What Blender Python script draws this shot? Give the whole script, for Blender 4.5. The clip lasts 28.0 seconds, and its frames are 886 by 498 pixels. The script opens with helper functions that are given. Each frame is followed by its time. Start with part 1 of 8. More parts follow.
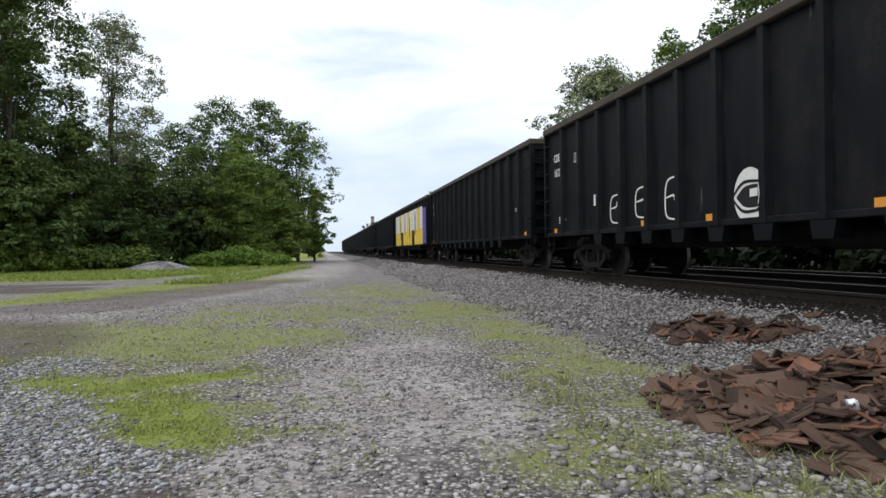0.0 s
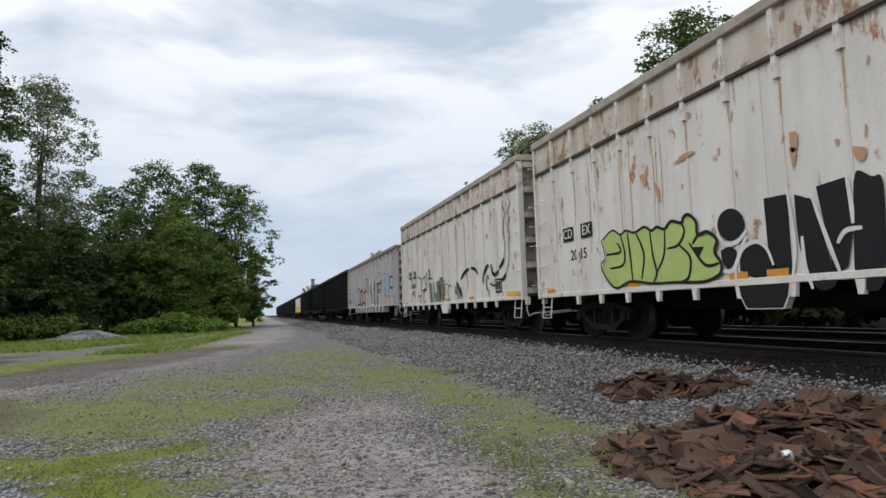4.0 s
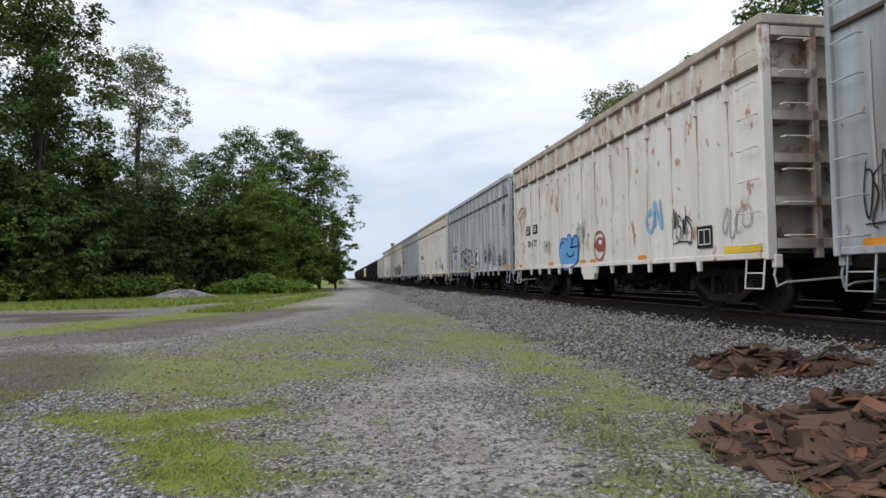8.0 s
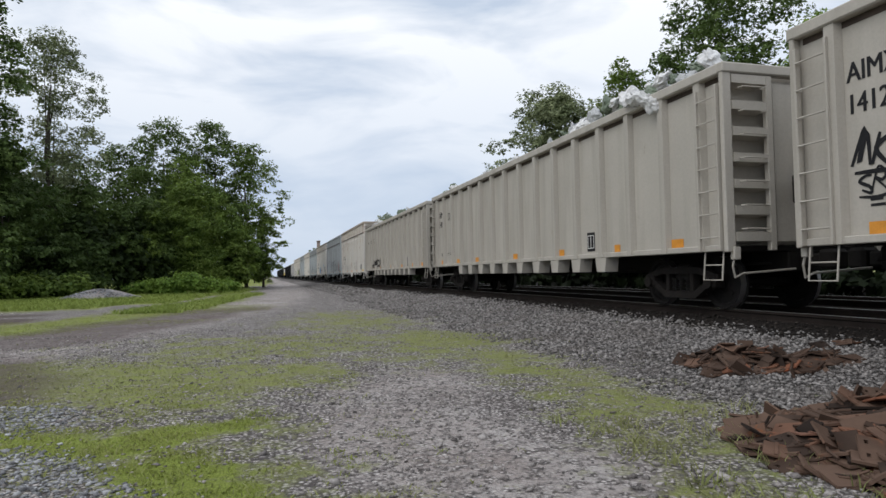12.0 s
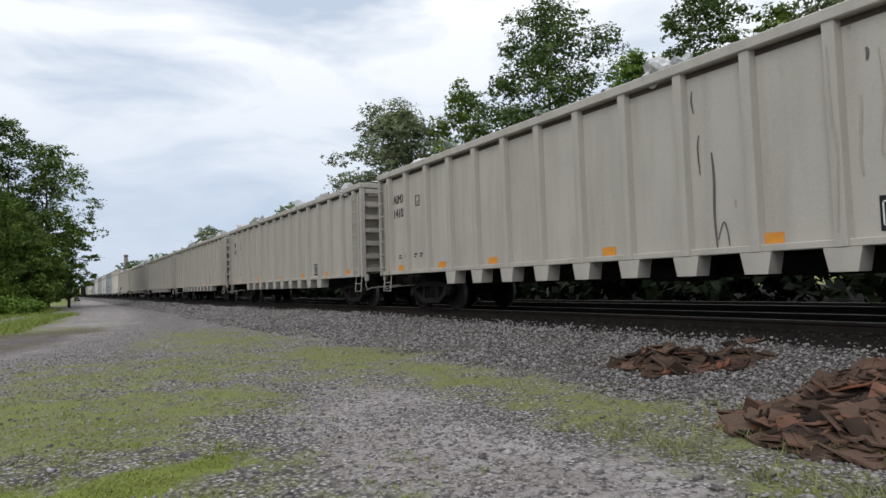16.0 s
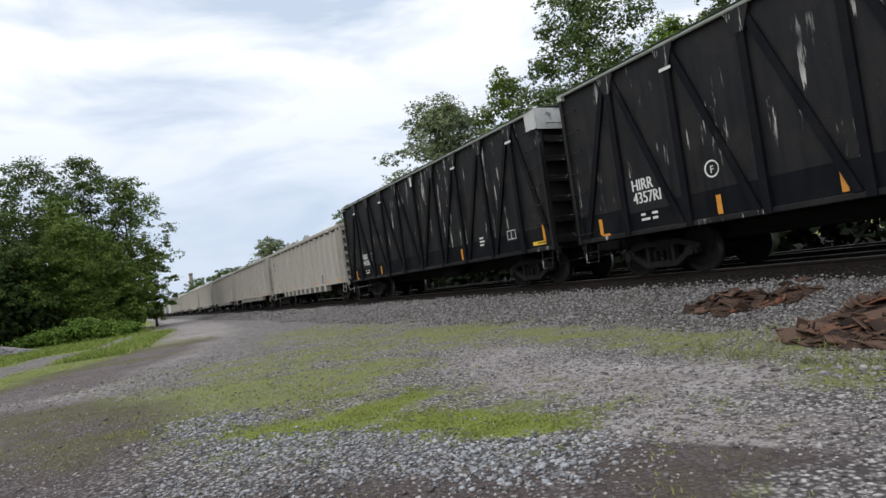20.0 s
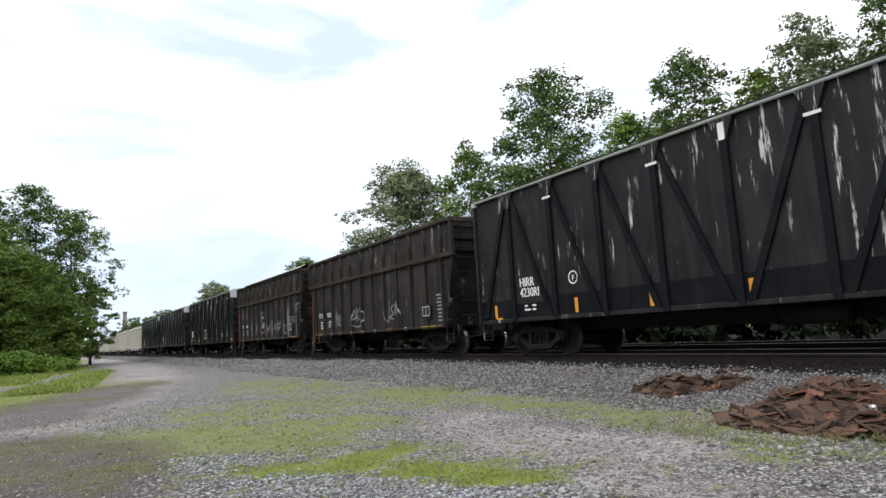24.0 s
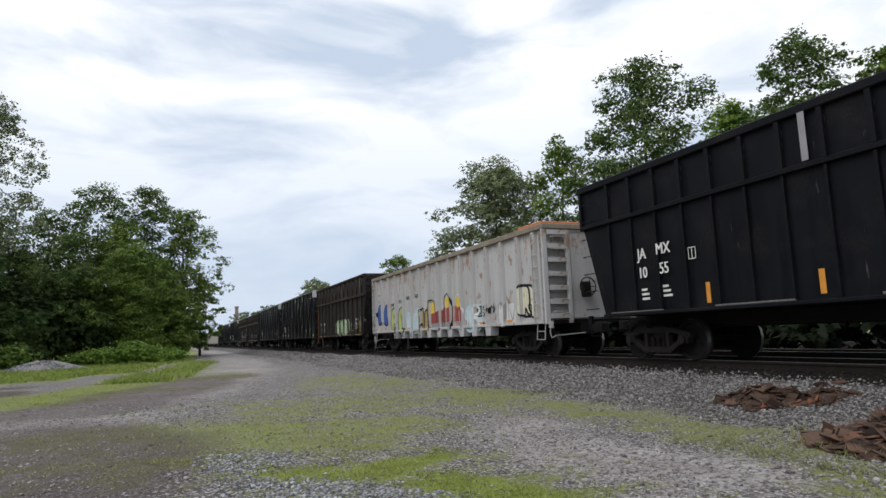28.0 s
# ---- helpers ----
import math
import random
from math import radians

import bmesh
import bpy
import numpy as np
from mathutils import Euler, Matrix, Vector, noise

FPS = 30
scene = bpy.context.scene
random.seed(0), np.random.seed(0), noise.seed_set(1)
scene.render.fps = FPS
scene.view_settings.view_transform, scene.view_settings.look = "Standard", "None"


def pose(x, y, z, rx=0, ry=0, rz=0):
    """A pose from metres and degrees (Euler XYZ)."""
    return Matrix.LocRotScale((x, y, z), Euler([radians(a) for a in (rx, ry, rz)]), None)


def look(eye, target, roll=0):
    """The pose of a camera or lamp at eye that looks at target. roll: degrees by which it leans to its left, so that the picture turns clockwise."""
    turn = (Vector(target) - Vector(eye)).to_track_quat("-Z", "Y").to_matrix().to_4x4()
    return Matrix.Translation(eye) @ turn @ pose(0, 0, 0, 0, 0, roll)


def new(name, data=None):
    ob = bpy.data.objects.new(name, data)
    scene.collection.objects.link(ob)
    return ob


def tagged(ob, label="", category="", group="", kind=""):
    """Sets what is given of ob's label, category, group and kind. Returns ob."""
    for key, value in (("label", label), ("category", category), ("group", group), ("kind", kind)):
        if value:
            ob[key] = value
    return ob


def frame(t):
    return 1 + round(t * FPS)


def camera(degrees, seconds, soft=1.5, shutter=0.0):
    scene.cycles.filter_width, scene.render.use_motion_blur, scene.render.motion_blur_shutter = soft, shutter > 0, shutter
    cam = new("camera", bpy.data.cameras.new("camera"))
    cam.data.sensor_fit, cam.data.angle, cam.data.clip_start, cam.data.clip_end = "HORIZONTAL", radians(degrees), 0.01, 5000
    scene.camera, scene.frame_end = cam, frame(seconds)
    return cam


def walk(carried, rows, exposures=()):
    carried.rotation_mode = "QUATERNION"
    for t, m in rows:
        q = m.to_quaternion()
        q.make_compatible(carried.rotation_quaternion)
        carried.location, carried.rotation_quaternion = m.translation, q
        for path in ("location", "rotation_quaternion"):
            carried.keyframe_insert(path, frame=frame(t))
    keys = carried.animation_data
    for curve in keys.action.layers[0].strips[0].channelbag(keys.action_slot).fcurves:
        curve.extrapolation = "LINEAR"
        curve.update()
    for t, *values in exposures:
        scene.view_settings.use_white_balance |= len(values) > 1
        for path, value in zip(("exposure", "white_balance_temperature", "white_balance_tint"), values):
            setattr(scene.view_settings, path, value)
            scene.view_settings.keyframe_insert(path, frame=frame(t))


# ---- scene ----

import itertools

# ---------------------------------------------------------------- camera
cam = camera(69.8, 28.0)
PATH = [
    (0, (-0.016, -0.314, 1.238), (0.357, 1.651, 1.242), -0.6),
    (0.5, (-0.027, -0.321, 1.242), (0.315, 1.649, 1.277), -0.3),
    (1, (-0.021, -0.303, 1.24), (0.321, 1.667, 1.185), -0.6),
    (1.5, (-0.043, -0.311, 1.254), (0.372, 1.645, 1.302), 0.3),
    (2, (-0.063, -0.301, 1.272), (0.313, 1.66, 1.391), -2.2),
    (2.5, (-0.161, -0.454, 1.27), (0.275, 1.494, 1.4), -0.9),
    (3, (-0.041, -0.348, 1.268), (0.406, 1.6, 1.352), 0.2),
    (3.5, (-0.171, -0.457, 1.277), (0.327, 1.468, 1.496), 1.0),
    (4, (-0.155, -0.457, 1.287), (0.398, 1.456, 1.478), -1.8),
    (4.5, (-0.159, -0.453, 1.288), (0.441, 1.454, 1.325), 0.3),
    (6.5, (0.033, -0.11, 1.276), (0.555, 1.819, 1.346), -1.3),
    (7, (-0.039, -0.104, 1.268), (0.406, 1.846, 1.312), -0.3),
    (7.5, (-0.093, -0.117, 1.289), (0.296, 1.844, 1.317), -1.3),
    (8, (-0.085, -0.057, 1.278), (0.227, 1.916, 1.366), -0.8),
    (8.5, (-0.033, 0.035, 1.264), (0.31, 2.004, 1.343), -1.3),
    (9, (-0.071, 0.115, 1.266), (0.251, 2.088, 1.327), -3.7),
    (9.5, (-0.25, 0.148, 1.281), (0.231, 2.088, 1.375), -4.5),
    (10, (-0.317, 0.2, 1.288), (0.164, 2.136, 1.427), -3.6),
    (10.5, (-0.349, 0.31, 1.293), (0.052, 2.261, 1.471), -4.2),
    (11, (-0.401, 0.417, 1.277), (0.011, 2.374, 1.339), -1.1),
    (11.5, (-0.564, 0.453, 1.291), (0.047, 2.356, 1.358), -1.4),
    (12, (-0.734, 0.485, 1.302), (-0.196, 2.409, 1.379), -1.0),
    (12.5, (-0.855, 0.646, 1.288), (-0.227, 2.544, 1.338), -2.3),
    (14.5, (-1.515, 1.135, 1.266), (-1.012, 3.069, 1.341), -0.8),
    (15, (-1.638, 1.209, 1.258), (-1.028, 3.113, 1.236), -1.7),
    (15.5, (-1.818, 1.287, 1.262), (-1.119, 3.161, 1.289), -3.7),
    (16, (-1.984, 1.373, 1.287), (-0.948, 3.08, 1.395), -1.8),
    (16.5, (-2.221, 1.344, 1.257), (-1.092, 2.996, 1.26), 0.3),
    (17, (-2.473, 1.085, 1.295), (-1.485, 2.824, 1.274), -2.6),
    (17.5, (-2.602, 0.847, 1.24), (-1.88, 2.71, 1.175), 0.5),
    (18, (-2.92, 0.421, 1.347), (-2.126, 2.257, 1.296), -0.1),
    (18.5, (-3.104, 0.14, 1.35), (-2.609, 2.078, 1.376), 3.4),
    (19, (-3.181, 0.01, 1.36), (-2.649, 1.938, 1.379), -2.0),
    (19.5, (-3.153, 0.214, 1.268), (-2.329, 2.033, 1.377), -3.9),
    (20, (-3.608, 0.042, 1.236), (-2.712, 1.828, 1.319), -7.9),
    (20.5, (-3.959, -0.144, 1.266), (-2.946, 1.579, 1.327), -2.9),
    (21, (-4.314, -0.287, 1.327), (-3.231, 1.39, 1.44), -7.0),
    (21.5, (-4.573, -0.36, 1.393), (-3.496, 1.323, 1.488), -0.5),
    (22, (-4.731, -0.521, 1.388), (-3.682, 1.138, 1.775), 4.1),
    (22.5, (-4.602, -0.455, 1.291), (-3.542, 1.221, 1.548), 0.4),
    (24.5, (-4.585, -0.68, 1.379), (-3.585, 1.034, 1.632), -4.9),
    (25, (-4.457, -0.713, 1.375), (-3.646, 1.106, 1.559), -5.4),
    (25.5, (-4.351, -0.841, 1.411), (-3.665, 1.017, 1.688), -2.3),
    (26, (-4.197, -0.834, 1.414), (-3.935, 1.141, 1.589), -5.0),
    (26.5, (-3.981, -0.805, 1.362), (-3.515, 1.139, 1.428), -0.4),
    (27, (-3.934, -0.691, 1.327), (-3.352, 1.222, 1.368), -0.5),
    (27.5, (-3.879, -0.55, 1.369), (-3.238, 1.345, 1.355), -1.6),
    (28, (-3.753, -0.439, 1.349), (-2.979, 1.385, 1.618), -2.1),
]
EXPOSURE = [(0.0, 0.32), (1.0, 0.42), (2.0, 0.42), (3.0, 0.02), (4.0, -0.08), (7.0, 0.08), (9.0, 0.08), (10.0, 0.0), (11.0, -0.12), (12.0, -0.02), (15.0, -0.05), (16.0, -0.02), (17.0, 0.18), (18.0, 0.18), (19.0, 0.14), (20.0, 0.1), (21.0, 0.52), (22.0, 0.7), (22.5, 0.6), (24.5, 0.5), (25.0, 0.45), (26.0, 0.0), (27.0, -0.02), (27.6, 0.15), (28.0, 0.05)]
walk(cam, [(t, look(eye, target, roll)) for t, eye, target, roll in PATH], EXPOSURE)

# ---------------------------------------------------------------- sky and sun
SUN_EL, SUN_AZ = radians(46), radians(245)
world = bpy.data.worlds.new("overcast_sky")
scene.world = world
world.use_nodes = True
wn, wl = world.node_tree.nodes, world.node_tree.links
wn.clear()
w_out = wn.new("ShaderNodeOutputWorld")
w_bg = wn.new("ShaderNodeBackground")
w_sky = wn.new("ShaderNodeTexSky")
w_sky.sky_type, w_sky.sun_disc = "NISHITA", False
w_sky.sun_elevation, w_sky.sun_rotation = SUN_EL, SUN_AZ
w_co = wn.new("ShaderNodeTexCoord")
w_map = wn.new("ShaderNodeMapping")
w_map.inputs["Scale"].default_value = (1.0, 1.0, 3.2)
w_map.inputs["Rotation"].default_value = (0.0, 0.0, 0.5)
w_n1 = wn.new("ShaderNodeTexNoise")
w_n1.inputs["Scale"].default_value, w_n1.inputs["Detail"].default_value = 3.3, 7
w_n1.inputs["Distortion"].default_value = 0.45
w_ramp = wn.new("ShaderNodeValToRGB")
w_ramp.color_ramp.elements[0].position, w_ramp.color_ramp.elements[1].position = 0.34, 0.55
w_scale = wn.new("ShaderNodeMix")
w_scale.data_type = "RGBA"
w_scale.blend_type = "MULTIPLY"
w_scale.inputs[0].default_value = 1.0
w_scale.inputs[7].default_value = (0.085, 0.085, 0.085, 1)
w_cloud = wn.new("ShaderNodeMix")
w_cloud.data_type = "RGBA"
w_cloud.inputs[6].default_value = (0.60, 0.70, 0.85, 1)
w_cloud.inputs[7].default_value = (1.115, 1.14, 1.18, 1)
w_mix = wn.new("ShaderNodeMix")
w_mix.data_type = "RGBA"
w_mix.inputs[0].default_value = 0.92
wl.new(w_co.outputs["Generated"], w_map.inputs[0])
wl.new(w_map.outputs[0], w_n1.inputs["Vector"])
wl.new(w_n1.outputs["Fac"], w_ramp.inputs[0])
wl.new(w_ramp.outputs[0], w_cloud.inputs[0])
wl.new(w_sky.outputs[0], w_scale.inputs[6])
wl.new(w_scale.outputs[2], w_mix.inputs[6])
w_low = wn.new("ShaderNodeMix")
w_low.data_type = "RGBA"
w_low.inputs[7].default_value = (0.55, 0.66, 0.83, 1)
w_sep = wn.new("ShaderNodeSeparateXYZ")
w_fade = wn.new("ShaderNodeValToRGB")
w_fade.color_ramp.elements[0].position, w_fade.color_ramp.elements[1].position = 0.03, 0.40
w_fade.color_ramp.elements[0].color, w_fade.color_ramp.elements[1].color = (0.85, 0.85, 0.85, 1), (0.0, 0.0, 0.0, 1)
wl.new(w_co.outputs["Generated"], w_sep.inputs[0])
wl.new(w_sep.outputs[2], w_fade.inputs[0])
wl.new(w_fade.outputs[0], w_low.inputs[0])
wl.new(w_cloud.outputs[2], w_low.inputs[6])
wl.new(w_low.outputs[2], w_mix.inputs[7])
wl.new(w_mix.outputs[2], w_bg.inputs[0])
wl.new(w_bg.outputs[0], w_out.inputs[0])
w_bg.inputs[1].default_value = 1.0

sun = new("sun", bpy.data.lights.new("sun", "SUN"))
sun.data.energy, sun.data.angle, sun.data.color = 1.1, radians(40), (1.0, 0.98, 0.95)
sun.matrix_world = look((0, 0, 0), (-math.sin(SUN_AZ) * math.cos(SUN_EL), -math.cos(SUN_AZ) * math.cos(SUN_EL), -math.sin(SUN_EL)))


# ---------------------------------------------------------------- materials
def tree_of(name, rough=0.8, metal=0.0):
    m = bpy.data.materials.new(name)
    m.use_nodes = True
    nt = m.node_tree
    b = nt.nodes["Principled BSDF"]
    b.inputs["Roughness"].default_value, b.inputs["Metallic"].default_value = rough, metal
    return m, nt, b


def noise_node(nt, scale, detail=4, rough=0.55, stretch=None, coord="Object"):
    co = nt.nodes.new("ShaderNodeTexCoord")
    n = nt.nodes.new("ShaderNodeTexNoise")
    n.inputs["Scale"].default_value, n.inputs["Detail"].default_value, n.inputs["Roughness"].default_value = scale, detail, rough
    src = co.outputs[coord]
    if stretch:
        mp = nt.nodes.new("ShaderNodeMapping")
        mp.inputs["Scale"].default_value = stretch
        nt.links.new(src, mp.inputs[0])
        src = mp.outputs[0]
    nt.links.new(src, n.inputs["Vector"])
    return n.outputs["Fac"]


def ramp(nt, fac, a, b, lo=(0, 0, 0, 1), hi=(1, 1, 1, 1)):
    r = nt.nodes.new("ShaderNodeValToRGB")
    r.color_ramp.elements[0].position, r.color_ramp.elements[1].position = a, b
    r.color_ramp.elements[0].color, r.color_ramp.elements[1].color = lo, hi
    nt.links.new(fac, r.inputs[0])
    return r.outputs[0]


def mix(nt, fac, a, b, mode="MIX"):
    n = nt.nodes.new("ShaderNodeMix")
    n.data_type, n.blend_type = "RGBA", mode
    for sock, v in ((0, fac), (6, a), (7, b)):
        if isinstance(v, (int, float)):
            n.inputs[sock].default_value = v if sock == 0 else (v, v, v, 1)
        elif isinstance(v, tuple):
            n.inputs[sock].default_value = (*v[:3], 1)
        else:
            nt.links.new(v, n.inputs[sock])
    return n.outputs[2]


def bump(nt, b, height, strength=0.3, dist=0.02):
    n = nt.nodes.new("ShaderNodeBump")
    n.inputs["Strength"].default_value, n.inputs["Distance"].default_value = strength, dist
    nt.links.new(height, n.inputs["Height"])
    nt.links.new(n.outputs[0], b.inputs["Normal"])


def plain(name, col, rough=0.7, metal=0.0, vary=0.25, scale=6.0, grain=60.0, relief=0.15):
    """A surface of one colour with broad and fine unevenness."""
    m, nt, b = tree_of(name, rough, metal)
    dark = tuple(c * (1 - vary) for c in col)
    light = tuple(min(1, c * (1 + vary * 0.6)) for c in col)
    c1 = mix(nt, ramp(nt, noise_node(nt, scale), 0.3, 0.7), dark, light)
    fine = noise_node(nt, grain, 3)
    c2 = mix(nt, 0.35, c1, ramp(nt, fine, 0.25, 0.75, (*dark, 1), (*light, 1)))
    nt.links.new(c2, b.inputs["Base Color"])
    bump(nt, b, fine, relief)
    return m


def car_paint(name, col, grime, rust, rust_at=0.62, streak=0.5, rough=0.55, rim=None):
    """Weathered railcar paint: runs of grime down the sheets, rust blooms, fine dirt."""
    m, nt, b = tree_of(name, rough)
    runs = noise_node(nt, 1.2, 3, 0.55, (1, 1.7, 0.18))
    broad = noise_node(nt, 0.55, 4)
    fine = noise_node(nt, 26, 5, 0.7)
    c = mix(nt, ramp(nt, broad, 0.3, 0.75), col, tuple(v * 0.86 for v in col))
    dirt = mix(nt, streak, 0.0, ramp(nt, runs, 0.44, 0.70))
    c = mix(nt, dirt, c, grime)
    blots = noise_node(nt, 2.3, 4, 0.6, (1, 1.5, 0.8))
    c = mix(nt, mix(nt, 0.45, 0.0, ramp(nt, blots, rust_at - 0.05, rust_at + 0.03)), c, tuple(0.5 * v + 0.5 * w for v, w in zip(rust, col)))
    spots = mix(nt, 1.0, ramp(nt, blots, rust_at, rust_at + 0.04), ramp(nt, fine, 0.2, 0.6), "MULTIPLY")
    c = mix(nt, spots, c, rust)
    if rim:
        # rust runs that start at the rim of the car
        co = nt.nodes.new("ShaderNodeTexCoord")
        sep = nt.nodes.new("ShaderNodeSeparateXYZ")
        nt.links.new(co.outputs["Object"], sep.inputs[0])
        high = nt.nodes.new("ShaderNodeMapRange")
        high.inputs[1].default_value, high.inputs[2].default_value = rim[0], rim[1]
        nt.links.new(sep.outputs[2], high.inputs[0])
        lines = mix(nt, 0.55, noise_node(nt, 3.2, 6, 0.7, (1, 3.2, 0.12)), noise_node(nt, 1.6, 7, 0.72, (1, 1.0, 0.8)))
        add = nt.nodes.new("ShaderNodeMath")
        add.operation = "MULTIPLY_ADD"
        add.inputs[1].default_value = rim[2]
        nt.links.new(high.outputs[0], add.inputs[0])
        nt.links.new(lines, add.inputs[2])
        c = mix(nt, mix(nt, 1.0, ramp(nt, add.outputs[0], 0.63, 0.69), ramp(nt, fine, 0.2, 0.6), "MULTIPLY"), c, mix(nt, ramp(nt, fine, 0.35, 0.65), (0.15, 0.07, 0.04), (0.36, 0.17, 0.065)))
    c = mix(nt, 0.13, c, mix(nt, 1.0, c, ramp(nt, fine, 0.3, 0.75), "MULTIPLY"))
    nt.links.new(c, b.inputs["Base Color"])
    rr = ramp(nt, runs, 0.3, 0.8, (rough - 0.12,) * 3 + (1,), (rough + 0.2,) * 3 + (1,))
    nt.links.new(rr, b.inputs["Roughness"])
    bump(nt, b, noise_node(nt, 3.0, 3), 0.12, 0.05)
    return m


def chipped_black(name, chips, streaks=0.64, base=(0.016, 0.016, 0.017), dust=(0.06, 0.055, 0.05), sheen=0.12):
    """Old black paint with dust runs and pale scrapes."""
    m, nt, b = tree_of(name, 0.5)
    b.inputs["Specular IOR Level"].default_value = sheen
    runs = noise_node(nt, 1.8, 6, 0.65, (1, 3.0, 0.3))
    c = mix(nt, ramp(nt, runs, 0.40, 0.78), base, dust)
    fine = noise_node(nt, 30, 4, 0.7)
    c = mix(nt, mix(nt, 1.0, ramp(nt, noise_node(nt, 1.1, 5), 0.50, 0.68), ramp(nt, fine, 0.35, 0.65), "MULTIPLY"), c, tuple(0.14 * v + 0.86 * w for v, w in zip((0.075, 0.05, 0.036), dust)))
    flecks = ramp(nt, noise_node(nt, 2.1, 9, 0.70, (1, 2.8, 0.30)), streaks - 0.03, streaks + 0.005)
    flecks = mix(nt, 1.0, flecks, ramp(nt, noise_node(nt, 0.8, 2), 0.45, 0.57), "MULTIPLY")
    c = mix(nt, mix(nt, chips, 0.0, flecks), c, (0.55, 0.53, 0.50))
    nt.links.new(c, b.inputs["Base Color"])
    nt.links.new(ramp(nt, runs, 0.3, 0.8, (0.42,) * 3 + (1,), (0.78,) * 3 + (1,)), b.inputs["Roughness"])
    bump(nt, b, noise_node(nt, 3.0, 3), 0.12, 0.05)
    return m


def foliage(name, dark, light, warm):
    m, nt, b = tree_of(name, 0.65)
    b.inputs["Specular IOR Level"].default_value = 0.2
    geo = nt.nodes.new("ShaderNodeNewGeometry")
    c = mix(nt, ramp(nt, geo.outputs["Random Per Island"], 0.0, 1.0), dark, light)
    c = mix(nt, ramp(nt, noise_node(nt, 0.45, 3), 0.42, 0.72), c, warm)
    nt.links.new(c, b.inputs["Base Color"])
    tl = nt.nodes.new("ShaderNodeBsdfTranslucent")
    nt.links.new(mix(nt, 0.5, c, warm), tl.inputs[0])
    mx = nt.nodes.new("ShaderNodeMixShader")
    mx.inputs[0].default_value = 0.22
    out = nt.nodes["Material Output"]
    nt.links.new(b.outputs[0], mx.inputs[1])
    nt.links.new(tl.outputs[0], mx.inputs[2])
    nt.links.new(mx.outputs[0], out.inputs[0])
    return m


AIM_PAINT = car_paint("beige_car_paint", (0.495, 0.46, 0.405), (0.27, 0.245, 0.20), (0.24, 0.16, 0.10), 0.72, 0.42)
WHITE_PAINT = car_paint("white_car_paint", (0.785, 0.75, 0.70), (0.50, 0.455, 0.39), (0.36, 0.135, 0.04), 0.64, 0.5, 0.55, (2.9, 4.05, 0.145))
WORN_WHITE = car_paint("worn_white_car_paint", (0.54, 0.53, 0.525), (0.36, 0.335, 0.305), (0.27, 0.145, 0.07), 0.615, 0.8, 0.6, (2.2, 3.5, 0.12))
RUSTY_END = car_paint("rusted_end_paint", (0.60, 0.56, 0.50), (0.24, 0.185, 0.14), (0.18, 0.085, 0.045), 0.56, 0.9)
GRAY_PAINT = car_paint("gray_car_paint", (0.465, 0.505, 0.535), (0.17, 0.16, 0.15), (0.22, 0.12, 0.07), 0.66, 0.85, 0.55, (3.3, 4.1, 0.06))
BLACK_PAINT = chipped_black("black_coal_paint", 0.15, 0.68, (0.0036, 0.0041, 0.0058), (0.0085, 0.0098, 0.0128))
SCRAPED_PAINT = chipped_black("scraped_black_paint", 0.9, 0.62, (0.0065, 0.0065, 0.0072), (0.023, 0.0215, 0.022), 0.25)
RUSTY_BLACK = chipped_black("rusty_black_paint", 0.45, 0.645, (0.011, 0.0095, 0.009), (0.046, 0.037, 0.033), 0.25)
BROWN_PAINT = chipped_black("rust_brown_paint", 0.4, 0.645, (0.022, 0.0155, 0.0125), (0.066, 0.046, 0.037))
IRON = plain("dark_truck_iron", (0.012, 0.0105, 0.0095), 0.75, 0.0, 0.4, 4, 40)
TRUCK_IRON = plain("brown_truck_iron", (0.019, 0.016, 0.0145), 0.85, 0.0, 0.5, 4, 40)
WHEEL_STEEL = plain("wheel_steel", (0.012, 0.0105, 0.010), 0.75, 0.0, 0.35, 8, 50)
for _m in (IRON, TRUCK_IRON, WHEEL_STEEL):
    _m.node_tree.nodes["Principled BSDF"].inputs["Specular IOR Level"].default_value = 0.2
TREAD = plain("polished_tread", (0.55, 0.54, 0.53), 0.42, 1.0, 0.1, 8, 60)
RAIL_SIDE = plain("rusty_rail_side", (0.024, 0.0185, 0.016), 0.85, 0.0, 0.35, 6, 60)
TIE_WOOD = plain("oiled_tie_timber", (0.020, 0.017, 0.015), 0.9, 0.0, 0.4, 3, 50, 0.4)
RUST_PLATE = car_paint("rusted_plate_steel", (0.165, 0.118, 0.094), (0.075, 0.055, 0.046), (0.26, 0.115, 0.058), 0.64, 0.8, 0.85)
BARK = plain("grey_bark", (0.11, 0.095, 0.08), 0.9, 0.0, 0.4, 5, 30, 0.5)
ORANGE = plain("orange_reflector", (0.68, 0.28, 0.035), 0.45, 0.0, 0.2)
YELLOW = plain("yellow_reflector", (0.80, 0.52, 0.05), 0.45, 0.0, 0.15)
WHITE_INK = plain("white_stencil", (0.72, 0.71, 0.68), 0.6, 0.0, 0.2, 3, 30, 0.0)
BLACK_INK = plain("black_stencil", (0.02, 0.02, 0.022), 0.6, 0.0, 0.2, 3, 30, 0.0)
TARP_WHITE = plain("pale_cover_sheet", (0.50, 0.53, 0.48), 0.6, 0.0, 0.25, 2.0, 30)
for _m in (BLACK_INK, RAIL_SIDE, TIE_WOOD, RUST_PLATE, BARK):
    _m.node_tree.nodes["Principled BSDF"].inputs["Specular IOR Level"].default_value = 0.15


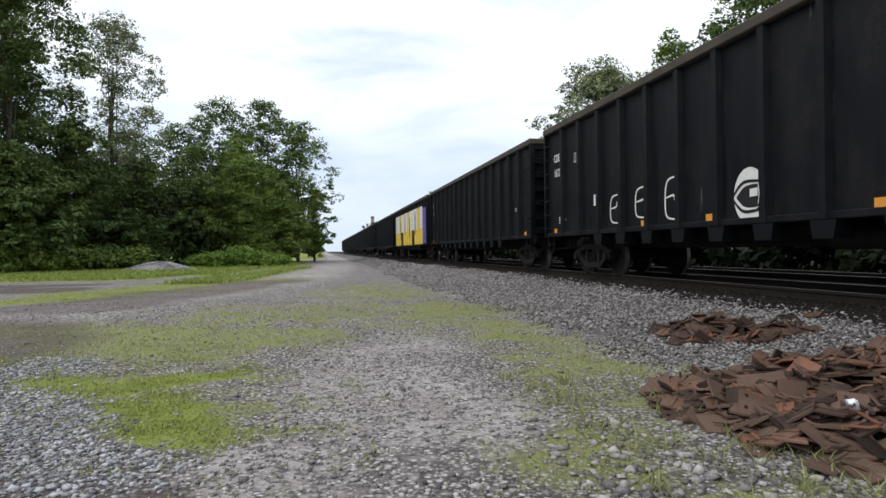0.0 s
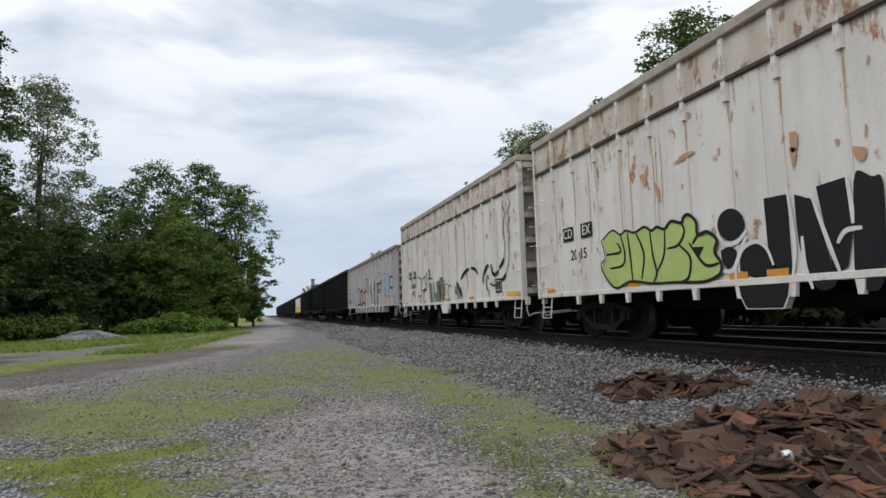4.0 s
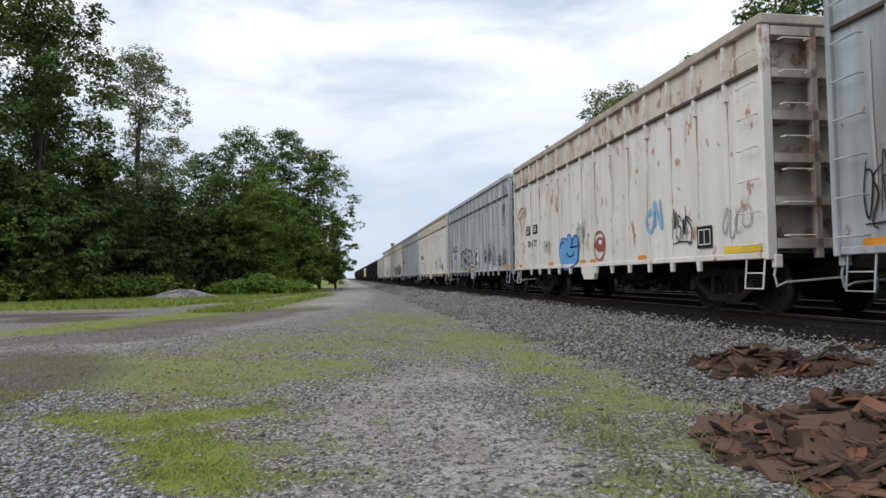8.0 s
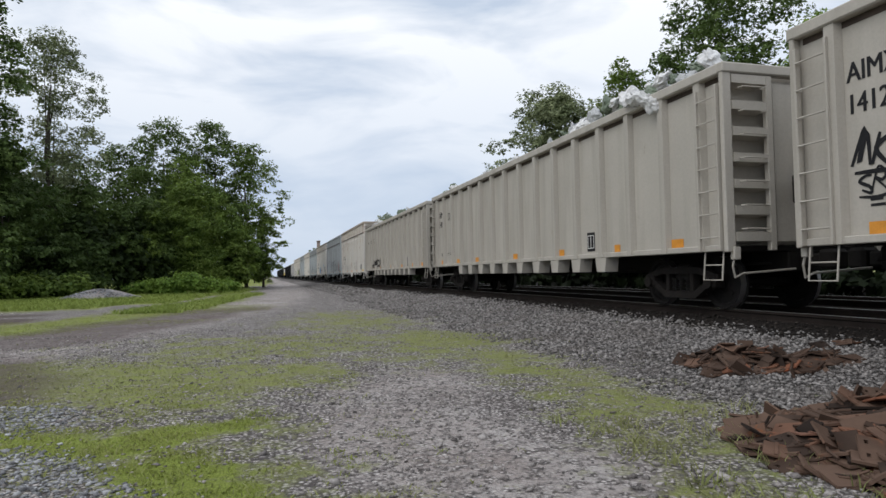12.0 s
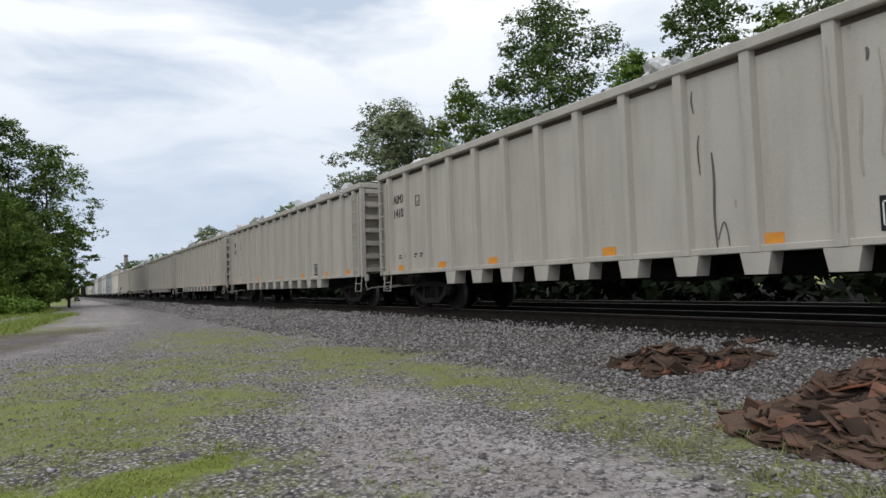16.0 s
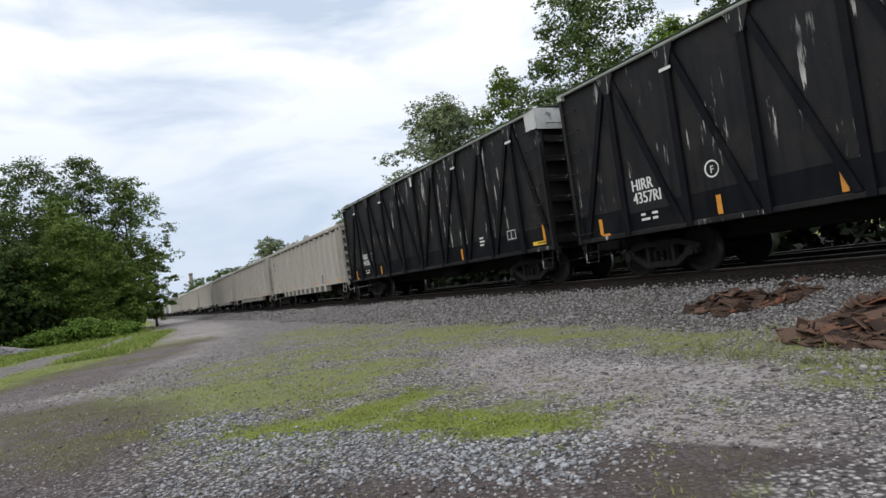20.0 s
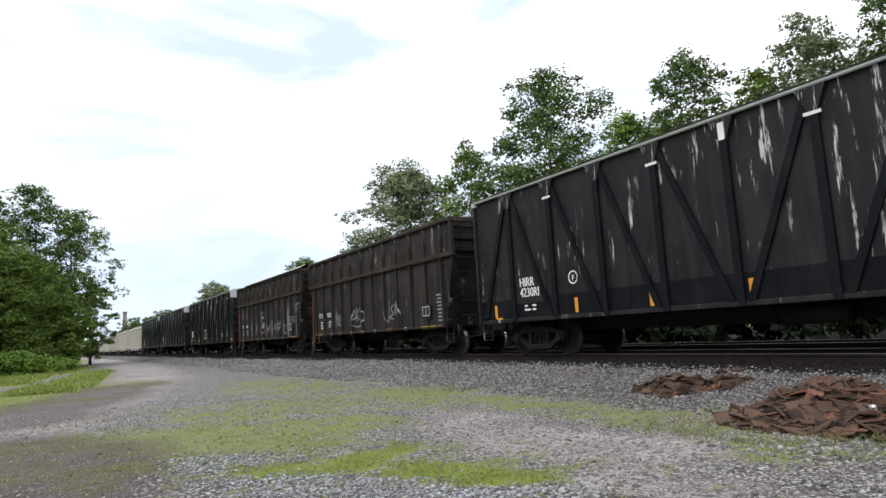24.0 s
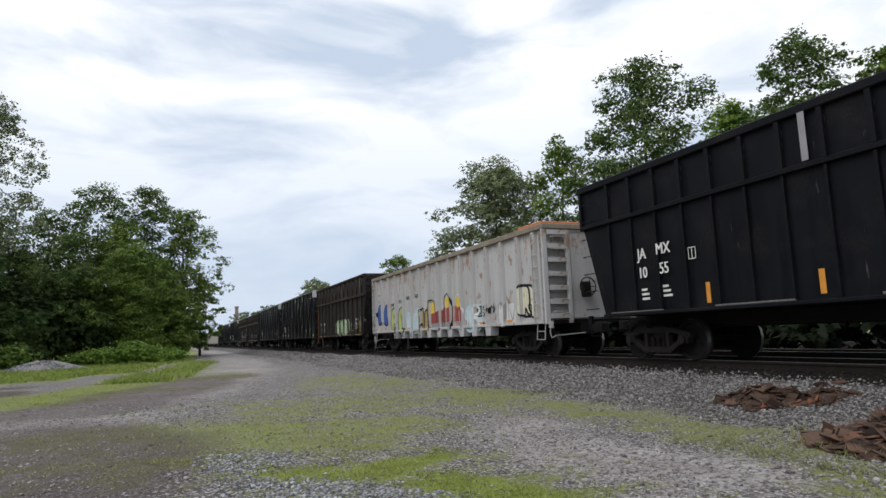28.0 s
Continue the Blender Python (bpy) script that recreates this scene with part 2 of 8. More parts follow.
# ---------------------------------------------------------------- shape builder
class Shape:
    def __init__(self):
        self.v, self.f = [], []

    def add(self, vs, fs):
        n = len(self.v)
        self.v += [tuple(p) for p in vs]
        self.f += [tuple(n + i for i in f) for f in fs]
        return self

    def box(self, x0, x1, y0, y1, z0, z1, c=0.0):
        if c <= 0:
            vs = [(x, y, z) for x in (x0, x1) for y in (y0, y1) for z in (z0, z1)]
            return self.add(vs, [(0, 1, 3, 2), (4, 6, 7, 5), (0, 4, 5, 1), (2, 3, 7, 6), (0, 2, 6, 4), (1, 5, 7, 3)])
        vs, key = [], {}
        for ix, iy, iz in itertools.product((0, 1), repeat=3):
            p = ((x0, x1)[ix], (y0, y1)[iy], (z0, z1)[iz])
            s = (1 - 2 * ix, 1 - 2 * iy, 1 - 2 * iz)
            for a in range(3):
                q = [p[k] + (0 if k == a else s[k] * c) for k in range(3)]
                key[(ix, iy, iz, a)] = len(vs)
                vs.append(q)
        fs = []
        for a in range(3):
            b, d = (a + 1) % 3, (a + 2) % 3
            for side in (0, 1):
                ring = []
                for ib, jd in ((0, 0), (1, 0), (1, 1), (0, 1)):
                    i = [0, 0, 0]
                    i[a], i[b], i[d] = side, ib, jd
                    ring.append(key[(*i, a)])
                fs.append(ring if side else ring[::-1])
            for ib, jd in itertools.product((0, 1), repeat=2):
                i0, i1 = [0, 0, 0], [0, 0, 0]
                i0[b] = i1[b] = ib
                i0[d] = i1[d] = jd
                i1[a] = 1
                r = [key[(*i0, b)], key[(*i1, b)], key[(*i1, d)], key[(*i0, d)]]
                fs.append(r if ib == jd else r[::-1])
        for i in itertools.product((0, 1), repeat=3):
            r = [key[(*i, a)] for a in range(3)]
            fs.append(r if sum(i) % 2 else r[::-1])
        return self.add(vs, fs)

    def prism(self, ring, a, b):
        """A closed outline (list of 3D points) swept from offset a to offset b."""
        n = len(ring)
        vs = [tuple(p[k] + a[k] for k in range(3)) for p in ring] + [tuple(p[k] + b[k] for k in range(3)) for p in ring]
        fs = [tuple(range(n))[::-1], tuple(range(n, 2 * n))] + [(i, (i + 1) % n, n + (i + 1) % n, n + i) for i in range(n)]
        return self.add(vs, fs)

    def tube(self, pts, r, n=6, r1=None):
        r1 = r if r1 is None else r1
        base = len(self.v)
        pts = [Vector(p) for p in pts]
        up = None
        for i, p in enumerate(pts):
            d = (pts[min(i + 1, len(pts) - 1)] - pts[max(i - 1, 0)]).normalized()
            u = d.orthogonal().normalized() if up is None else (up - d * up.dot(d)).normalized()
            up = u
            w = d.cross(u)
            rr = r + (r1 - r) * i / max(1, len(pts) - 1)
            for k in range(n):
                a = 2 * math.pi * k / n
                self.v.append(tuple(p + rr * (math.cos(a) * u + math.sin(a) * w)))
        for i in range(len(pts) - 1):
            for k in range(n):
                a, b = base + i * n + k, base + i * n + (k + 1) % n
                self.f.append((a, b, b + n, a + n))
        self.f.append(tuple(range(base, base + n))[::-1])
        last = base + (len(pts) - 1) * n
        self.f.append(tuple(range(last, last + n)))
        return self

    def lathe(self, prof, axis_y0=0.0, n=22):
        """A profile of (radius, y) turned round the y axis."""
        base = len(self.v)
        for r, y in prof:
            for k in range(n):
                a = 2 * math.pi * k / n
                self.v.append((r * math.cos(a), y + axis_y0, r * math.sin(a)))
        for i in range(len(prof) - 1):
            for k in range(n):
                a, b = base + i * n + k, base + i * n + (k + 1) % n
                self.f.append((a, a + n, b + n, b))
        return self

    def mesh(self, name, material=None, smooth=False):
        me = bpy.data.meshes.new(name)
        me.from_pydata(self.v, [], self.f)
        if smooth:
            me.polygons.foreach_set("use_smooth", [True] * len(me.polygons))
        if material:
            me.materials.append(material)
        me.update()
        return me


def part(name, shape, material, parent, label="", at=None, smooth=False):
    """Links a shape (or a ready mesh) as one mesh object under a thing or a part."""
    me = shape if isinstance(shape, bpy.types.Mesh) else shape.mesh(name, material, smooth)
    ob = new(name, me)
    ob.parent = parent
    if at is not None:
        ob.matrix_basis = at if isinstance(at, Matrix) else Matrix.Translation(at)
    return tagged(ob, label)


def empty(name):
    return new(name)


def fast_mesh(name, verts, faces, material=None, smooth=False):
    """A mesh from numpy arrays; every face has the same number of corners."""
    me = bpy.data.meshes.new(name)
    k = faces.shape[1]
    me.vertices.add(len(verts))
    me.vertices.foreach_set("co", np.ascontiguousarray(verts, dtype=np.float32).ravel())
    me.loops.add(faces.size)
    me.loops.foreach_set("vertex_index", np.ascontiguousarray(faces, dtype=np.int32).ravel())
    me.polygons.add(len(faces))
    me.polygons.foreach_set("loop_start", np.arange(0, faces.size, k, dtype=np.int32))
    me.polygons.foreach_set("loop_total", np.full(len(faces), k, dtype=np.int32))
    if smooth:
        me.polygons.foreach_set("use_smooth", np.ones(len(faces), dtype=bool))
    me.update(calc_edges=True)
    if material:
        me.materials.append(material)
    return me


# ---------------------------------------------------------------- the lie of the land
TX, RZ = 7.82, 0.60          # track centre and height of the rail heads
TX2 = 11.75                  # second track
rng = np.random.default_rng(7)
_tab = rng.random((64, 64))


def vnoise(x, y, s):
    """Smooth value noise in 0..1 at a feature size of s metres."""
    x, y = np.asarray(x, float) / s + 1000.0, np.asarray(y, float) / s + 1000.0
    i, j = np.floor(x).astype(int), np.floor(y).astype(int)
    u, v = x - i, y - j
    u, v = u * u * (3 - 2 * u), v * v * (3 - 2 * v)
    t = lambda a, b: _tab[a % 64, b % 64]
    return (t(i, j) * (1 - u) + t(i + 1, j) * u) * (1 - v) + (t(i, j + 1) * (1 - u) + t(i + 1, j + 1) * u) * v


def land(x, y):
    x, y = np.asarray(x, float), np.asarray(y, float)
    wob = (vnoise(x, y, 2.5) - 0.5) * 0.5
    near = np.interp(x + wob, [3.2, 4.2, 5.2, 6.35, 6.7, 13.0, 13.4, 15.5], [0, 0.06, 0.24, 0.43, 0.45, 0.45, 0.42, -0.1])
    flat = (vnoise(x, y, 1.3) - 0.5) * 0.035 + (vnoise(x, y, 6.0) - 0.5) * 0.05
    inside = np.clip((x - 6.2) / 0.4, 0, 1) * np.clip((13.2 - x) / 0.4, 0, 1)
    return near + flat * (1 - inside) + inside * 0.01 * (vnoise(x, y, 0.6) - 0.5)


def blob(x, y, cx, cy, rx, ry, turn=0.0):
    """1 in the middle of an oval, 0 outside it."""
    c, s = math.cos(turn), math.sin(turn)
    u, v = ((x - cx) * c + (y - cy) * s) / rx, (-(x - cx) * s + (y - cy) * c) / ry
    return np.clip(1.25 - np.sqrt(u * u + v * v), 0, 1) / 1.0


def cover(x, y):
    """How much grass, bare dirt and coarse gravel, and how wet, at a place."""
    x, y = np.asarray(x, float), np.asarray(y, float)
    wx = x + (vnoise(x, y, 1.1) - 0.5) * 0.9
    wy = y + (vnoise(y + 37, x, 1.1) - 0.5) * 0.9
    torn = (vnoise(x + 11, y, 0.45) - 0.5) * 0.9 + (vnoise(x, y + 5, 0.17) - 0.5) * 0.5
    lush = np.maximum.reduce([blob(wx, wy, -1.85, 6.4, 0.85, 1.1, 0.5), blob(wx, wy, -1.35, 4.95, 0.7, 1.3, 0.45), blob(wx, wy, -0.95, 4.1, 0.6, 0.7), 0.75 * blob(wx, wy, -0.9, 6.4, 0.5, 0.9)])
    lush = np.clip(lush + np.where(lush > 0, torn, 0) * 0.8, 0, 1)
    sparse = np.maximum.reduce([
        0.75 * blob(wx, wy, 3.0, 9.6, 1.3, 2.6, 0.1), 0.62 * blob(wx, wy, 2.6, 6.4, 0.8, 1.8, 0.3), 0.7 * blob(wx, wy, -3.2, 9.8, 2.8, 1.9, -0.1),
        0.60 * blob(wx, wy, -0.3, 12.8, 4.2, 3.0), 0.55 * blob(wx, wy, 1.6, 18.5, 2.2, 6.0, -0.05), 0.5 * blob(wx, wy, 1.8, 3.6, 0.7, 1.2),
        0.5 * blob(wx, wy, -1.2, 2.3, 0.7, 0.5), 0.45 * blob(wx, wy, -0.4, 6.3, 0.5, 0.8), 0.62 * blob(wx, wy, -1.45, 5.4, 1.5, 2.3, 0.45), 1.0 * blob(wx, wy, -6.5, 22.0, 4.5, 1.5, -0.30), 0.7 * blob(wx, wy, -2.5, 28, 2.2, 4.0, -0.4),
        0.8 * blob(wx, wy, -4.6, 11.0, 2.4, 1.5, -0.1), 0.7 * blob(wx, wy, -1.0, 10.0, 2.6, 1.3), 0.8 * blob(wx, wy, 2.4, 12.5, 1.8, 3.0, 0.1),
        0.72 * blob(wx, wy, -3.6, 8.0, 2.0, 1.3, -0.2), 0.7 * blob(wx, wy, -1.6, 8.4, 1.6, 1.5), 0.5 * blob(wx, wy, 1.4, 10.5, 1.6, 1.8), 0.55 * blob(wx, wy, -5.6, 9.6, 1.8, 1.2), 0.5 * blob(wx, wy, 2.3, 4.6, 0.9, 1.5, 0.2)])
    tongue = np.clip(1.35 - np.abs(wx - np.interp(y, [17, 22, 28, 38, 52], [-8.0, -6.3, -4.6, -3.2, -1.5])) / np.interp(y, [17, 30, 52], [1.9, 1.7, 1.0]), 0, 1) * np.clip((wy - 16.2) / 2, 0, 1) * np.clip((56 - wy) / 6, 0, 1)
    meadow = np.maximum.reduce([0.80 * blob(wx, wy, -2.4, 9.7, 3.3, 2.6, 0.0), 0.72 * blob(wx, wy, 3.0, 8.3, 1.0, 2.5, 0.25), 0.7 * blob(wx, wy, -4.9, 8.4, 1.3, 1.1, 0.2)])
    sparse = np.maximum.reduce([sparse, meadow, 0.95 * tongue])
    sparse = np.clip(sparse * 0.95 + np.where(sparse > 0.05, torn, 0) * 0.55, 0, 0.66)
    verge = np.clip((np.interp(y, [20, 28, 40, 60, 90, 140], [-16, -7.5, -4.2, -2.6, -1.0, 0.5]) + (vnoise(x, y, 3.5) - 0.5) * 4 + (vnoise(x, y, 1.2) - 0.5) * 2 - wx) / 1.5, 0, 1) * np.clip((wy - 29.5) / 3, 0, 1)
    far_side = np.clip((wx - 15.0) / 1.5, 0, 1)
    grass = np.maximum.reduce([lush, sparse, verge, far_side, 0.8 * np.clip((-wx - 27) / 4, 0, 1)])
    road = np.interp(y, [0, 8, 14, 20, 30, 45, 80, 200], [-10, -8.5, -6.5, -4.5, -1.2, 0.6, 2.0, 2.6])
    half = np.interp(y, [0, 14, 30, 80], [4.0, 3.2, 2.0, 1.8])
    dirt = np.maximum.reduce([0.9 * np.clip(1.4 - np.abs(wx - road) / half, 0, 1), blob(wx, wy, 0.55, 5.3, 0.95, 2.6, 0.05), 0.8 * blob(wx, wy, 0.9, 8.0, 1.0, 1.6),
                              0.9 * blob(wx, wy, -0.2, 3.0, 1.0, 1.0), 0.8 * blob(wx, wy, 1.3, 4.3, 0.9, 1.0)])
    dirt = np.clip(dirt - 0.8 * lush, 0, 1)
    ballast = np.clip((wx - 3.3) / 1.0, 0, 1) * np.clip((15.2 - wx) / 0.8, 0, 1)
    wet = np.maximum.reduce([blob(wx, wy, -0.75, 2.55, 0.75, 0.36, -0.7), 0.7 * blob(wx, wy, -4.8, 4.2, 1.6, 0.7, 0.3), 0.56 * np.minimum(1, 2 * blob(wx, wy, -6.8, 8.0, 4.2, 6.5)), 0.66 * np.minimum(1, 2 * blob(wx, wy, -3.7, 3.5, 2.3, 1.2, -0.35)), 0.6 * np.minimum(1, 2 * blob(wx, wy, -1.6, 2.4, 1.2, 0.6)), 0.8 * np.minimum(1, 2.2 * blob(wx, wy, -5.2, 2.6, 3.6, 2.9, -0.2)), 0.8 * blob(wx, wy, -9.6, 23.5, 2.6, 2.6), 0.85 * blob(wx, wy, -12.5, 27.0, 6.0, 2.6, 0.12)])
    wet = np.maximum(wet, 0.55 * np.clip(1.5 - np.abs(wx - road) / half, 0, 1) * np.clip((wy - 11) / 4, 0, 1) * np.clip((34 - wy) / 6, 0, 1))
    return np.clip(grass * (1 - 0.85 * ballast), 0, 1), dirt * (1 - ballast), ballast, wet, np.clip(np.maximum.reduce([lush, 0.6 * verge, 0.65 * tongue, 0.45 * meadow]), 0, 1)


def spread(lo, hi, fine, step, growth, limit):
    """Grid lines: even in between lo and hi, then wider and wider out to the limit."""
    mid = list(np.arange(lo, hi + fine / 2, fine))
    a, d = mid[-1], step
    while a < limit:
        a += d
        mid.append(a)
        d *= growth
    b, d, left = lo, step, []
    while b > -limit:
        b -= d
        left.append(b)
        d *= growth
    return np.array(left[::-1] + mid)


def ground_material():
    m, nt, b = tree_of("yard_ground", 0.92)
    b.inputs["Specular IOR Level"].default_value = 0.15

    def attr(n):
        a = nt.nodes.new("ShaderNodeAttribute")
        a.attribute_name = n
        return a.outputs["Fac"]
    n_fine, n_mid, n_big = noise_node(nt, 70, 4, 0.7), noise_node(nt, 9, 5, 0.65), noise_node(nt, 0.6, 4)
    vor = nt.nodes.new("ShaderNodeTexVoronoi")
    vor.inputs["Scale"].default_value = 26
    co = nt.nodes.new("ShaderNodeTexCoord")
    nt.links.new(co.outputs["Object"], vor.inputs["Vector"])
    stone = mix(nt, ramp(nt, vor.outputs["Color"], 0.15, 0.85), (0.10, 0.090, 0.088), (0.90, 0.86, 0.845))
    pea = nt.nodes.new("ShaderNodeTexVoronoi")
    pea.inputs["Scale"].default_value = 58
    nt.links.new(co.outputs["Object"], pea.inputs["Vector"])
    grit = mix(nt, ramp(nt, pea.outputs["Color"], 0.2, 0.8), (0.18, 0.165, 0.16), (0.86, 0.82, 0.80))
    stone = mix(nt, ramp(nt, noise_node(nt, 3.1, 3), 0.46, 0.54), stone, grit)
    # shade between the stones, put in as dark cell edges
    stone = mix(nt, ramp(nt, vor.outputs["Distance"], 0.28, 0.60), stone, (0.12, 0.11, 0.106))
    fines = mix(nt, ramp(nt, n_mid, 0.3, 0.7), (0.42, 0.39, 0.378), (0.66, 0.625, 0.61))
    c = mix(nt, ramp(nt, n_mid, 0.30, 0.40), mix(nt, 0.5, fines, grit), stone)
    dirt = mix(nt, ramp(nt, n_fine, 0.3, 0.7), (0.43, 0.395, 0.38), (0.64, 0.605, 0.59))
    dirt = mix(nt, ramp(nt, n_big, 0.40, 0.66), dirt, mix(nt, ramp(nt, n_fine, 0.3, 0.7), (0.27, 0.235, 0.22), (0.46, 0.41, 0.385)))
    dirt = mix(nt, ramp(nt, n_mid, 0.44, 0.60), dirt, stone)

    n_patch, n_streak = noise_node(nt, 2.2, 5, 0.65), noise_node(nt, 1.1, 5, 0.7, (2.6, 0.7, 1))

    def gate(name, lo, hi, jitter):
        s = nt.nodes.new("ShaderNodeMath")
        s.operation = "ADD"
        nt.links.new(attr(name), s.inputs[0])
        j = nt.nodes.new("ShaderNodeMath")
        j.operation = "MULTIPLY_ADD"
        nt.links.new(mix(nt, 0.45, noise_node(nt, 6.5, 7, 0.75), n_patch), j.inputs[0])
        j.inputs[1].default_value, j.inputs[2].default_value = jitter, -jitter / 2
        nt.links.new(j.outputs[0], s.inputs[1])
        return ramp(nt, s.outputs[0], lo, hi)
    c = mix(nt, gate("dirt", 0.25, 0.75, 0.9), c, dirt)
    # dark ground colour stands for the shade in gaps between ballast stones
    gap_shade = mix(nt, ramp(nt, n_mid, 0.35, 0.65), (0.03, 0.028, 0.027), (0.11, 0.105, 0.102))
    c = mix(nt, gate("ballast", 0.3, 0.7, 0.5), c, mix(nt, 0.45, stone, gap_shade))
    c = mix(nt, 1.0, c, ramp(nt, n_patch, 0.32, 0.68, (0.88, 0.862, 0.858, 1), (1.0, 1.0, 1.0, 1)), "MULTIPLY")
    c = mix(nt, 1.0, c, ramp(nt, n_streak, 0.35, 0.65, (0.86, 0.84, 0.83, 1), (1.0, 1.0, 1.0, 1)), "MULTIPLY")
    n_tuft = noise_node(nt, 5.5, 7, 0.75)
    turf = mix(nt, ramp(nt, n_fine, 0.3, 0.7), (0.145, 0.16, 0.055), (0.335, 0.36, 0.135))
    turf = mix(nt, ramp(nt, n_tuft, 0.46, 0.62), turf, mix(nt, ramp(nt, n_fine, 0.3, 0.7), (0.16, 0.185, 0.052), (0.32, 0.36, 0.115)))
    turf = mix(nt, ramp(nt, n_mid, 0.52, 0.66), turf, (0.21, 0.185, 0.125))
    lushc = mix(nt, ramp(nt, n_fine, 0.3, 0.7), (0.12, 0.155, 0.025), (0.32, 0.385, 0.085))
    c = mix(nt, gate("grass", 0.20, 0.70, 3.0), c, turf)
    c = mix(nt, gate("lush", 0.40, 0.75, 2.6), c, lushc)
    # oil, and the shade under cars and beyond the tracks, as one dark colour
    oil_shade = mix(nt, ramp(nt, n_mid, 0.3, 0.7), (0.012, 0.010, 0.009), (0.026, 0.021, 0.018))
    c = mix(nt, gate("oil_shade_mask", 0.3, 0.7, 0.4), c, oil_shade)
    wetf = gate("wet", 0.35, 0.6, 0.5)
    c = mix(nt, mix(nt, 0.85, 0.0, wetf), c, mix(nt, ramp(nt, n_fine, 0.3, 0.7), (0.062, 0.047, 0.045), (0.145, 0.114, 0.108)))
    nt.links.new(c, b.inputs["Base Color"])
    nt.links.new(mix(nt, gate("wet", 0.72, 0.9, 0.3), (0.95, 0.95, 0.95), (0.55, 0.55, 0.55)), b.inputs["Roughness"])
    bump(nt, b, mix(nt, 0.6, n_fine, vor.outputs["Distance"]), 1.0, 0.05)
    return m


def make_ground():
    xs, ys = spread(-9.0, 8.2, 0.12, 0.3, 1.16, 4200), spread(0.0, 16.0, 0.12, 0.3, 1.14, 4200)
    gx, gy = np.meshgrid(xs, ys, indexing="ij")
    z = land(gx, gy)
    far = np.clip((np.hypot(gx, gy) - 200) / 400, 0, 1)
    z = z * (1 - far) + far * np.where(np.abs(gx - 10) < 60, 0.2, 0)
    nx, ny = gx.shape
    idx = np.arange(nx * ny).reshape(nx, ny)
    quads = np.stack([idx[:-1, :-1], idx[1:, :-1], idx[1:, 1:], idx[:-1, 1:]], -1).reshape(-1, 4)
    me = fast_mesh("ground", np.stack([gx, gy, z], -1).reshape(-1, 3), quads, ground_material(), True)
    g, d, bl, w, lu = cover(gx, gy)
    # covers the oily bed and the painted shade out past the far trees
    oil_shade_mask = np.clip((gx - 5.75 + (vnoise(gx, gy, 0.7) - 0.5) * 0.4) / 0.4, 0, 1) * np.clip((70 - gx) / 6, 0, 1)
    for name, vals in (("grass", g), ("dirt", d), ("ballast", bl), ("wet", w), ("lush", lu), ("oil_shade_mask", oil_shade_mask)):
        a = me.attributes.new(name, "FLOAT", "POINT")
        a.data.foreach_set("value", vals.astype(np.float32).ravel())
    return tagged(new("ground", me), "gravel and dirt yard with sparse grass beside the railway", "ground", kind="structure")


ground = make_ground()


# ---------------------------------------------------------------- the two tracks
def rail_profile():
    half = [(0.0, 0.0), (0.036, 0.0), (0.037, -0.03), (0.034, -0.042), (0.010, -0.055), (0.009, -0.13), (0.03, -0.148), (0.072, -0.158), (0.072, -0.172)]
    return half + [(-x, z) for x, z in half[::-1][:-1]]


def make_track(cx, name, tie_from, tie_to):
    track = empty(name)
    track.location = (cx, 0, RZ)
    prof = rail_profile()
    for s in (-1, 1):
        sh = Shape().prism([(s * 0.7535 + x, 0, z) for x, z in prof], (0, -560, 0), (0, 900, 0))
        part("rail", sh, RAIL_SIDE, track, "rusty-sided rail with a worn head")
        part("rail_head", Shape().box(s * 0.7535 - 0.03, s * 0.7535 + 0.03, -560, 900, 0.0005, 0.004), TREAD, track, "bright worn running surface")
    tie = Shape().box(-1.30, 1.30, -0.115, 0.115, -0.36, -0.172, 0.012).mesh("tie", TIE_WOOD)
    r = random.Random(int(cx * 10))
    for k in range(tie_from, tie_to):
        part("tie", tie, None, track, "", pose(r.uniform(-0.04, 0.04), k * 0.52, r.uniform(-0.008, 0.004), 0, 0, r.uniform(-1.2, 1.2)))
    return tagged(track, "mainline railway track on stone ballast", "railway track", kind="structure")


make_track(TX, "track_near", -6, 150)
make_track(TX2, "track_far", 0, 60)


# ---------------------------------------------------------------- trees
def leaf_mesh(name, centres, size, material, seed, face=None):
    """Small folded leaf sprays that face up and out of their clump, each turned a little at random."""
    r = np.random.default_rng(seed)
    n = len(centres)
    a = r.normal(size=(n, 3)) * (0.55 if face is not None else 1.0)
    a = a + face if face is not None else a
    a /= np.linalg.norm(a, axis=1, keepdims=True)
    t = r.normal(size=(n, 3))
    t -= (t * a).sum(1, keepdims=True) * a
    t /= np.linalg.norm(t, axis=1, keepdims=True)
    b = np.cross(a, t)
    s = size * r.uniform(0.55, 1.25, (n, 1))
    bend = a * s * r.uniform(-0.35, 0.35, (n, 1))
    p = [centres - t * s, centres + b * s * 0.6 + bend, centres + t * s, centres - b * s * 0.6 + bend]
    v = np.stack(p, 1).reshape(-1, 3)
    f = np.arange(4 * n).reshape(n, 4)
    return fast_mesh(name, v, f, material)


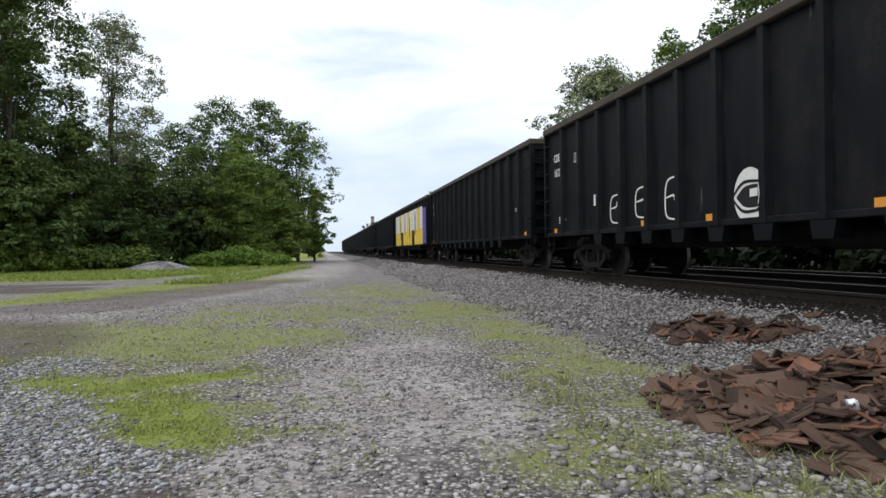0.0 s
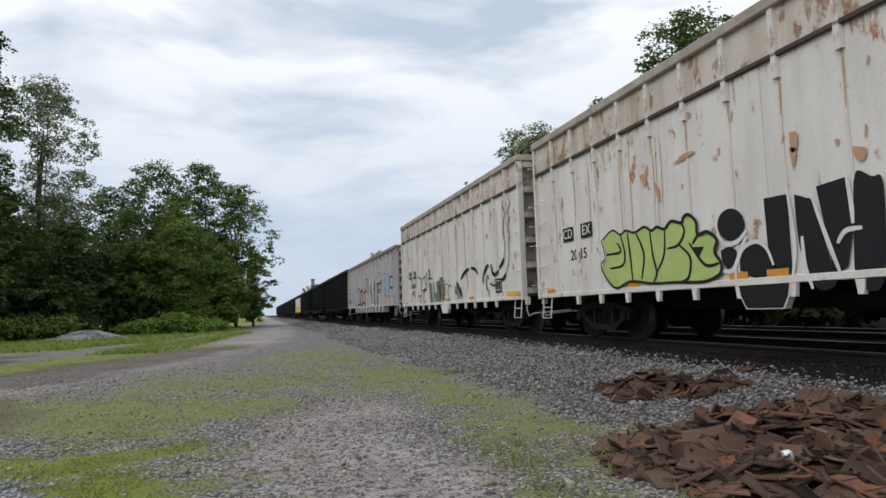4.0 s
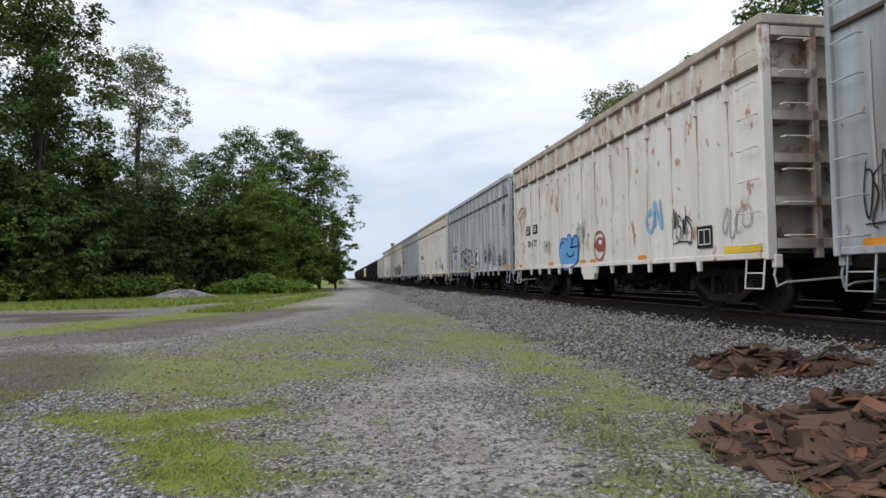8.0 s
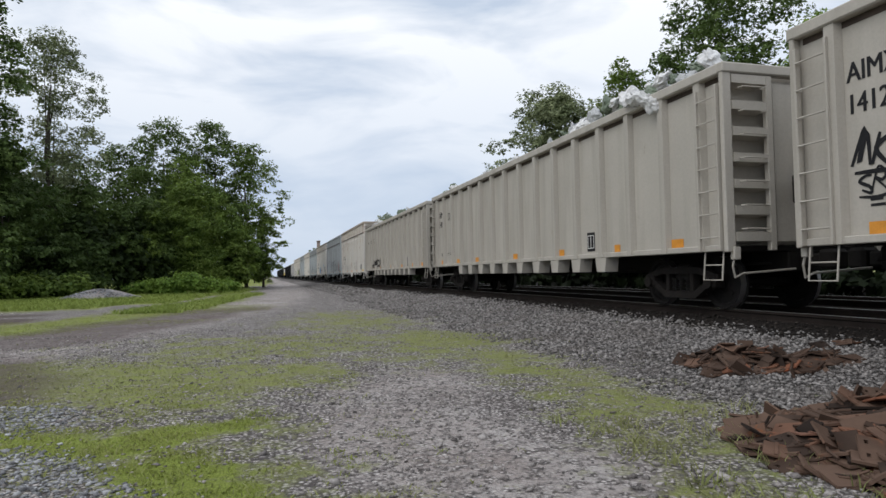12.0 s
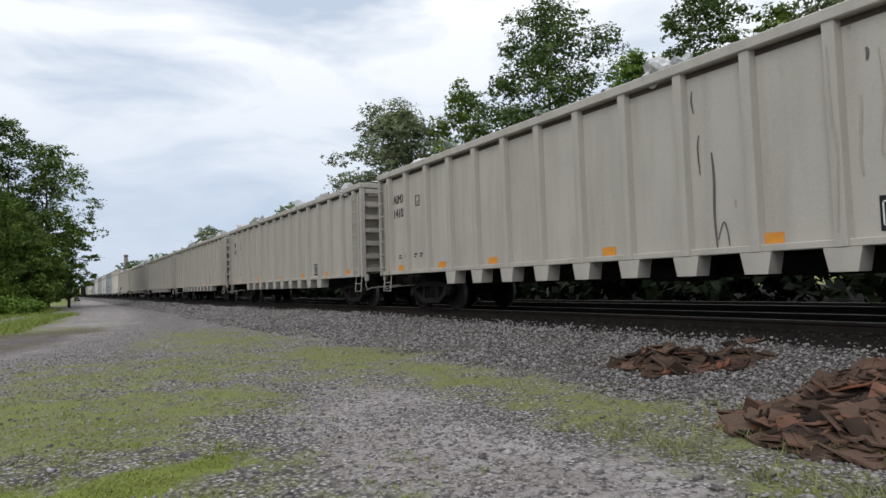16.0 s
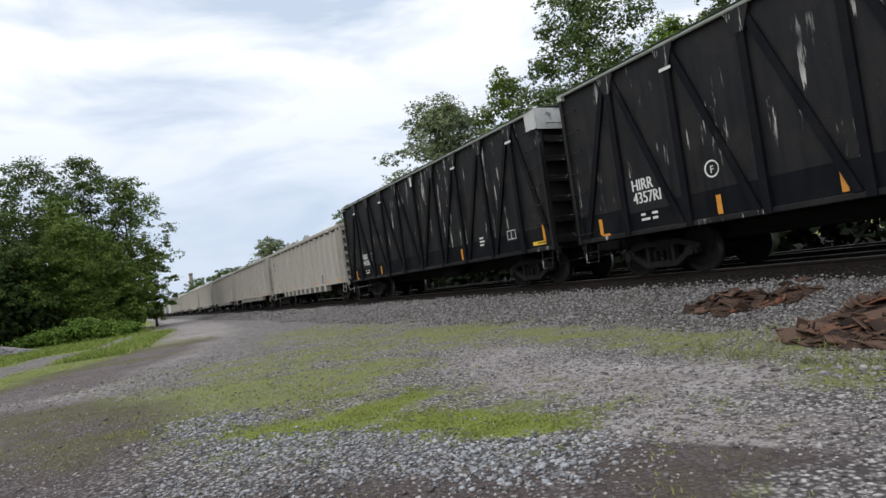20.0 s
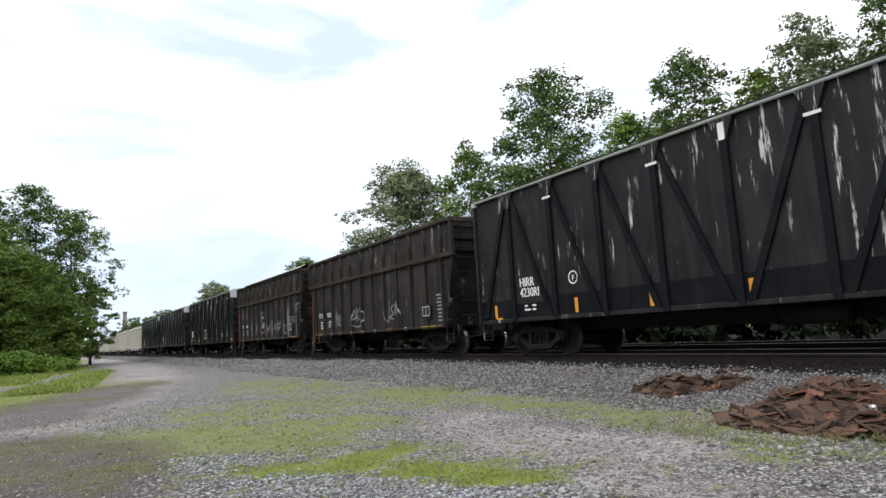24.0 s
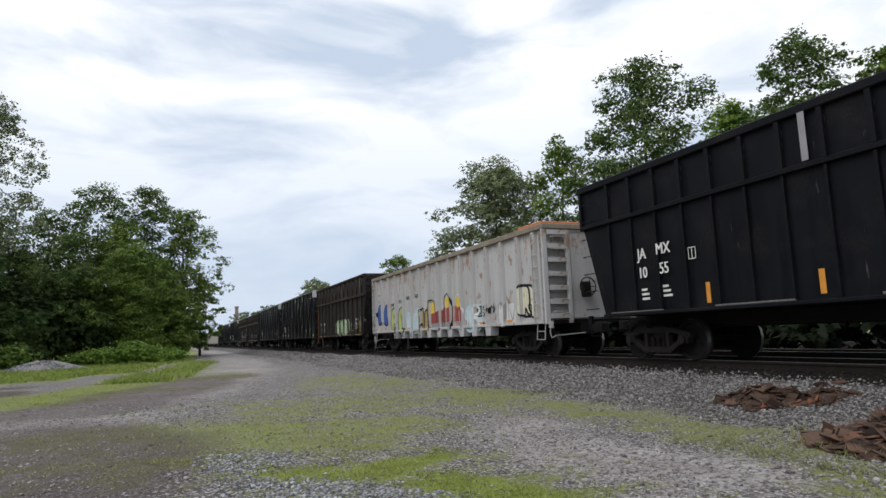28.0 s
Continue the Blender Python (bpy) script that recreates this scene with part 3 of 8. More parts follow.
def crown_points(blobs, count, seed, hollow=0.4):
    """Leaf places and the way they face, gathered in sprays over the upper and outer part of a set of clumps (x, y, z, rx, ry, rz)."""
    r = np.random.default_rng(seed)
    vol = np.array([bl[3] * bl[4] + bl[4] * bl[5] + bl[3] * bl[5] for bl in blobs])
    share = np.maximum(1, (count * vol / vol.sum()).astype(int))
    places, faces = [], []
    for bl, n in zip(blobs, share):
        per = 9
        k = max(6, n // per)
        d = r.normal(size=(k, 3))
        d[:, 2] = np.where(d[:, 2] < -0.8, -d[:, 2], d[:, 2])
        d /= np.linalg.norm(d, axis=1, keepdims=True)
        rad = hollow + (1 - hollow) * r.random((k, 1)) ** 0.5
        rad *= 1 + 0.15 * r.normal(size=(k, 1))
        c = d * rad * np.array(bl[3:6]) + np.array(bl[:3])
        spray = np.repeat(c, per, 0)
        spread_by = 0.13 * min(bl[3:6]) + 0.08
        places.append(spray + r.normal(size=spray.shape) * spread_by * np.array([1, 1, 0.5]))
        faces.append(np.repeat(d * 0.75 + np.array([0, 0, 0.75]), per, 0))
    return np.concatenate(places), np.concatenate(faces)


def tree(name, x, y, height, blobs, leaves, size, material, label, seed, trunk_r=0.2, lean=(0, 0), base=None):
    """A tapered trunk with limbs to each crown oval, and a crown of many small leaves. Blobs are relative to the foot."""
    t = empty(name)
    z0 = float(land(x, y)) - 0.05 if base is None else base
    t.location = (x, y, z0)
    r = random.Random(seed)
    sh = Shape()
    top = Vector((lean[0], lean[1], height * 0.8))
    pts = [Vector((0, 0, 0)).lerp(top, k / 6) + Vector((r.uniform(-1, 1), r.uniform(-1, 1), 0)) * (0.012 * height if k else 0) for k in range(7)]
    sh.tube(pts, trunk_r, 8, trunk_r * 0.25)
    for bl in blobs[::8]:
        c = Vector(bl[:3])
        k = min(5, max(1, int(6 * (c.z * 0.55) / (height * 0.8))))
        end = c + Vector((r.uniform(-0.6, 0.6) * bl[3], r.uniform(-0.6, 0.6) * bl[4], r.uniform(0.0, 0.7) * bl[5]))
        mid = pts[k].lerp(end, 0.5) + Vector((0, 0, -0.06 * height * r.random()))
        sh.tube([pts[k], mid, end], trunk_r * 0.32, 5, trunk_r * 0.05)
    part("trunk", sh, BARK, t, "", smooth=True)
    places, faces = crown_points(blobs, leaves, seed)
    part("crown", leaf_mesh("crown", places, size, material, seed, faces), None, t)
    return tagged(t, label, "tree")


LEAF_DEEP = foliage("deep_green_leaves", (0.034, 0.060, 0.017), (0.118, 0.180, 0.050), (0.145, 0.205, 0.058))
LEAF_MID = foliage("mid_green_leaves", (0.045, 0.082, 0.018), (0.165, 0.245, 0.050), (0.205, 0.28, 0.058))
# shade low along the wood edge is put into this darker leaf green
LEAF_LOW_SHADE = foliage("low_shade_leaves", (0.022, 0.042, 0.012), (0.082, 0.130, 0.036), (0.105, 0.155, 0.042))
# darker copy of the leaf greens; the wood's inner shade is in its colour
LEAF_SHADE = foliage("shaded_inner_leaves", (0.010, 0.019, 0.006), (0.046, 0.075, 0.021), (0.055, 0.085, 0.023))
LEAF_WILLOW = foliage("grey_green_leaves", (0.090, 0.120, 0.060), (0.27, 0.305, 0.165), (0.28, 0.315, 0.165))
# near black: the shade behind the train is in this leaf colour
LEAF_HEDGE_SHADE = foliage("hedge_shade_leaves", (0.003, 0.006, 0.002), (0.011, 0.020, 0.006), (0.014, 0.024, 0.006))
LEAF_BRIGHT = foliage("bright_green_leaves", (0.06, 0.125, 0.018), (0.19, 0.30, 0.05), (0.22, 0.32, 0.06))


def crown_of(w, h0, h1, n, seed):
    """A crown: flattened clumps over the outside of a body w in radius between two heights, and fuller ones within."""
    r = random.Random(seed)
    out = []
    for k in range(n):
        u = (k + 0.5) / n
        inner = k % 4 == 0
        z = h0 + (h1 - h0) * u
        wide = w * math.sqrt(max(0.12, 1 - ((u - 0.40) / 0.64) ** 2))
        a = k * 2.4 + r.uniform(-0.7, 0.7)
        q = wide * (r.uniform(0.0, 0.45) if inner else 0.30 + 0.72 * math.sqrt(r.random()))
        s = w * (r.uniform(0.26, 0.40) if inner else r.uniform(0.13, 0.27) * (1.1 - 0.2 * u))
        out.append((q * math.cos(a), q * math.sin(a), z + r.uniform(-0.05, 0.05) * (h1 - h0), s, s, s * r.uniform(0.6, 0.9)))
    out.append((0, 0, h1, w * 0.3, w * 0.3, w * 0.24))
    return out


# the dark kind has the low shade of the wood in its colour
LEAF = {"deep": LEAF_DEEP, "mid": LEAF_MID, "willow": LEAF_WILLOW, "bright": LEAF_BRIGHT, "dark": LEAF_LOW_SHADE}


def grow(rows, first, label, size=0.158):
    for k, (x, y, h, w, h0, n, kind, lobes) in enumerate(rows):
        tree("tree", x, y, h, crown_of(w, h0 + w * 0.2, h - w * 0.10, int(lobes * 5.5), first + k), int(n * 1.28), size, LEAF[kind], label, first + k, 0.09 + 0.008 * h)


# the wood on the left: x, y, height, crown radius, start of the crown, leaves, kind, lobes
grow([
    (-11.5, 77, 18.6, 5.4, 2.0, 12000, "deep", 14), (-6.4, 77.5, 18.6, 5.0, 2.0, 13000, "deep", 14), (-2.9, 78, 16.2, 4.9, 1.2, 11000, "mid", 12),
    (-9.0, 73, 13.5, 4.6, 1.0, 9000, "mid", 12), (-13.0, 71, 12.0, 4.6, 0.5, 9000, "deep", 12),
    (-16.0, 76, 15.4, 5.4, 1.0, 10000, "deep", 12), (-20.5, 75, 14.0, 5.6, 0.6, 9000, "deep", 12), (-1.0, 80, 8.6, 2.6, 0.6, 5000, "mid", 7),
], 40, "tall leafy tree at the far end of the wood")
grow([
    (-3.6, 67, 6.8, 2.6, 0.1, 8000, "mid", 9), (-11.8, 66, 8.6, 4.0, 0.1, 12000, "deep", 12),
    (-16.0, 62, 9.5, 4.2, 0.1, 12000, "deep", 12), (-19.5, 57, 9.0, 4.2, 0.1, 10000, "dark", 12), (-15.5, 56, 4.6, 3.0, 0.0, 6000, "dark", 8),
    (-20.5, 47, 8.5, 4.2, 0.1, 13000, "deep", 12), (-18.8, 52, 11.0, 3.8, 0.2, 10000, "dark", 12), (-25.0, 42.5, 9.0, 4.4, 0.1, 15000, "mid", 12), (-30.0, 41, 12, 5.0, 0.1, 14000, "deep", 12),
], 60, "dense green tree leafed down to the grass")
grow([
    (-27.0, 49, 26.6, 7.0, 4.0, 27000, "deep", 18), (-22.4, 51, 25.0, 5.8, 4.0, 24000, "deep", 15), (-33.0, 47, 25.0, 7.5, 2.0, 24000, "deep", 15), (-37.0, 41, 20.0, 7.2, 0.5, 11000, "deep", 14),
    (-25.5, 58, 18.0, 5.0, 1.0, 15000, "deep", 14),
], 80, "tall broad tree with gaps in its dark crown")
grow([(-7.4, 65.5, 10.4, 4.3, 0.2, 30000, "mid", 20)], 72, "round dense tree leafed down to the grass", 0.115)
grow([(-18.6, 62, 22.8, 4.3, 7.0, 14000, "willow", 16)], 95, "tall slim tree with an open grey-green crown", 0.13)

# trees and scrub beyond the tracks
grow([
    (25.2, 54, 18.0, 6.2, 2.5, 34000, "willow", 19), (28.6, 47.5, 18.2, 4.4, 2.0, 11700, "mid", 10), (30.6, 38.3, 22.2, 6.3, 3.5, 22100, "deep", 16), (34.8, 33.5, 17.6, 4.9, 2.0, 11700, "bright", 9),
    (37.6, 29.8, 21.8, 5.1, 3.0, 15600, "deep", 13), (40.3, 25.7, 19.4, 3.9, 2.0, 10400, "mid", 8), (40.2, 21.4, 21.2, 4.6, 3.0, 14300, "willow", 11), (40.5, 15.6, 22.6, 5.6, 3.0, 15600, "deep", 13),
    (42.0, 8.5, 21.0, 4.9, 4.0, 10400, "deep", 12), (25.4, 84.5, 12.6, 3.7, 2.0, 7800, "mid", 9), (23.0, 66.0, 9.5, 4.9, 0.5, 4095, "deep", 10), (30, 58, 11, 6.1, 0.5, 4680, "deep", 10),
    (34, 44, 12, 6.1, 0.5, 5265, "deep", 11), (38, 36, 12, 5.5, 0.5, 4680, "deep", 10), (43, 26, 13, 6.1, 0.5, 4680, "deep", 10), (45, 14, 14, 6.1, 0.5, 4095, "deep", 10),
    (34, 47, 16.5, 5.5, 1.0, 9000, "deep", 12), (38.5, 33.5, 17.5, 5.2, 1.0, 9000, "deep", 12), (43.5, 22, 18, 5.5, 1.0, 9000, "deep", 12), (45, 12, 18.5, 5.5, 1.0, 8000, "deep", 12),
], 120, "broad green tree beyond the far track")
# the first tree's pale leaves put distance haze into its colour
grow([(36.5, 195, 18.8, 8.2, 1.0, 9000, "willow", 12), (22, 200, 11.0, 6, 0.2, 4200, "deep", 9), (28, 205, 12.0, 7, 0.2, 4200, "deep", 9), (45, 200, 14.0, 7, 0.2, 4200, "deep", 9), (17, 215, 9.5, 6, 0.2, 4200, "deep", 9),
      (33, 260, 15, 8, 0.2, 4200, "deep", 9), (24, 290, 14, 8, 0.2, 4200, "deep", 9), (45, 300, 16, 9, 0.2, 4200, "deep", 9), (-3, 140, 7, 4, 0.2, 4200, "mid", 8), (-8, 150, 9, 5, 0.2, 4200, "deep", 8), (-4, 200, 10, 5, 0.2, 4200, "deep", 8)],
     160, "distant tree along the line", 0.36)


def scrub(name, label, rows, leaves, size, material, seed):
    """Low growth as one body of leaves over a set of ovals (x, y, rx, ry, height)."""
    blobs = [(x, y, float(land(x, y)) + h * 0.45, rx, ry, h * 0.55) for x, y, rx, ry, h in rows]
    places, faces = crown_points(blobs, leaves, seed, 0.4)
    ob = new(name, leaf_mesh(name, places, size, material, seed, faces))
    return tagged(ob, label, "shrubs", kind="stuff")


_r = random.Random(3)
# both hedges carry the train's shade in their leaf colour
scrub("hedge", "unbroken hedge of scrub beyond the far track, shade in its leaf colour", [(17.5 + _r.uniform(-0.8, 1.5), -6 + 2.1 * k, 1.8, 2.4, _r.uniform(2.6, 4.8)) for k in range(62)], 46000, 0.27, LEAF_HEDGE_SHADE, 31)
scrub("back_hedge", "dense growth behind the hedge, shade in its leaf colour", [(23 + _r.uniform(-1, 2), -8 + 4.2 * k, 3.4, 3.0, _r.uniform(5.0, 8.5)) for k in range(34)], 26000, 0.38, LEAF_HEDGE_SHADE, 32)
# inner growth, its shade put into the leaf colour
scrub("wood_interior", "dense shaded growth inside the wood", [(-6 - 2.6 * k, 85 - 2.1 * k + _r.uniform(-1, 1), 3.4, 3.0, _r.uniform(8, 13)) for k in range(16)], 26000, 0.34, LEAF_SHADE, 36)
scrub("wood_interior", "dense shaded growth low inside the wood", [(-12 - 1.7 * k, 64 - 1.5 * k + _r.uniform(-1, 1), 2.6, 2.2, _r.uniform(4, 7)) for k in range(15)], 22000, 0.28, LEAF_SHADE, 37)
scrub("wood_interior", "dense shaded growth at the near end of the wood", [(-29 - 3.4 * k, 39.5 - 2.2 * k + _r.uniform(-1, 1), 3.0, 2.6, _r.uniform(5, 8)) for k in range(8)], 14000, 0.3, LEAF_LOW_SHADE, 38)
scrub("shrub", "bright green knee-high weeds at the foot of the wood", [(-8.4, 55, 1.3, 1.0, 1.3), (-6.8, 54.6, 1.4, 1.0, 1.7), (-5.2, 55, 1.2, 1.0, 1.3), (-4.0, 57, 1.2, 1.0, 1.0), (-10.0, 56.5, 1.4, 1.0, 1.2)], 9000, 0.13, LEAF_BRIGHT, 33)
scrub("undergrowth", "shady undergrowth along the edge of the wood", [(-14.5 - 0.9 * k + _r.uniform(-0.5, 0.5), 52.5 - 1.15 * k, 1.3, 1.2, _r.uniform(1.0, 2.0)) for k in range(11)], 12000, 0.16, LEAF_MID, 34)

# chimney of a works, far down the line
CHIMNEY_BRICK = plain("chimney_brick", (0.22, 0.17, 0.15), 0.9, 0, 0.3, 0.4, 3)
chimney = empty("chimney_stack")
chimney.location = (38.8, 500, 0)
part("shaft", Shape().tube([(0, 0, -0.5), (0, 0, 27.2)], 1.7, 16, 1.25), CHIMNEY_BRICK, chimney, smooth=True)
part("rim", Shape().tube([(0, 0, 27.2), (0, 0, 28.4)], 1.45, 16, 1.5), CHIMNEY_BRICK, chimney, smooth=True)
tagged(chimney, "tall round brick chimney in the distance", "chimney")


# ---------------------------------------------------------------- stones, grass and the plate heaps
def rocks(name, label, xy, sizes, material, seed, flat=0.6, lift=0.25, kind=12):
    """Loose stones as one body: angular lumps."""
    r = np.random.default_rng(seed)
    if kind == 8:
        base = np.array([(-1, 0, 0), (1, 0, 0), (0, -1, 0), (0, 1, 0), (0, 0, -1), (0, 0, 1)]) * 1.05
        tri = np.array([(0, 2, 5), (2, 1, 5), (1, 3, 5), (3, 0, 5), (2, 0, 4), (1, 2, 4), (3, 1, 4), (0, 3, 4)])
    else:
        base = np.array(list(itertools.product((-0.72, 0.72), repeat=3)))
        tri = np.array([(0, 1, 3), (0, 3, 2), (4, 6, 7), (4, 7, 5), (0, 4, 5), (0, 5, 1), (2, 3, 7), (2, 7, 6), (0, 2, 6), (0, 6, 4), (1, 5, 7), (1, 7, 3)])
    n, k = len(xy), len(base)
    v = base[None] * (1 + 0.25 * r.normal(size=(n, k, 1))) * (1 + 0.22 * r.normal(size=(n, 1, 3)))
    q = r.normal(size=(n, 4))
    q /= np.linalg.norm(q, axis=1, keepdims=True)
    w, x, y, z = q.T
    rot = np.stack([1 - 2 * (y * y + z * z), 2 * (x * y - w * z), 2 * (x * z + w * y), 2 * (x * y + w * z), 1 - 2 * (x * x + z * z), 2 * (y * z - w * x),
                    2 * (x * z - w * y), 2 * (y * z + w * x), 1 - 2 * (x * x + y * y)], -1).reshape(n, 3, 3)
    v = np.einsum("nij,nkj->nki", rot, v) * sizes[:, None, None] * 0.5
    v[:, :, 2] *= flat
    v[:, :, 0] += xy[:, :1]
    v[:, :, 1] += xy[:, 1:2]
    v[:, :, 2] += (land(xy[:, 0], xy[:, 1]) + sizes * lift * flat)[:, None]
    f = (tri[None] + k * np.arange(n)[:, None, None]).reshape(-1, 3)
    return tagged(new(name, fast_mesh(name, v.reshape(-1, 3), f, material)), label, "gravel", kind="stuff")


def stone_material(name, dark, light, warm):
    m, nt, b = tree_of(name, 0.85)
    b.inputs["Specular IOR Level"].default_value = 0.2
    geo = nt.nodes.new("ShaderNodeNewGeometry")
    c = mix(nt, ramp(nt, geo.outputs["Random Per Island"], 0.15, 1.0), dark, light)
    c = mix(nt, mix(nt, 0.7, 0.0, ramp(nt, noise_node(nt, 1.3, 3), 0.45, 0.75)), c, warm)
    c = mix(nt, 0.3, c, ramp(nt, noise_node(nt, 90, 3), 0.3, 0.7, (*dark, 1), (*light, 1)))
    nt.links.new(c, b.inputs["Base Color"])
    return m


BALLAST_STONE = stone_material("ballast_stone", (0.024, 0.022, 0.021), (0.42, 0.395, 0.38), (0.12, 0.100, 0.088))
YARD_STONE = stone_material("yard_stone", (0.045, 0.040, 0.039), (0.53, 0.495, 0.475), (0.28, 0.245, 0.232))
BLUE_STONE = stone_material("crushed_bluestone", (0.035, 0.036, 0.039), (0.56, 0.565, 0.585), (0.17, 0.17, 0.175))
g1 = np.random.default_rng(21)


def scatter(n, x0, x1, y0, y1, keep, power=1.0):
    x = g1.uniform(x0, x1, n)
    y = y0 + (y1 - y0) * g1.random(n) ** power
    k = keep(x, y) > g1.random(n)
    return np.stack([x[k], y[k]], 1)


p = scatter(70000, 3.2, 6.4, 1.0, 36.0, lambda x, y: np.clip((x - 3.2 + (vnoise(x, y, 0.8) - 0.5) * 1.2) / 1.1, 0, 0.85) * np.clip((6.25 - x) / 0.4, 0.1, 1), 1.7)
rocks("ballast_stones", "grey angular ballast stones on the shoulder of the track", p, g1.uniform(0.026, 0.064, len(p)) * np.clip(0.75 + p[:, 1] / 40, 0.8, 1.6), BALLAST_STONE, 1, 0.7, 0.35, 8)
# stone colour holds oil and the shade under the cars
OIL_SHADE_STONE = stone_material("oil_shade_stone", (0.010, 0.009, 0.008), (0.055, 0.046, 0.040), (0.035, 0.027, 0.022))
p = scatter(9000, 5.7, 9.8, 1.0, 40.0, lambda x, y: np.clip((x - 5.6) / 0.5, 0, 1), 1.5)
rocks("oily_ballast", "dark ballast stones between the ties, oil and car shade in their colour", p, g1.uniform(0.035, 0.07, len(p)), OIL_SHADE_STONE, 8, 0.6, 0.3, 8)
p = scatter(5000, 3.8, 6.0, 32.0, 80.0, lambda x, y: np.ones_like(x))
rocks("ballast_stones", "grey angular ballast stones farther down the track", p, g1.uniform(0.10, 0.2, len(p)), BALLAST_STONE, 2, 0.35)


def coarse(x, y):
    gr, di, ba, we, lu = cover(x, y)
    patch = np.maximum.reduce([blob(x, y, -2.95, 7.2, 0.6, 1.1, 0.3), blob(x, y, -2.45, 5.7, 0.75, 1.0, 0.45), blob(x, y, -1.95, 4.6, 0.7, 0.9, 0.5), blob(x, y, -1.5, 3.7, 0.65, 0.75, 0.6), 0.4 * blob(x, y, -3.2, 4.4, 1.5, 1.3)])
    return np.clip(patch * 1.6 - 0.9 * lu - 0.4 * we, 0, 1)


p = scatter(26000, -5.0, 0.4, 1.2, 8.0, coarse)
rocks("bluestone_gravel", "patch of blue-grey crushed stone", p, g1.uniform(0.016, 0.044, len(p)), BLUE_STONE, 3, 0.5)
p = scatter(88000, -10.5, 4.4, 1.0, 17.0, lambda x, y: np.clip(0.42 + 0.55 * (vnoise(x, y, 0.7) > 0.5) - 0.08 * cover(x, y)[1] - 1.0 * cover(x, y)[0] - 0.45 * np.clip(2 * cover(x, y)[3] - 0.5, 0, 1), 0.05, 1), 1.4)
rocks("yard_gravel", "small loose stones over the yard", p, g1.uniform(0.012, 0.036, len(p)) * (1 + 0.9 * (g1.random(len(p)) > 0.92)), YARD_STONE, 4, 0.6, 0.25, 8)
p = scatter(700, 1.3, 3.2, 1.3, 4.6, lambda x, y: blob(x, y, 1.9, 2.6, 1.0, 1.5, 0.3) * 1.3)
rocks("coarse_gravel", "coarse loose stones by the plate heap", p, g1.uniform(0.03, 0.065, len(p)), YARD_STONE, 5)


def blades(name, label, xy, height, width, material, seed):
    """Grass: bent blades of two quads."""
    r = np.random.default_rng(seed)
    n = len(xy)
    a = r.uniform(0, 2 * math.pi, n)
    h = height * r.uniform(0.4, 1.3, n)
    w = width * r.uniform(0.6, 1.3, n)
    lean = r.normal(size=(n, 2)) * h[:, None] * 1.1
    z = land(xy[:, 0], xy[:, 1])
    side = np.stack([np.cos(a), np.sin(a)], 1) * w[:, None] / 2
    v = np.zeros((n, 5, 3))
    v[:, 0, :2], v[:, 1, :2] = xy - side, xy + side
    v[:, 2, :2], v[:, 3, :2] = xy + side * 0.7 + lean * 0.4, xy - side * 0.7 + lean * 0.4
    v[:, 4, :2] = xy + lean
    v[:, 0, 2] = v[:, 1, 2] = z - 0.005
    v[:, 2, 2] = v[:, 3, 2] = z + h * 0.6
    v[:, 4, 2] = z + h
    tri = np.array([(0, 1, 2), (0, 2, 3), (3, 2, 4)])
    f = (tri[None] + 5 * np.arange(n)[:, None, None]).reshape(-1, 3)
    return tagged(new(name, fast_mesh(name, v.reshape(-1, 3), f, material)), label, "grass", kind="stuff")


GRASS_LUSH = foliage("lush_grass_blades", (0.16, 0.19, 0.04), (0.30, 0.345, 0.09), (0.32, 0.335, 0.11))
GRASS_VERGE = foliage("verge_grass_blades", (0.12, 0.165, 0.032), (0.25, 0.32, 0.072), (0.27, 0.32, 0.085))
GRASS_DRY = foliage("thin_grass_blades", (0.16, 0.18, 0.06), (0.29, 0.315, 0.125), (0.31, 0.30, 0.145))


def clump(xy, per, spread_by):
    return np.repeat(xy, per, 0) + g1.normal(size=(len(xy) * per, 2)) * spread_by


def lushness(x, y):
    return np.clip(cover(x, y)[4] * 1.3 - 0.35 + (vnoise(x, y, 0.28) - 0.5) * 1.5, 0, 1) * (y < 9)


p = scatter(26000, -4.2, 0.6, 2.6, 8.8, lushness)
blades("grass", "bright green low grass patch in the gravel", clump(p, 3, 0.025), 0.020, 0.010, GRASS_LUSH, 11)
p = scatter(40000, -8.5, 4.6, 1.4, 28.0, lambda x, y: np.clip(cover(x, y)[0] * 1.15 - 0.16 + (vnoise(x, y, 0.35) - 0.5) * 0.9, 0, 1), 1.3)
blades("grass", "thin yellow-green grass growing through the gravel", clump(p, 3, 0.04), 0.026, 0.012, GRASS_DRY, 12)
p = scatter(26000, -26.0, 1.0, 26.0, 80.0, lambda x, y: (cover(x, y)[4] > 0.4) * 1.0, 1.5)
blades("grass", "tall bright grass along the edge of the wood", clump(p, 3, 0.12), 0.18, 0.045, GRASS_VERGE, 13)
p = scatter(160, 1.6, 3.6, 2.2, 5.6, lambda x, y: np.ones_like(x))
blades("grass", "weeds round the plate heap", clump(p, 9, 0.05), 0.10, 0.010, GRASS_DRY, 14)

# heap of crushed stone far across the yard
HEAP = Shape()
_ring = [(0.0, 0.92), (0.6, 0.84), (1.2, 0.62), (1.8, 0.34), (2.4, 0.10), (2.75, -0.06)]
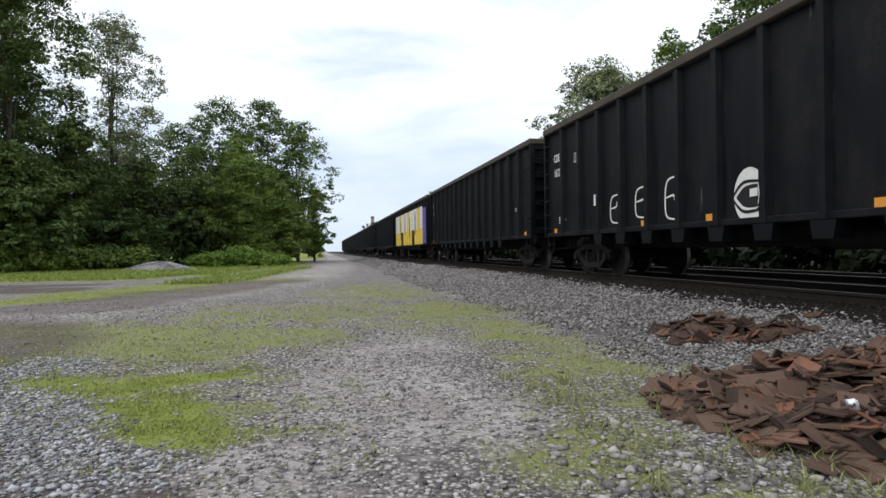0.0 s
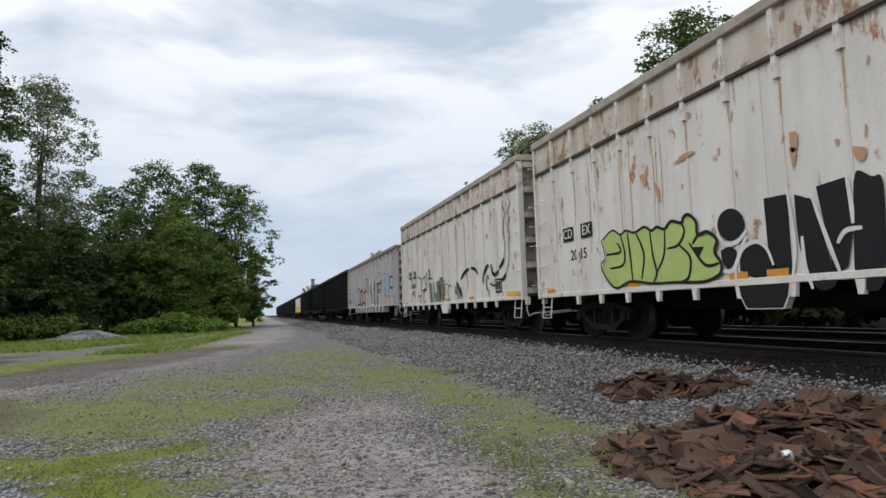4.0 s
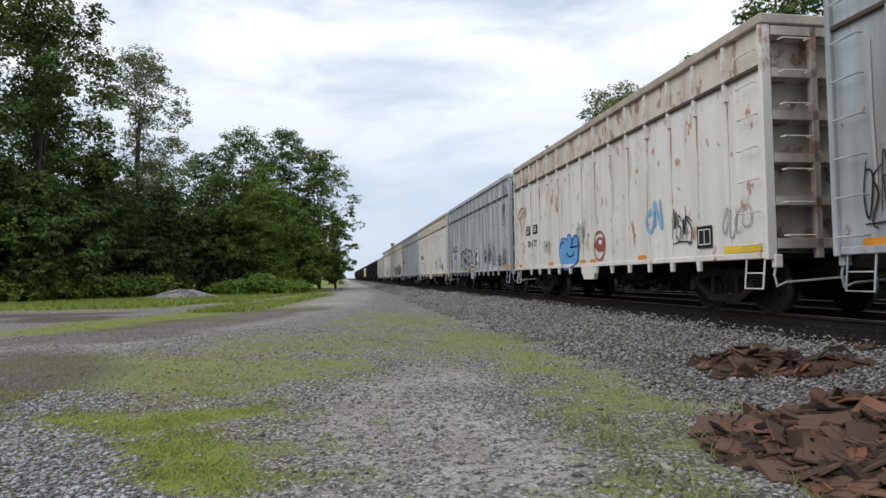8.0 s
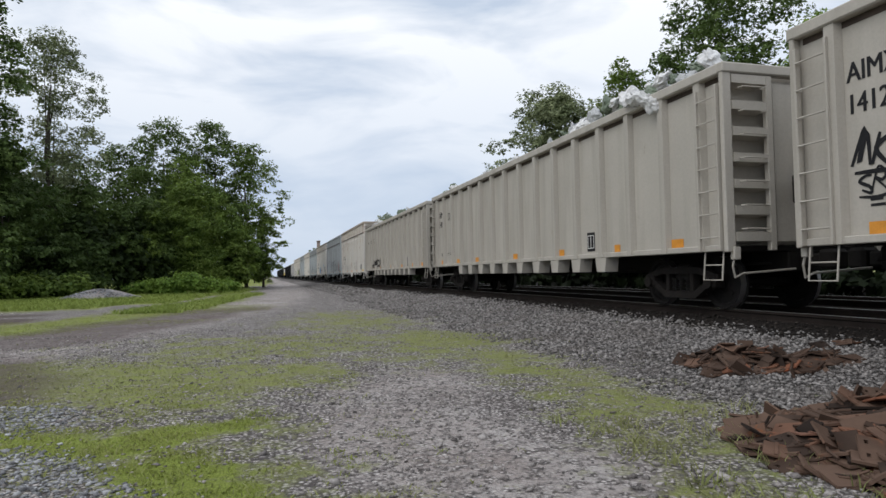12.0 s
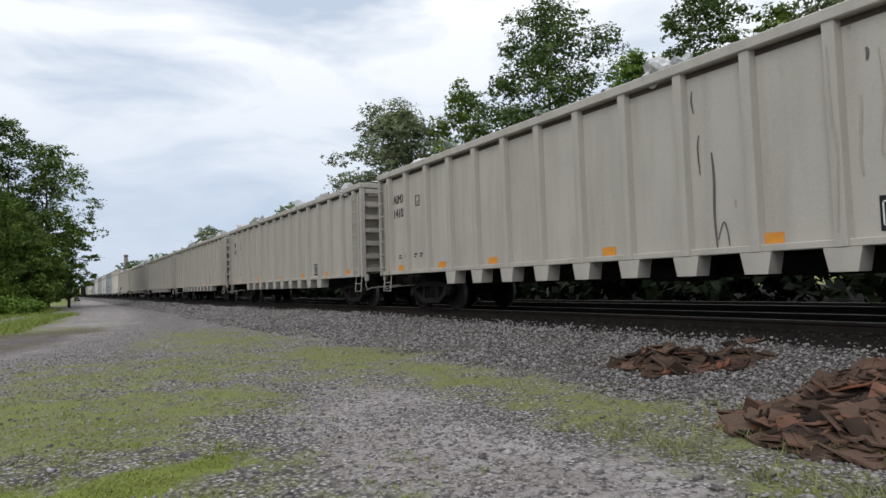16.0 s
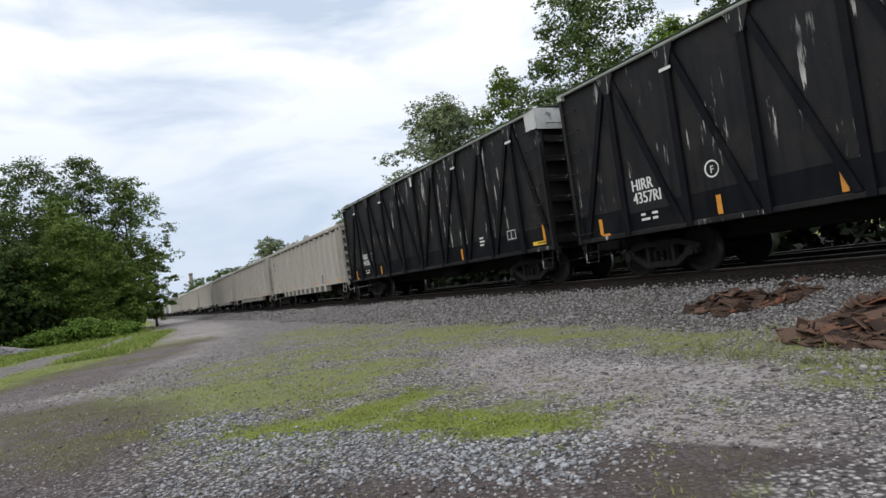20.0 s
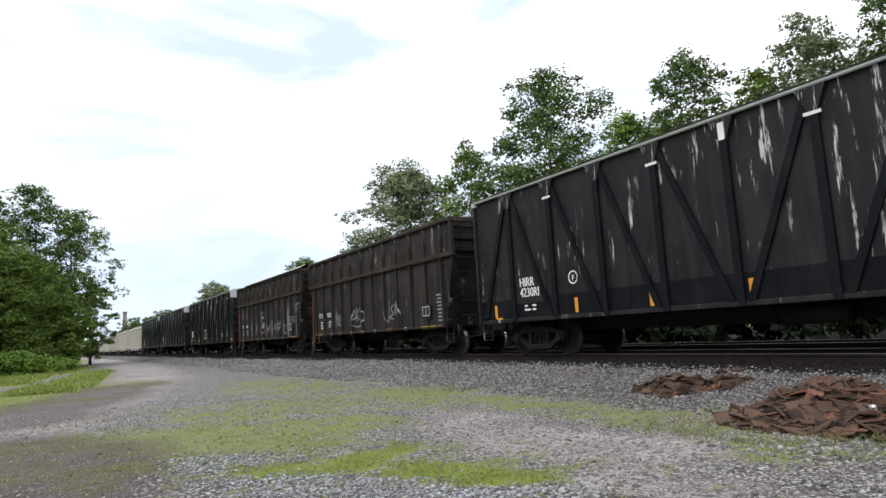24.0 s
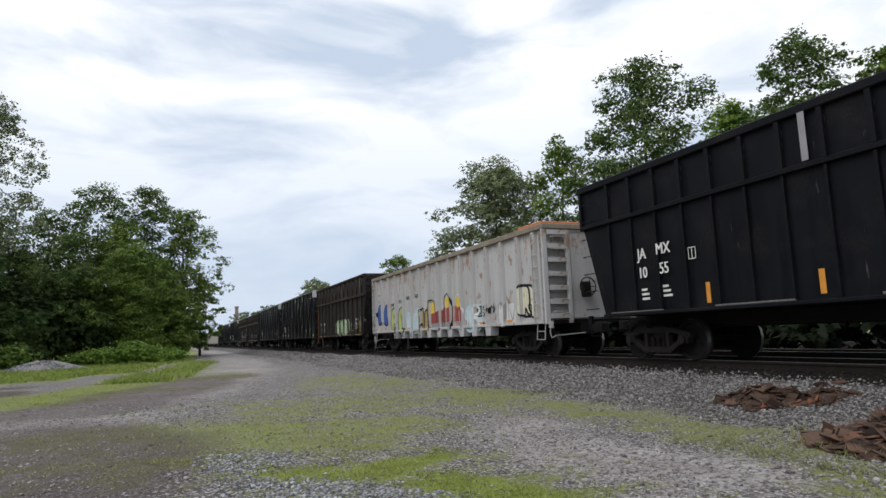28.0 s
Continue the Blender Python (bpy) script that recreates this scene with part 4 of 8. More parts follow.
for i, (rad, z) in enumerate(_ring):
    for k in range(22):
        a = 2 * math.pi * k / 22
        rr = rad * (1 + 0.10 * math.sin(3 * a + 1) + 0.05 * math.sin(7 * a))
        HEAP.v.append((rr * math.cos(a), rr * 0.8 * math.sin(a), 0.68 * z * (1 + 0.10 * math.sin(2 * a + i))))
for i in range(len(_ring) - 1):
    for k in range(22):
        a, b = i * 22 + k, i * 22 + (k + 1) % 22
        HEAP.f.append((a, a + 22, b + 22, b))
heap = empty("gravel_heap")
heap.location = (-11.6, 48.3, 0.0)
part("core", HEAP, YARD_STONE, heap, "", smooth=True)
_n = 1500
_a, _q = g1.uniform(0, 2 * math.pi, _n), np.sqrt(g1.random(_n)) * 2.6
_hz = 0.68 * np.interp(_q, [r0 for r0, _ in _ring], [z for _, z in _ring])
_stones = rocks("stone_cover", "", np.stack([_q * np.cos(_a), _q * 0.8 * np.sin(_a)], 1), g1.uniform(0.05, 0.12, _n), BLUE_STONE, 6)
_co = np.empty(len(_stones.data.vertices) * 3, np.float32)
_stones.data.vertices.foreach_get("co", _co)
_co = _co.reshape(-1, 3)
_co[:, 2] += np.repeat(_hz - land(_q * np.cos(_a), _q * 0.8 * np.sin(_a)), 8)
_stones.data.vertices.foreach_set("co", _co.ravel())
_stones.parent = heap
del _stones["category"]
tagged(heap, "low heap of grey crushed stone on the grass", "gravel heap")


def plate_mesh(kind):
    """A rusted tie plate with two rail shoulders; kind 1 has spike holes, kind 2 is a short cut-off."""
    l, w, t = (0.155, 0.09, 0.009) if kind != 2 else (0.09, 0.07, 0.008)
    s = Shape()
    if kind == 1:
        xs, ys = [-l, -0.118, -0.092, 0.092, 0.118, l], [-w, -0.060, -0.034, 0.034, 0.060, w]
        holes = {(1, 1), (1, 3), (3, 1), (3, 3)}
        idx = {}
        for z in (-t, t):
            for i, x in enumerate(xs):
                for j, y in enumerate(ys):
                    idx[(z, i, j)] = len(s.v)
                    s.v.append((x, y, z))
        for i in range(5):
            for j in range(5):
                if (i, j) in holes:
                    c = [(i, j), (i + 1, j), (i + 1, j + 1), (i, j + 1)]
                    for a, b in zip(c, c[1:] + c[:1]):
                        s.f.append((idx[(t, *a)], idx[(t, *b)], idx[(-t, *b)], idx[(-t, *a)])[::-1])
                    continue
                q = [(i, j), (i + 1, j), (i + 1, j + 1), (i, j + 1)]
                s.f.append(tuple(idx[(t, *c)] for c in q))
                s.f.append(tuple(idx[(-t, *c)] for c in q[::-1]))
        for i in range(5):
            s.f.append((idx[(-t, i, 0)], idx[(-t, i + 1, 0)], idx[(t, i + 1, 0)], idx[(t, i, 0)]))
            s.f.append((idx[(-t, i + 1, 5)], idx[(-t, i, 5)], idx[(t, i, 5)], idx[(t, i + 1, 5)]))
            s.f.append((idx[(-t, 0, i + 1)], idx[(-t, 0, i)], idx[(t, 0, i)], idx[(t, 0, i + 1)]))
            s.f.append((idx[(-t, 5, i)], idx[(-t, 5, i + 1)], idx[(t, 5, i + 1)], idx[(t, 5, i)]))
    else:
        s.box(-l, l, -w, w, -t, t, 0.003)
    if kind == 0:
        s.box(-0.085, -0.065, -w + 0.004, w - 0.004, t, t + 0.009)
        s.box(0.065, 0.085, -w + 0.004, w - 0.004, t, t + 0.009)
    return s.mesh("tie_plate", RUST_PLATE)


_n = RUST_PLATE.node_tree
_info = _n.nodes.new("ShaderNodeObjectInfo")
_b = _n.nodes["Principled BSDF"]
_was = _b.inputs["Base Color"].links[0].from_socket
_tone = _n.nodes.new("ShaderNodeValToRGB")
for _at, _col in ((0.0, (0.14, 0.135, 0.135, 1)), (0.35, (0.48, 0.43, 0.40, 1)), (0.62, (0.80, 0.73, 0.68, 1)), (0.84, (0.95, 0.76, 0.66, 1)), (0.94, (1.5, 0.85, 0.60, 1)), (1.0, (1.2, 1.4, 1.55, 1))):
    _el = _tone.color_ramp.elements[0 if _at == 0 else -1] if _at in (0.0, 1.0) else _tone.color_ramp.elements.new(_at)
    _el.position, _el.color = _at, _col
_n.links.new(_info.outputs["Random"], _tone.inputs[0])
_n.links.new(mix(_n, 1.0, _was, _tone.outputs[0], "MULTIPLY"), _b.inputs["Base Color"])
PLATES = [plate_mesh(0), plate_mesh(1), plate_mesh(2)]


def plate_heap(label, ovals, count, joined_count, seed):
    """Tie plates strewn in layers over ovals (x, y, rx, ry, height)."""
    r = random.Random(seed)
    thing = empty("plate_heap")
    cx, cy = ovals[0][0], ovals[0][1]
    thing.location = (cx, cy, float(land(cx, cy)))
    area = [o[2] * o[3] for o in ovals]
    base = Vector(thing.location)

    def place(level):
        o = r.choices(ovals, area)[0]
        a, q = r.uniform(0, 2 * math.pi), math.sqrt(r.random())
        x, y = o[0] + o[2] * q * math.cos(a), o[1] + o[3] * q * math.sin(a)

        def rise(u, v):
            return float(land(u, v)) + level * max(max(0.0, ov[4] * (1 - ((u - ov[0]) / ov[2]) ** 2 - ((v - ov[1]) / ov[3]) ** 2)) for ov in ovals)
        z = rise(x, y) + 0.015
        lie = Vector((rise(x - 0.08, y) - rise(x + 0.08, y), rise(x, y - 0.08) - rise(x, y + 0.08), 0.16 + 0.10)).normalized()
        steep = 9 if r.random() < 0.78 else 28
        return Matrix.Translation((x - base.x, y - base.y, z - base.z)) @ lie.to_track_quat("Z", "Y").to_matrix().to_4x4() @ pose(0, 0, 0, r.gauss(0, steep), r.gauss(0, steep), r.uniform(0, 360))
    for k in range(count):
        part("tie_plate", r.choices(PLATES, (4, 3, 3))[0], None, thing, "", place(r.uniform(0.62, 1.05)))
    vs, fs, n = [], [], 0
    src = Shape().box(-0.16, 0.16, -0.09, 0.09, -0.009, 0.009)
    for k in range(joined_count):
        m = place(r.uniform(0.0, 0.8))
        vs += [m @ Vector(v) for v in src.v]
        fs += [tuple(n + i for i in f) for f in src.f]
        n += len(src.v)
    under = Shape()
    under.v, under.f = [tuple(v) for v in vs], fs
    tagged(part("plate_underlayer", under, RUST_PLATE, thing), kind="stuff")
    for k in range(joined_count // 3):
        m = place(r.uniform(0.8, 1.1))
        bend = Shape().tube([(-0.09, 0, 0), (-0.03, 0.012, 0.01), (0.05, 0.006, 0.0), (0.10, -0.01, 0.012)], 0.011, 5)
        part("spike", bend, RUST_PLATE, thing, "", m)
    return tagged(thing, label, "scrap heap")


plate_heap("large heap of rusty steel tie plates beside the ballast", [(3.75, 3.95, 1.25, 1.0, 0.30), (3.3, 4.35, 0.65, 0.6, 0.16), (3.4, 3.1, 0.8, 0.65, 0.24), (4.7, 4.4, 0.8, 0.7, 0.22), (4.2, 2.6, 1.0, 0.8, 0.25)], 300, 620, 5)
plate_heap("small heap of rusty steel tie plates on the ballast", [(4.75, 7.0, 0.55, 0.6, 0.13), (5.2, 6.3, 0.5, 0.3, 0.06)], 62, 60, 6)
plate_heap("single rusty tie plates lying on the ballast", [(5.9, 6.6, 0.22, 0.2, 0.03)], 3, 0, 7)
rag = Shape()
for _i in range(7):
    for _k in range(8):
        _a = 2 * math.pi * _k / 8
        _q = 0.015 + 0.055 * math.sin(math.pi * _i / 6) * (1 + 0.35 * math.sin(3 * _a + _i))
        rag.v.append((-0.10 + 0.033 * _i, _q * math.cos(_a), 0.6 * _q * math.sin(_a) + 0.04 * math.sin(_i * 0.9)))
for _i in range(6):
    for _k in range(8):
        rag.f.append((_i * 8 + _k, _i * 8 + (_k + 1) % 8, (_i + 1) * 8 + (_k + 1) % 8, (_i + 1) * 8 + _k))
_rag = new("crumpled_bag", rag.mesh("crumpled_bag", plain("white_plastic", (0.8, 0.8, 0.8), 0.4, 0, 0.1), True))
_rag.matrix_basis = pose(3.2, 3.08, float(land(3.2, 3.08)) + 0.27, 10, 15, 30) @ Matrix.Scale(0.55, 4)
tagged(_rag, "crumpled white plastic scrap on the plate heap", "litter")


# ---------------------------------------------------------------- railcars
HW = 1.62
SPEED = 17.2


def wheelset_meshes():
    """One wheelset as an axle and two wheels, its axis along x."""
    prof = [(0.03, -0.045), (0.14, -0.05), (0.18, -0.02), (0.36, -0.005), (0.385, -0.055), (0.457, -0.06), (0.465, 0.055), (0.50, 0.06), (0.50, 0.085), (0.37, 0.08), (0.35, 0.03), (0.17, 0.045), (0.03, 0.05)]
    w = Shape().lathe(prof, 0, 18)
    for k in range(5):
        a = 2 * math.pi * k / 5
        w.box(0.25 * math.cos(a) - 0.035, 0.25 * math.cos(a) + 0.035, -0.03, -0.012, 0.25 * math.sin(a) - 0.035, 0.25 * math.sin(a) + 0.035)
    wheel = w.mesh("wheel", WHEEL_STEEL, False)
    tread = Shape().lathe([(0.4585, -0.055), (0.4665, 0.05)], 0, 18).mesh("tread", TREAD, True)
    axle = Shape().tube([(-1.02, 0, 0), (1.02, 0, 0)], 0.075, 10).mesh("axle", IRON, True)
    return wheel, tread, axle


WHEEL_ME, TREAD_ME, AXLE_ME = wheelset_meshes()


def side_frame_mesh():
    s = Shape()
    # top member, bottom member, columns
    s.prism([(0, y, z) for y, z in [(-1.08, 0.60), (-0.5, 0.74), (0.5, 0.74), (1.08, 0.60), (1.08, 0.50), (0.5, 0.62), (-0.5, 0.62), (-1.08, 0.50)]], (-0.08, 0, 0), (0.08, 0, 0))
    s.prism([(0, y, z) for y, z in [(-0.80, 0.50), (-0.42, 0.30), (0.42, 0.30), (0.80, 0.50), (0.80, 0.38), (0.45, 0.17), (-0.45, 0.17), (-0.80, 0.38)]], (-0.08, 0, 0), (0.08, 0, 0))
    for sg in (-1, 1):
        s.box(-0.08, 0.08, sg * 0.36 - 0.05, sg * 0.36 + 0.05, 0.28, 0.64, 0.01)
        s.box(-0.12, 0.12, sg * 0.89 - 0.13, sg * 0.89 + 0.13, 0.36, 0.60, 0.03)
        s.tube([(-0.17, sg * 0.89, 0.457), (0.02, sg * 0.89, 0.457)], 0.10, 12)
    return s.mesh("side_frame", TRUCK_IRON)


SIDE_FRAME_ME = side_frame_mesh()
SPRINGS_ME = Shape()
for _k in range(3):
    for _j in range(6):
        SPRINGS_ME.tube([(0, -0.19 + 0.19 * _k, 0.31 + 0.04 * _j), (0, -0.19 + 0.19 * _k, 0.335 + 0.04 * _j)], 0.075 if _j % 2 else 0.06, 8)
SPRINGS_ME = SPRINGS_ME.mesh("springs", IRON)
BOLSTER_ME = Shape().box(-1.0, 1.0, -0.22, 0.22, 0.50, 0.80, 0.04).mesh("bolster", IRON)
COUPLER_ME = Shape().box(-0.09, 0.09, -0.55, 0.0, 0.70, 0.92, 0.03).box(-0.17, 0.17, 0.0, 0.30, 0.66, 0.98, 0.05).mesh("coupler", IRON)
WHEELSETS = {-1: [], 1: []}


def truck(car, y, full=True):
    t = part("truck", BOLSTER_ME, None, car, "", (0, y, 0))
    for sx in (-1, 1):
        part("side_frame", SIDE_FRAME_ME, None, t, "", (sx * 1.0, 0, 0))
        if full:
            tagged(part("spring_nest", SPRINGS_ME, None, t, "", (sx * 1.0, 0, 0)), kind="stuff")
    for sy in (-1, 1):
        ws = part("wheelset", WHEELSET_ME, None, t, "", (0, sy * 0.89, 0.457))
        WHEELSETS[sy].append(ws)
    return t


def joined(*placed):
    """One mesh out of several with their poses, keeping their materials."""
    bm, mats = bmesh.new(), []
    for me, m in placed:
        tmp = me.copy()
        tmp.transform(m)
        k = len(mats)
        n0 = len(bm.faces)
        bm.from_mesh(tmp)
        bm.faces.ensure_lookup_table()
        for f in bm.faces[n0:]:
            f.material_index = k
        mats.append(me.materials[0])
        bpy.data.meshes.remove(tmp)
    out = bpy.data.meshes.new("wheelset")
    bm.to_mesh(out)
    bm.free()
    for m in mats:
        out.materials.append(m)
    return out


_r = Matrix.Rotation(radians(-90), 4, "Z")
_l = Matrix.Rotation(radians(90), 4, "Z")
WHEELSET_ME = joined((AXLE_ME, Matrix()), (WHEEL_ME, Matrix.Translation((-0.79, 0, 0)) @ _r), (TREAD_ME, Matrix.Translation((-0.79, 0, 0)) @ _r),
                     (WHEEL_ME, Matrix.Translation((0.79, 0, 0)) @ _l), (TREAD_ME, Matrix.Translation((0.79, 0, 0)) @ _l))


def grab_mesh(w, mat, name="grab_iron"):
    """A grab iron on the near side: feet, standoff and bar, along y."""
    return Shape().tube([(0, -w / 2, 0), (-0.07, -w / 2, 0), (-0.07, w / 2, 0), (0, w / 2, 0)], 0.013, 6).mesh(name, mat)


MESHES = {}


def cached(key, make):
    if key not in MESHES:
        MESHES[key] = make()
    return MESHES[key]


def gondola(label, spec, detail=2):
    """One railcar. Its origin lies on the rail heads under its middle; y points ahead."""
    p = spec
    L, top, sill, paint, key = p["length"], p["top"], p["sill"], p["paint"], p["key"]
    h = L / 2
    car = tagged(empty("railcar"), label, "railcar", p.get("group", ""))
    sx = HW - p["inset"]                              # sheet behind the face of the posts
    cut = p.get("nose_cut", 0.0)                      # how far the ends slope in towards the bottom
    low = p.get("beam", sill + 2.0) - 0.06
    t = 0.045
    deep = p.get("end_deep", 0.0)

    def has(what, make):
        return cached((key, what), make)

    def side_outline(x, yoff=0.0):
        if cut:
            return [(x, -h, top), (x, -h, low), (x, -h + cut, sill), (x, h - cut, sill), (x, h, low), (x, h, top)]
        return [(x, -h, top), (x, -h, sill), (x, h, sill), (x, h, top)]
    for s_ in (-1, 1):
        x0 = min(s_ * sx, s_ * (sx - t))
        part("side_sheet", has(("side", s_), lambda: Shape().prism(side_outline(x0), (0, 0, 0), (t, 0, 0)).mesh("side_sheet", paint)), None, car)
    for e in (-1, 1):
        def end_sheet(e=e):
            s, x = Shape(), sx - t
            if cut:
                ring = [(-x, e * h, top), (-x, e * h, low), (-x, e * (h - cut), sill), (-x, e * (h - cut - t), sill), (-x, e * (h - t), low), (-x, e * (h - t), top)]
            else:
                hd = h - deep
                ring = [(-x, e * hd, top), (-x, e * hd, sill), (-x, e * (hd - t), sill), (-x, e * (hd - t), top)]
            if e > 0:
                ring = ring[::-1]
            return s.prism(ring, (0, 0, 0), (2 * x, 0, 0)).mesh("end_sheet", p.get("end_paint", paint))
        part("end_sheet", has(("end", e), end_sheet), None, car)
    part("floor", has("floor", lambda: Shape().box(-sx + t, sx - t, -h + cut + t, h - cut - t, sill, sill + 0.08).mesh("floor", IRON)), None, car)
    part("centre_sill", has("csill", lambda: Shape().box(-0.33, 0.33, -h + 0.05, h - 0.05, sill - 0.34, sill - 0.003, 0.02).mesh("centre_sill", IRON)), None, car)
    if detail >= 1:
        part("air_reservoir", has("tank", lambda: Shape().tube([(-0.75, -1.6, sill - 0.22), (-0.75, -0.4, sill - 0.22)], 0.17, 12).mesh("air_reservoir", IRON, True)), None, car)
        part("brake_pipe", has("pipe", lambda: Shape().tube([(-0.55, -h + 0.2, sill - 0.2), (-0.55, -2.0, sill - 0.3), (-0.55, 2.0, sill - 0.3), (-0.55, h - 0.2, sill - 0.2)], 0.025, 6).mesh("brake_pipe", IRON)), None, car)
    chord_m = p.get("chord_paint", paint)
    cw, ch = p.get("chord", (0.15, 0.15))
    ys = [h - d for d in p["posts"]]
    z0, z1 = p.get("post_z", (sill + 0.004, top - ch))
    rw, taper = p.get("post_w", 0.15), p.get("post_flare", 0.03)
    for s_ in (-1, 1):
        def chord(s_=s_):
            x0, x1 = sorted((s_ * (HW + 0.03), s_ * (HW + 0.03 - cw)))
            return Shape().box(x0, x1, -h - 0.01, h + 0.01, top - ch, top + 0.02, 0.02).mesh("top_chord", chord_m)
        part("top_chord", has(("chord", s_), chord), None, car)
        # shade of the rim lip, with stain, put on as a dark strip
        if p.get("rim_shade"):
            part("rim_grime", has(("rimshade", s_), lambda: Shape().box(*sorted((s_ * (sx + 0.001), s_ * (sx + 0.006))), -h + 0.05, h - 0.05, top - ch - p["rim_shade"], top - ch - 0.004).mesh("rim_grime", LEDGE_RUST_RIM_SHADE)), None, car, "dark strip for the rim's shade and stain")

        def sidesill(s_=s_):
            x0, x1 = sorted((s_ * (sx + 0.003), s_ * (HW + p.get("sill_out", -0.03))))
            return Shape().box(x0, x1, -h + cut, h - cut, sill - 0.002, sill + p.get("sill_h", 0.10), 0.012).mesh("side_sill", p.get("sill_paint", paint))
        part("side_sill", has(("sill", s_), sidesill), None, car)
        if p.get("beam"):
            def beam(s_=s_):
                x0, x1 = sorted((s_ * (sx + 0.003), s_ * (HW + p.get("beam_out", 0.03))))
                bh = p.get("beam_h", 0.05)
                return Shape().box(x0, x1, -h, h, p["beam"] - bh, p["beam"] + bh, 0.012).mesh("side_beam", p.get("beam_paint", paint))
            part("side_beam", has(("beam", s_), beam), None, car)

        def post(s_=s_, z0=z0, z1=z1, rw=rw, out=0.0, m=None):
            x0, x1 = sorted((s_ * (sx + 0.002), s_ * (HW + out)))
            if s_ < 0:
                ring = [(x1, -rw / 2 - taper, 0), (x0, -rw / 2, 0), (x0, rw / 2, 0), (x1, rw / 2 + taper, 0)]
            else:
                ring = [(x0, rw / 2 + taper, 0), (x1, rw / 2, 0), (x1, -rw / 2, 0), (x0, -rw / 2 - taper, 0)]
            return Shape().prism(ring, (0, 0, z0), (0, 0, z1)).mesh("post", m or p.get("post_paint", paint))
        if p.get("band_paint"):
            part("rim_panel", has(("band", s_), lambda: Shape().box(*sorted((s_ * (sx + 0.001), s_ * (sx + 0.006))), -h + 0.02, h - 0.02, p["beam"] + 0.04, top - ch - 0.004).mesh("rim_panel", p["band_paint"])), None, car, "rust-blotched panel under the rim")
        if detail >= 1 or s_ < 0:
            me = has(("post", s_), post)
            for y in ys:
                part("post", me, None, car, "", (0, y, 0))
            if p.get("upper"):
                wid, deep, mat_u = p["upper"]
                me = has(("upper", s_), lambda: post(s_, p["beam"] + 0.06, top - ch, wid, deep, mat_u))
                for y in ys:
                    part("upper_post", me, None, car, "", (0, y, 0))
            if p.get("seams"):
                me = has(("seam", s_), lambda: Shape().box(*sorted((s_ * (sx + 0.002), s_ * (sx + 0.014))), -0.02, 0.02, sill + 0.1, p["post_z"][0] - 0.002).mesh("seam_strip", paint))
                for y in ys:
                    part("seam_strip", me, None, car, "", (0, y, 0))
                mid = has(("king", s_), lambda: Shape().box(*sorted((s_ * (sx + 0.002), s_ * (sx + 0.014))), -0.16, 0.16, sill - 0.03, p["beam"] - 0.04, 0.006).mesh("centre_strip", paint))
                part("centre_strip", mid, None, car)
                drop = has(("drop", s_), lambda: Shape().prism([(min(s_ * HW, s_ * (HW - 0.10)), y, z) for y, z in ((-0.46, 0.0), (-0.42, -0.16), (-0.33, -0.32), (0.33, -0.32), (0.42, -0.16), (0.46, 0.0))], (0, 0, sill - 0.004), (0.10, 0, sill - 0.004)).mesh("centre_bracket", paint))
                part("centre_bracket", drop, None, car)
        if p.get("feet"):
            pw, pz, ptop, lo, hi = p["feet"]

            def foot(s_=s_):
                x0, x1 = sorted((s_ * (HW - p.get("foot_deep", 0.32)), s_ * (HW - 0.012)))
                return Shape().prism([(x0, -ptop / 2, 0), (x0, -pw / 2, -pz), (x0, pw / 2, -pz), (x0, ptop / 2, 0)], (0, 0, 0), (x1 - x0, 0, 0)).mesh("post_foot", paint)
            me = has(("foot", s_), foot)
            if detail >= 1 or s_ < 0:
                for y in ys[lo:hi]:
                    part("post_foot", me, None, car, "", (0, y, sill - 0.004))
        for i, (da, db) in enumerate(p.get("braces", ())):
            def brace(a=h - da, b=h - db, s_=s_):
                x0, x1 = sorted((s_ * (sx + 0.003), s_ * (HW - 0.02)))
                return Shape().prism([(x0, a - 0.075, z0 + 0.1), (x0, a + 0.075, z0 + 0.1), (x0, b + 0.075, z1 - 0.1), (x0, b - 0.075, z1 - 0.1)], (0, 0, 0), (x1 - x0, 0, 0)).mesh("brace", p.get("post_paint", paint))
            part("brace", has(("brace", s_, i), brace), None, car)
        if p.get("gussets"):
            def gusset(s_=s_):
                x0, x1 = sorted((s_ * (sx + 0.004), s_ * (HW + 0.012)))
                return Shape().prism([(x0, -0.26, z1), (x0, -0.09, z1 - 0.42), (x0, 0.09, z1 - 0.42), (x0, 0.26, z1)], (0, 0, 0), (x1 - x0, 0, 0)).mesh("gusset", paint)
            for y in ys:
                part("gusset", has(("gusset", s_), gusset), None, car, "", (0, y, 0))
    # ends
    gp = p.get("grab_paint", paint)
    for e in (-1, 1):
        for sx_ in (-1, 1):
            def corner(e=e, sx_=sx_):
                x0, x1 = sorted((sx_ * (HW + 0.004), sx_ * (HW - 0.16)))
                y0, y1 = sorted((e * (h + 0.003), e * (h + 0.09)))
                return Shape().box(x0, x1, y0, y1, (low if cut else sill - 0.02), top - 0.01, 0.012).mesh("corner_post", paint)
            part("corner_post", has(("corner", e, sx_), corner), None, car)
        if not cut:
            def inner(e=e):
                y0, y1 = sorted((e * (h + 0.003), e * (h + 0.10)))
                return Shape().box(-0.80, -0.68, y0, y1, sill, top - 0.15, 0.012).mesh("end_post", p.get("end_paint", paint))
            part("end_post", has(("inner", e), inner), None, car)
        if p.get("bar_to"):
            def flat(e=e):
                y0, y1 = sorted((e * (h - deep), e * (h + 0.03)))
                return Shape().box(-0.66, HW - 0.17, y0, y1, sill + 0.1, top - 0.2, 0.05).mesh("end_panel", p.get("end_paint", paint))
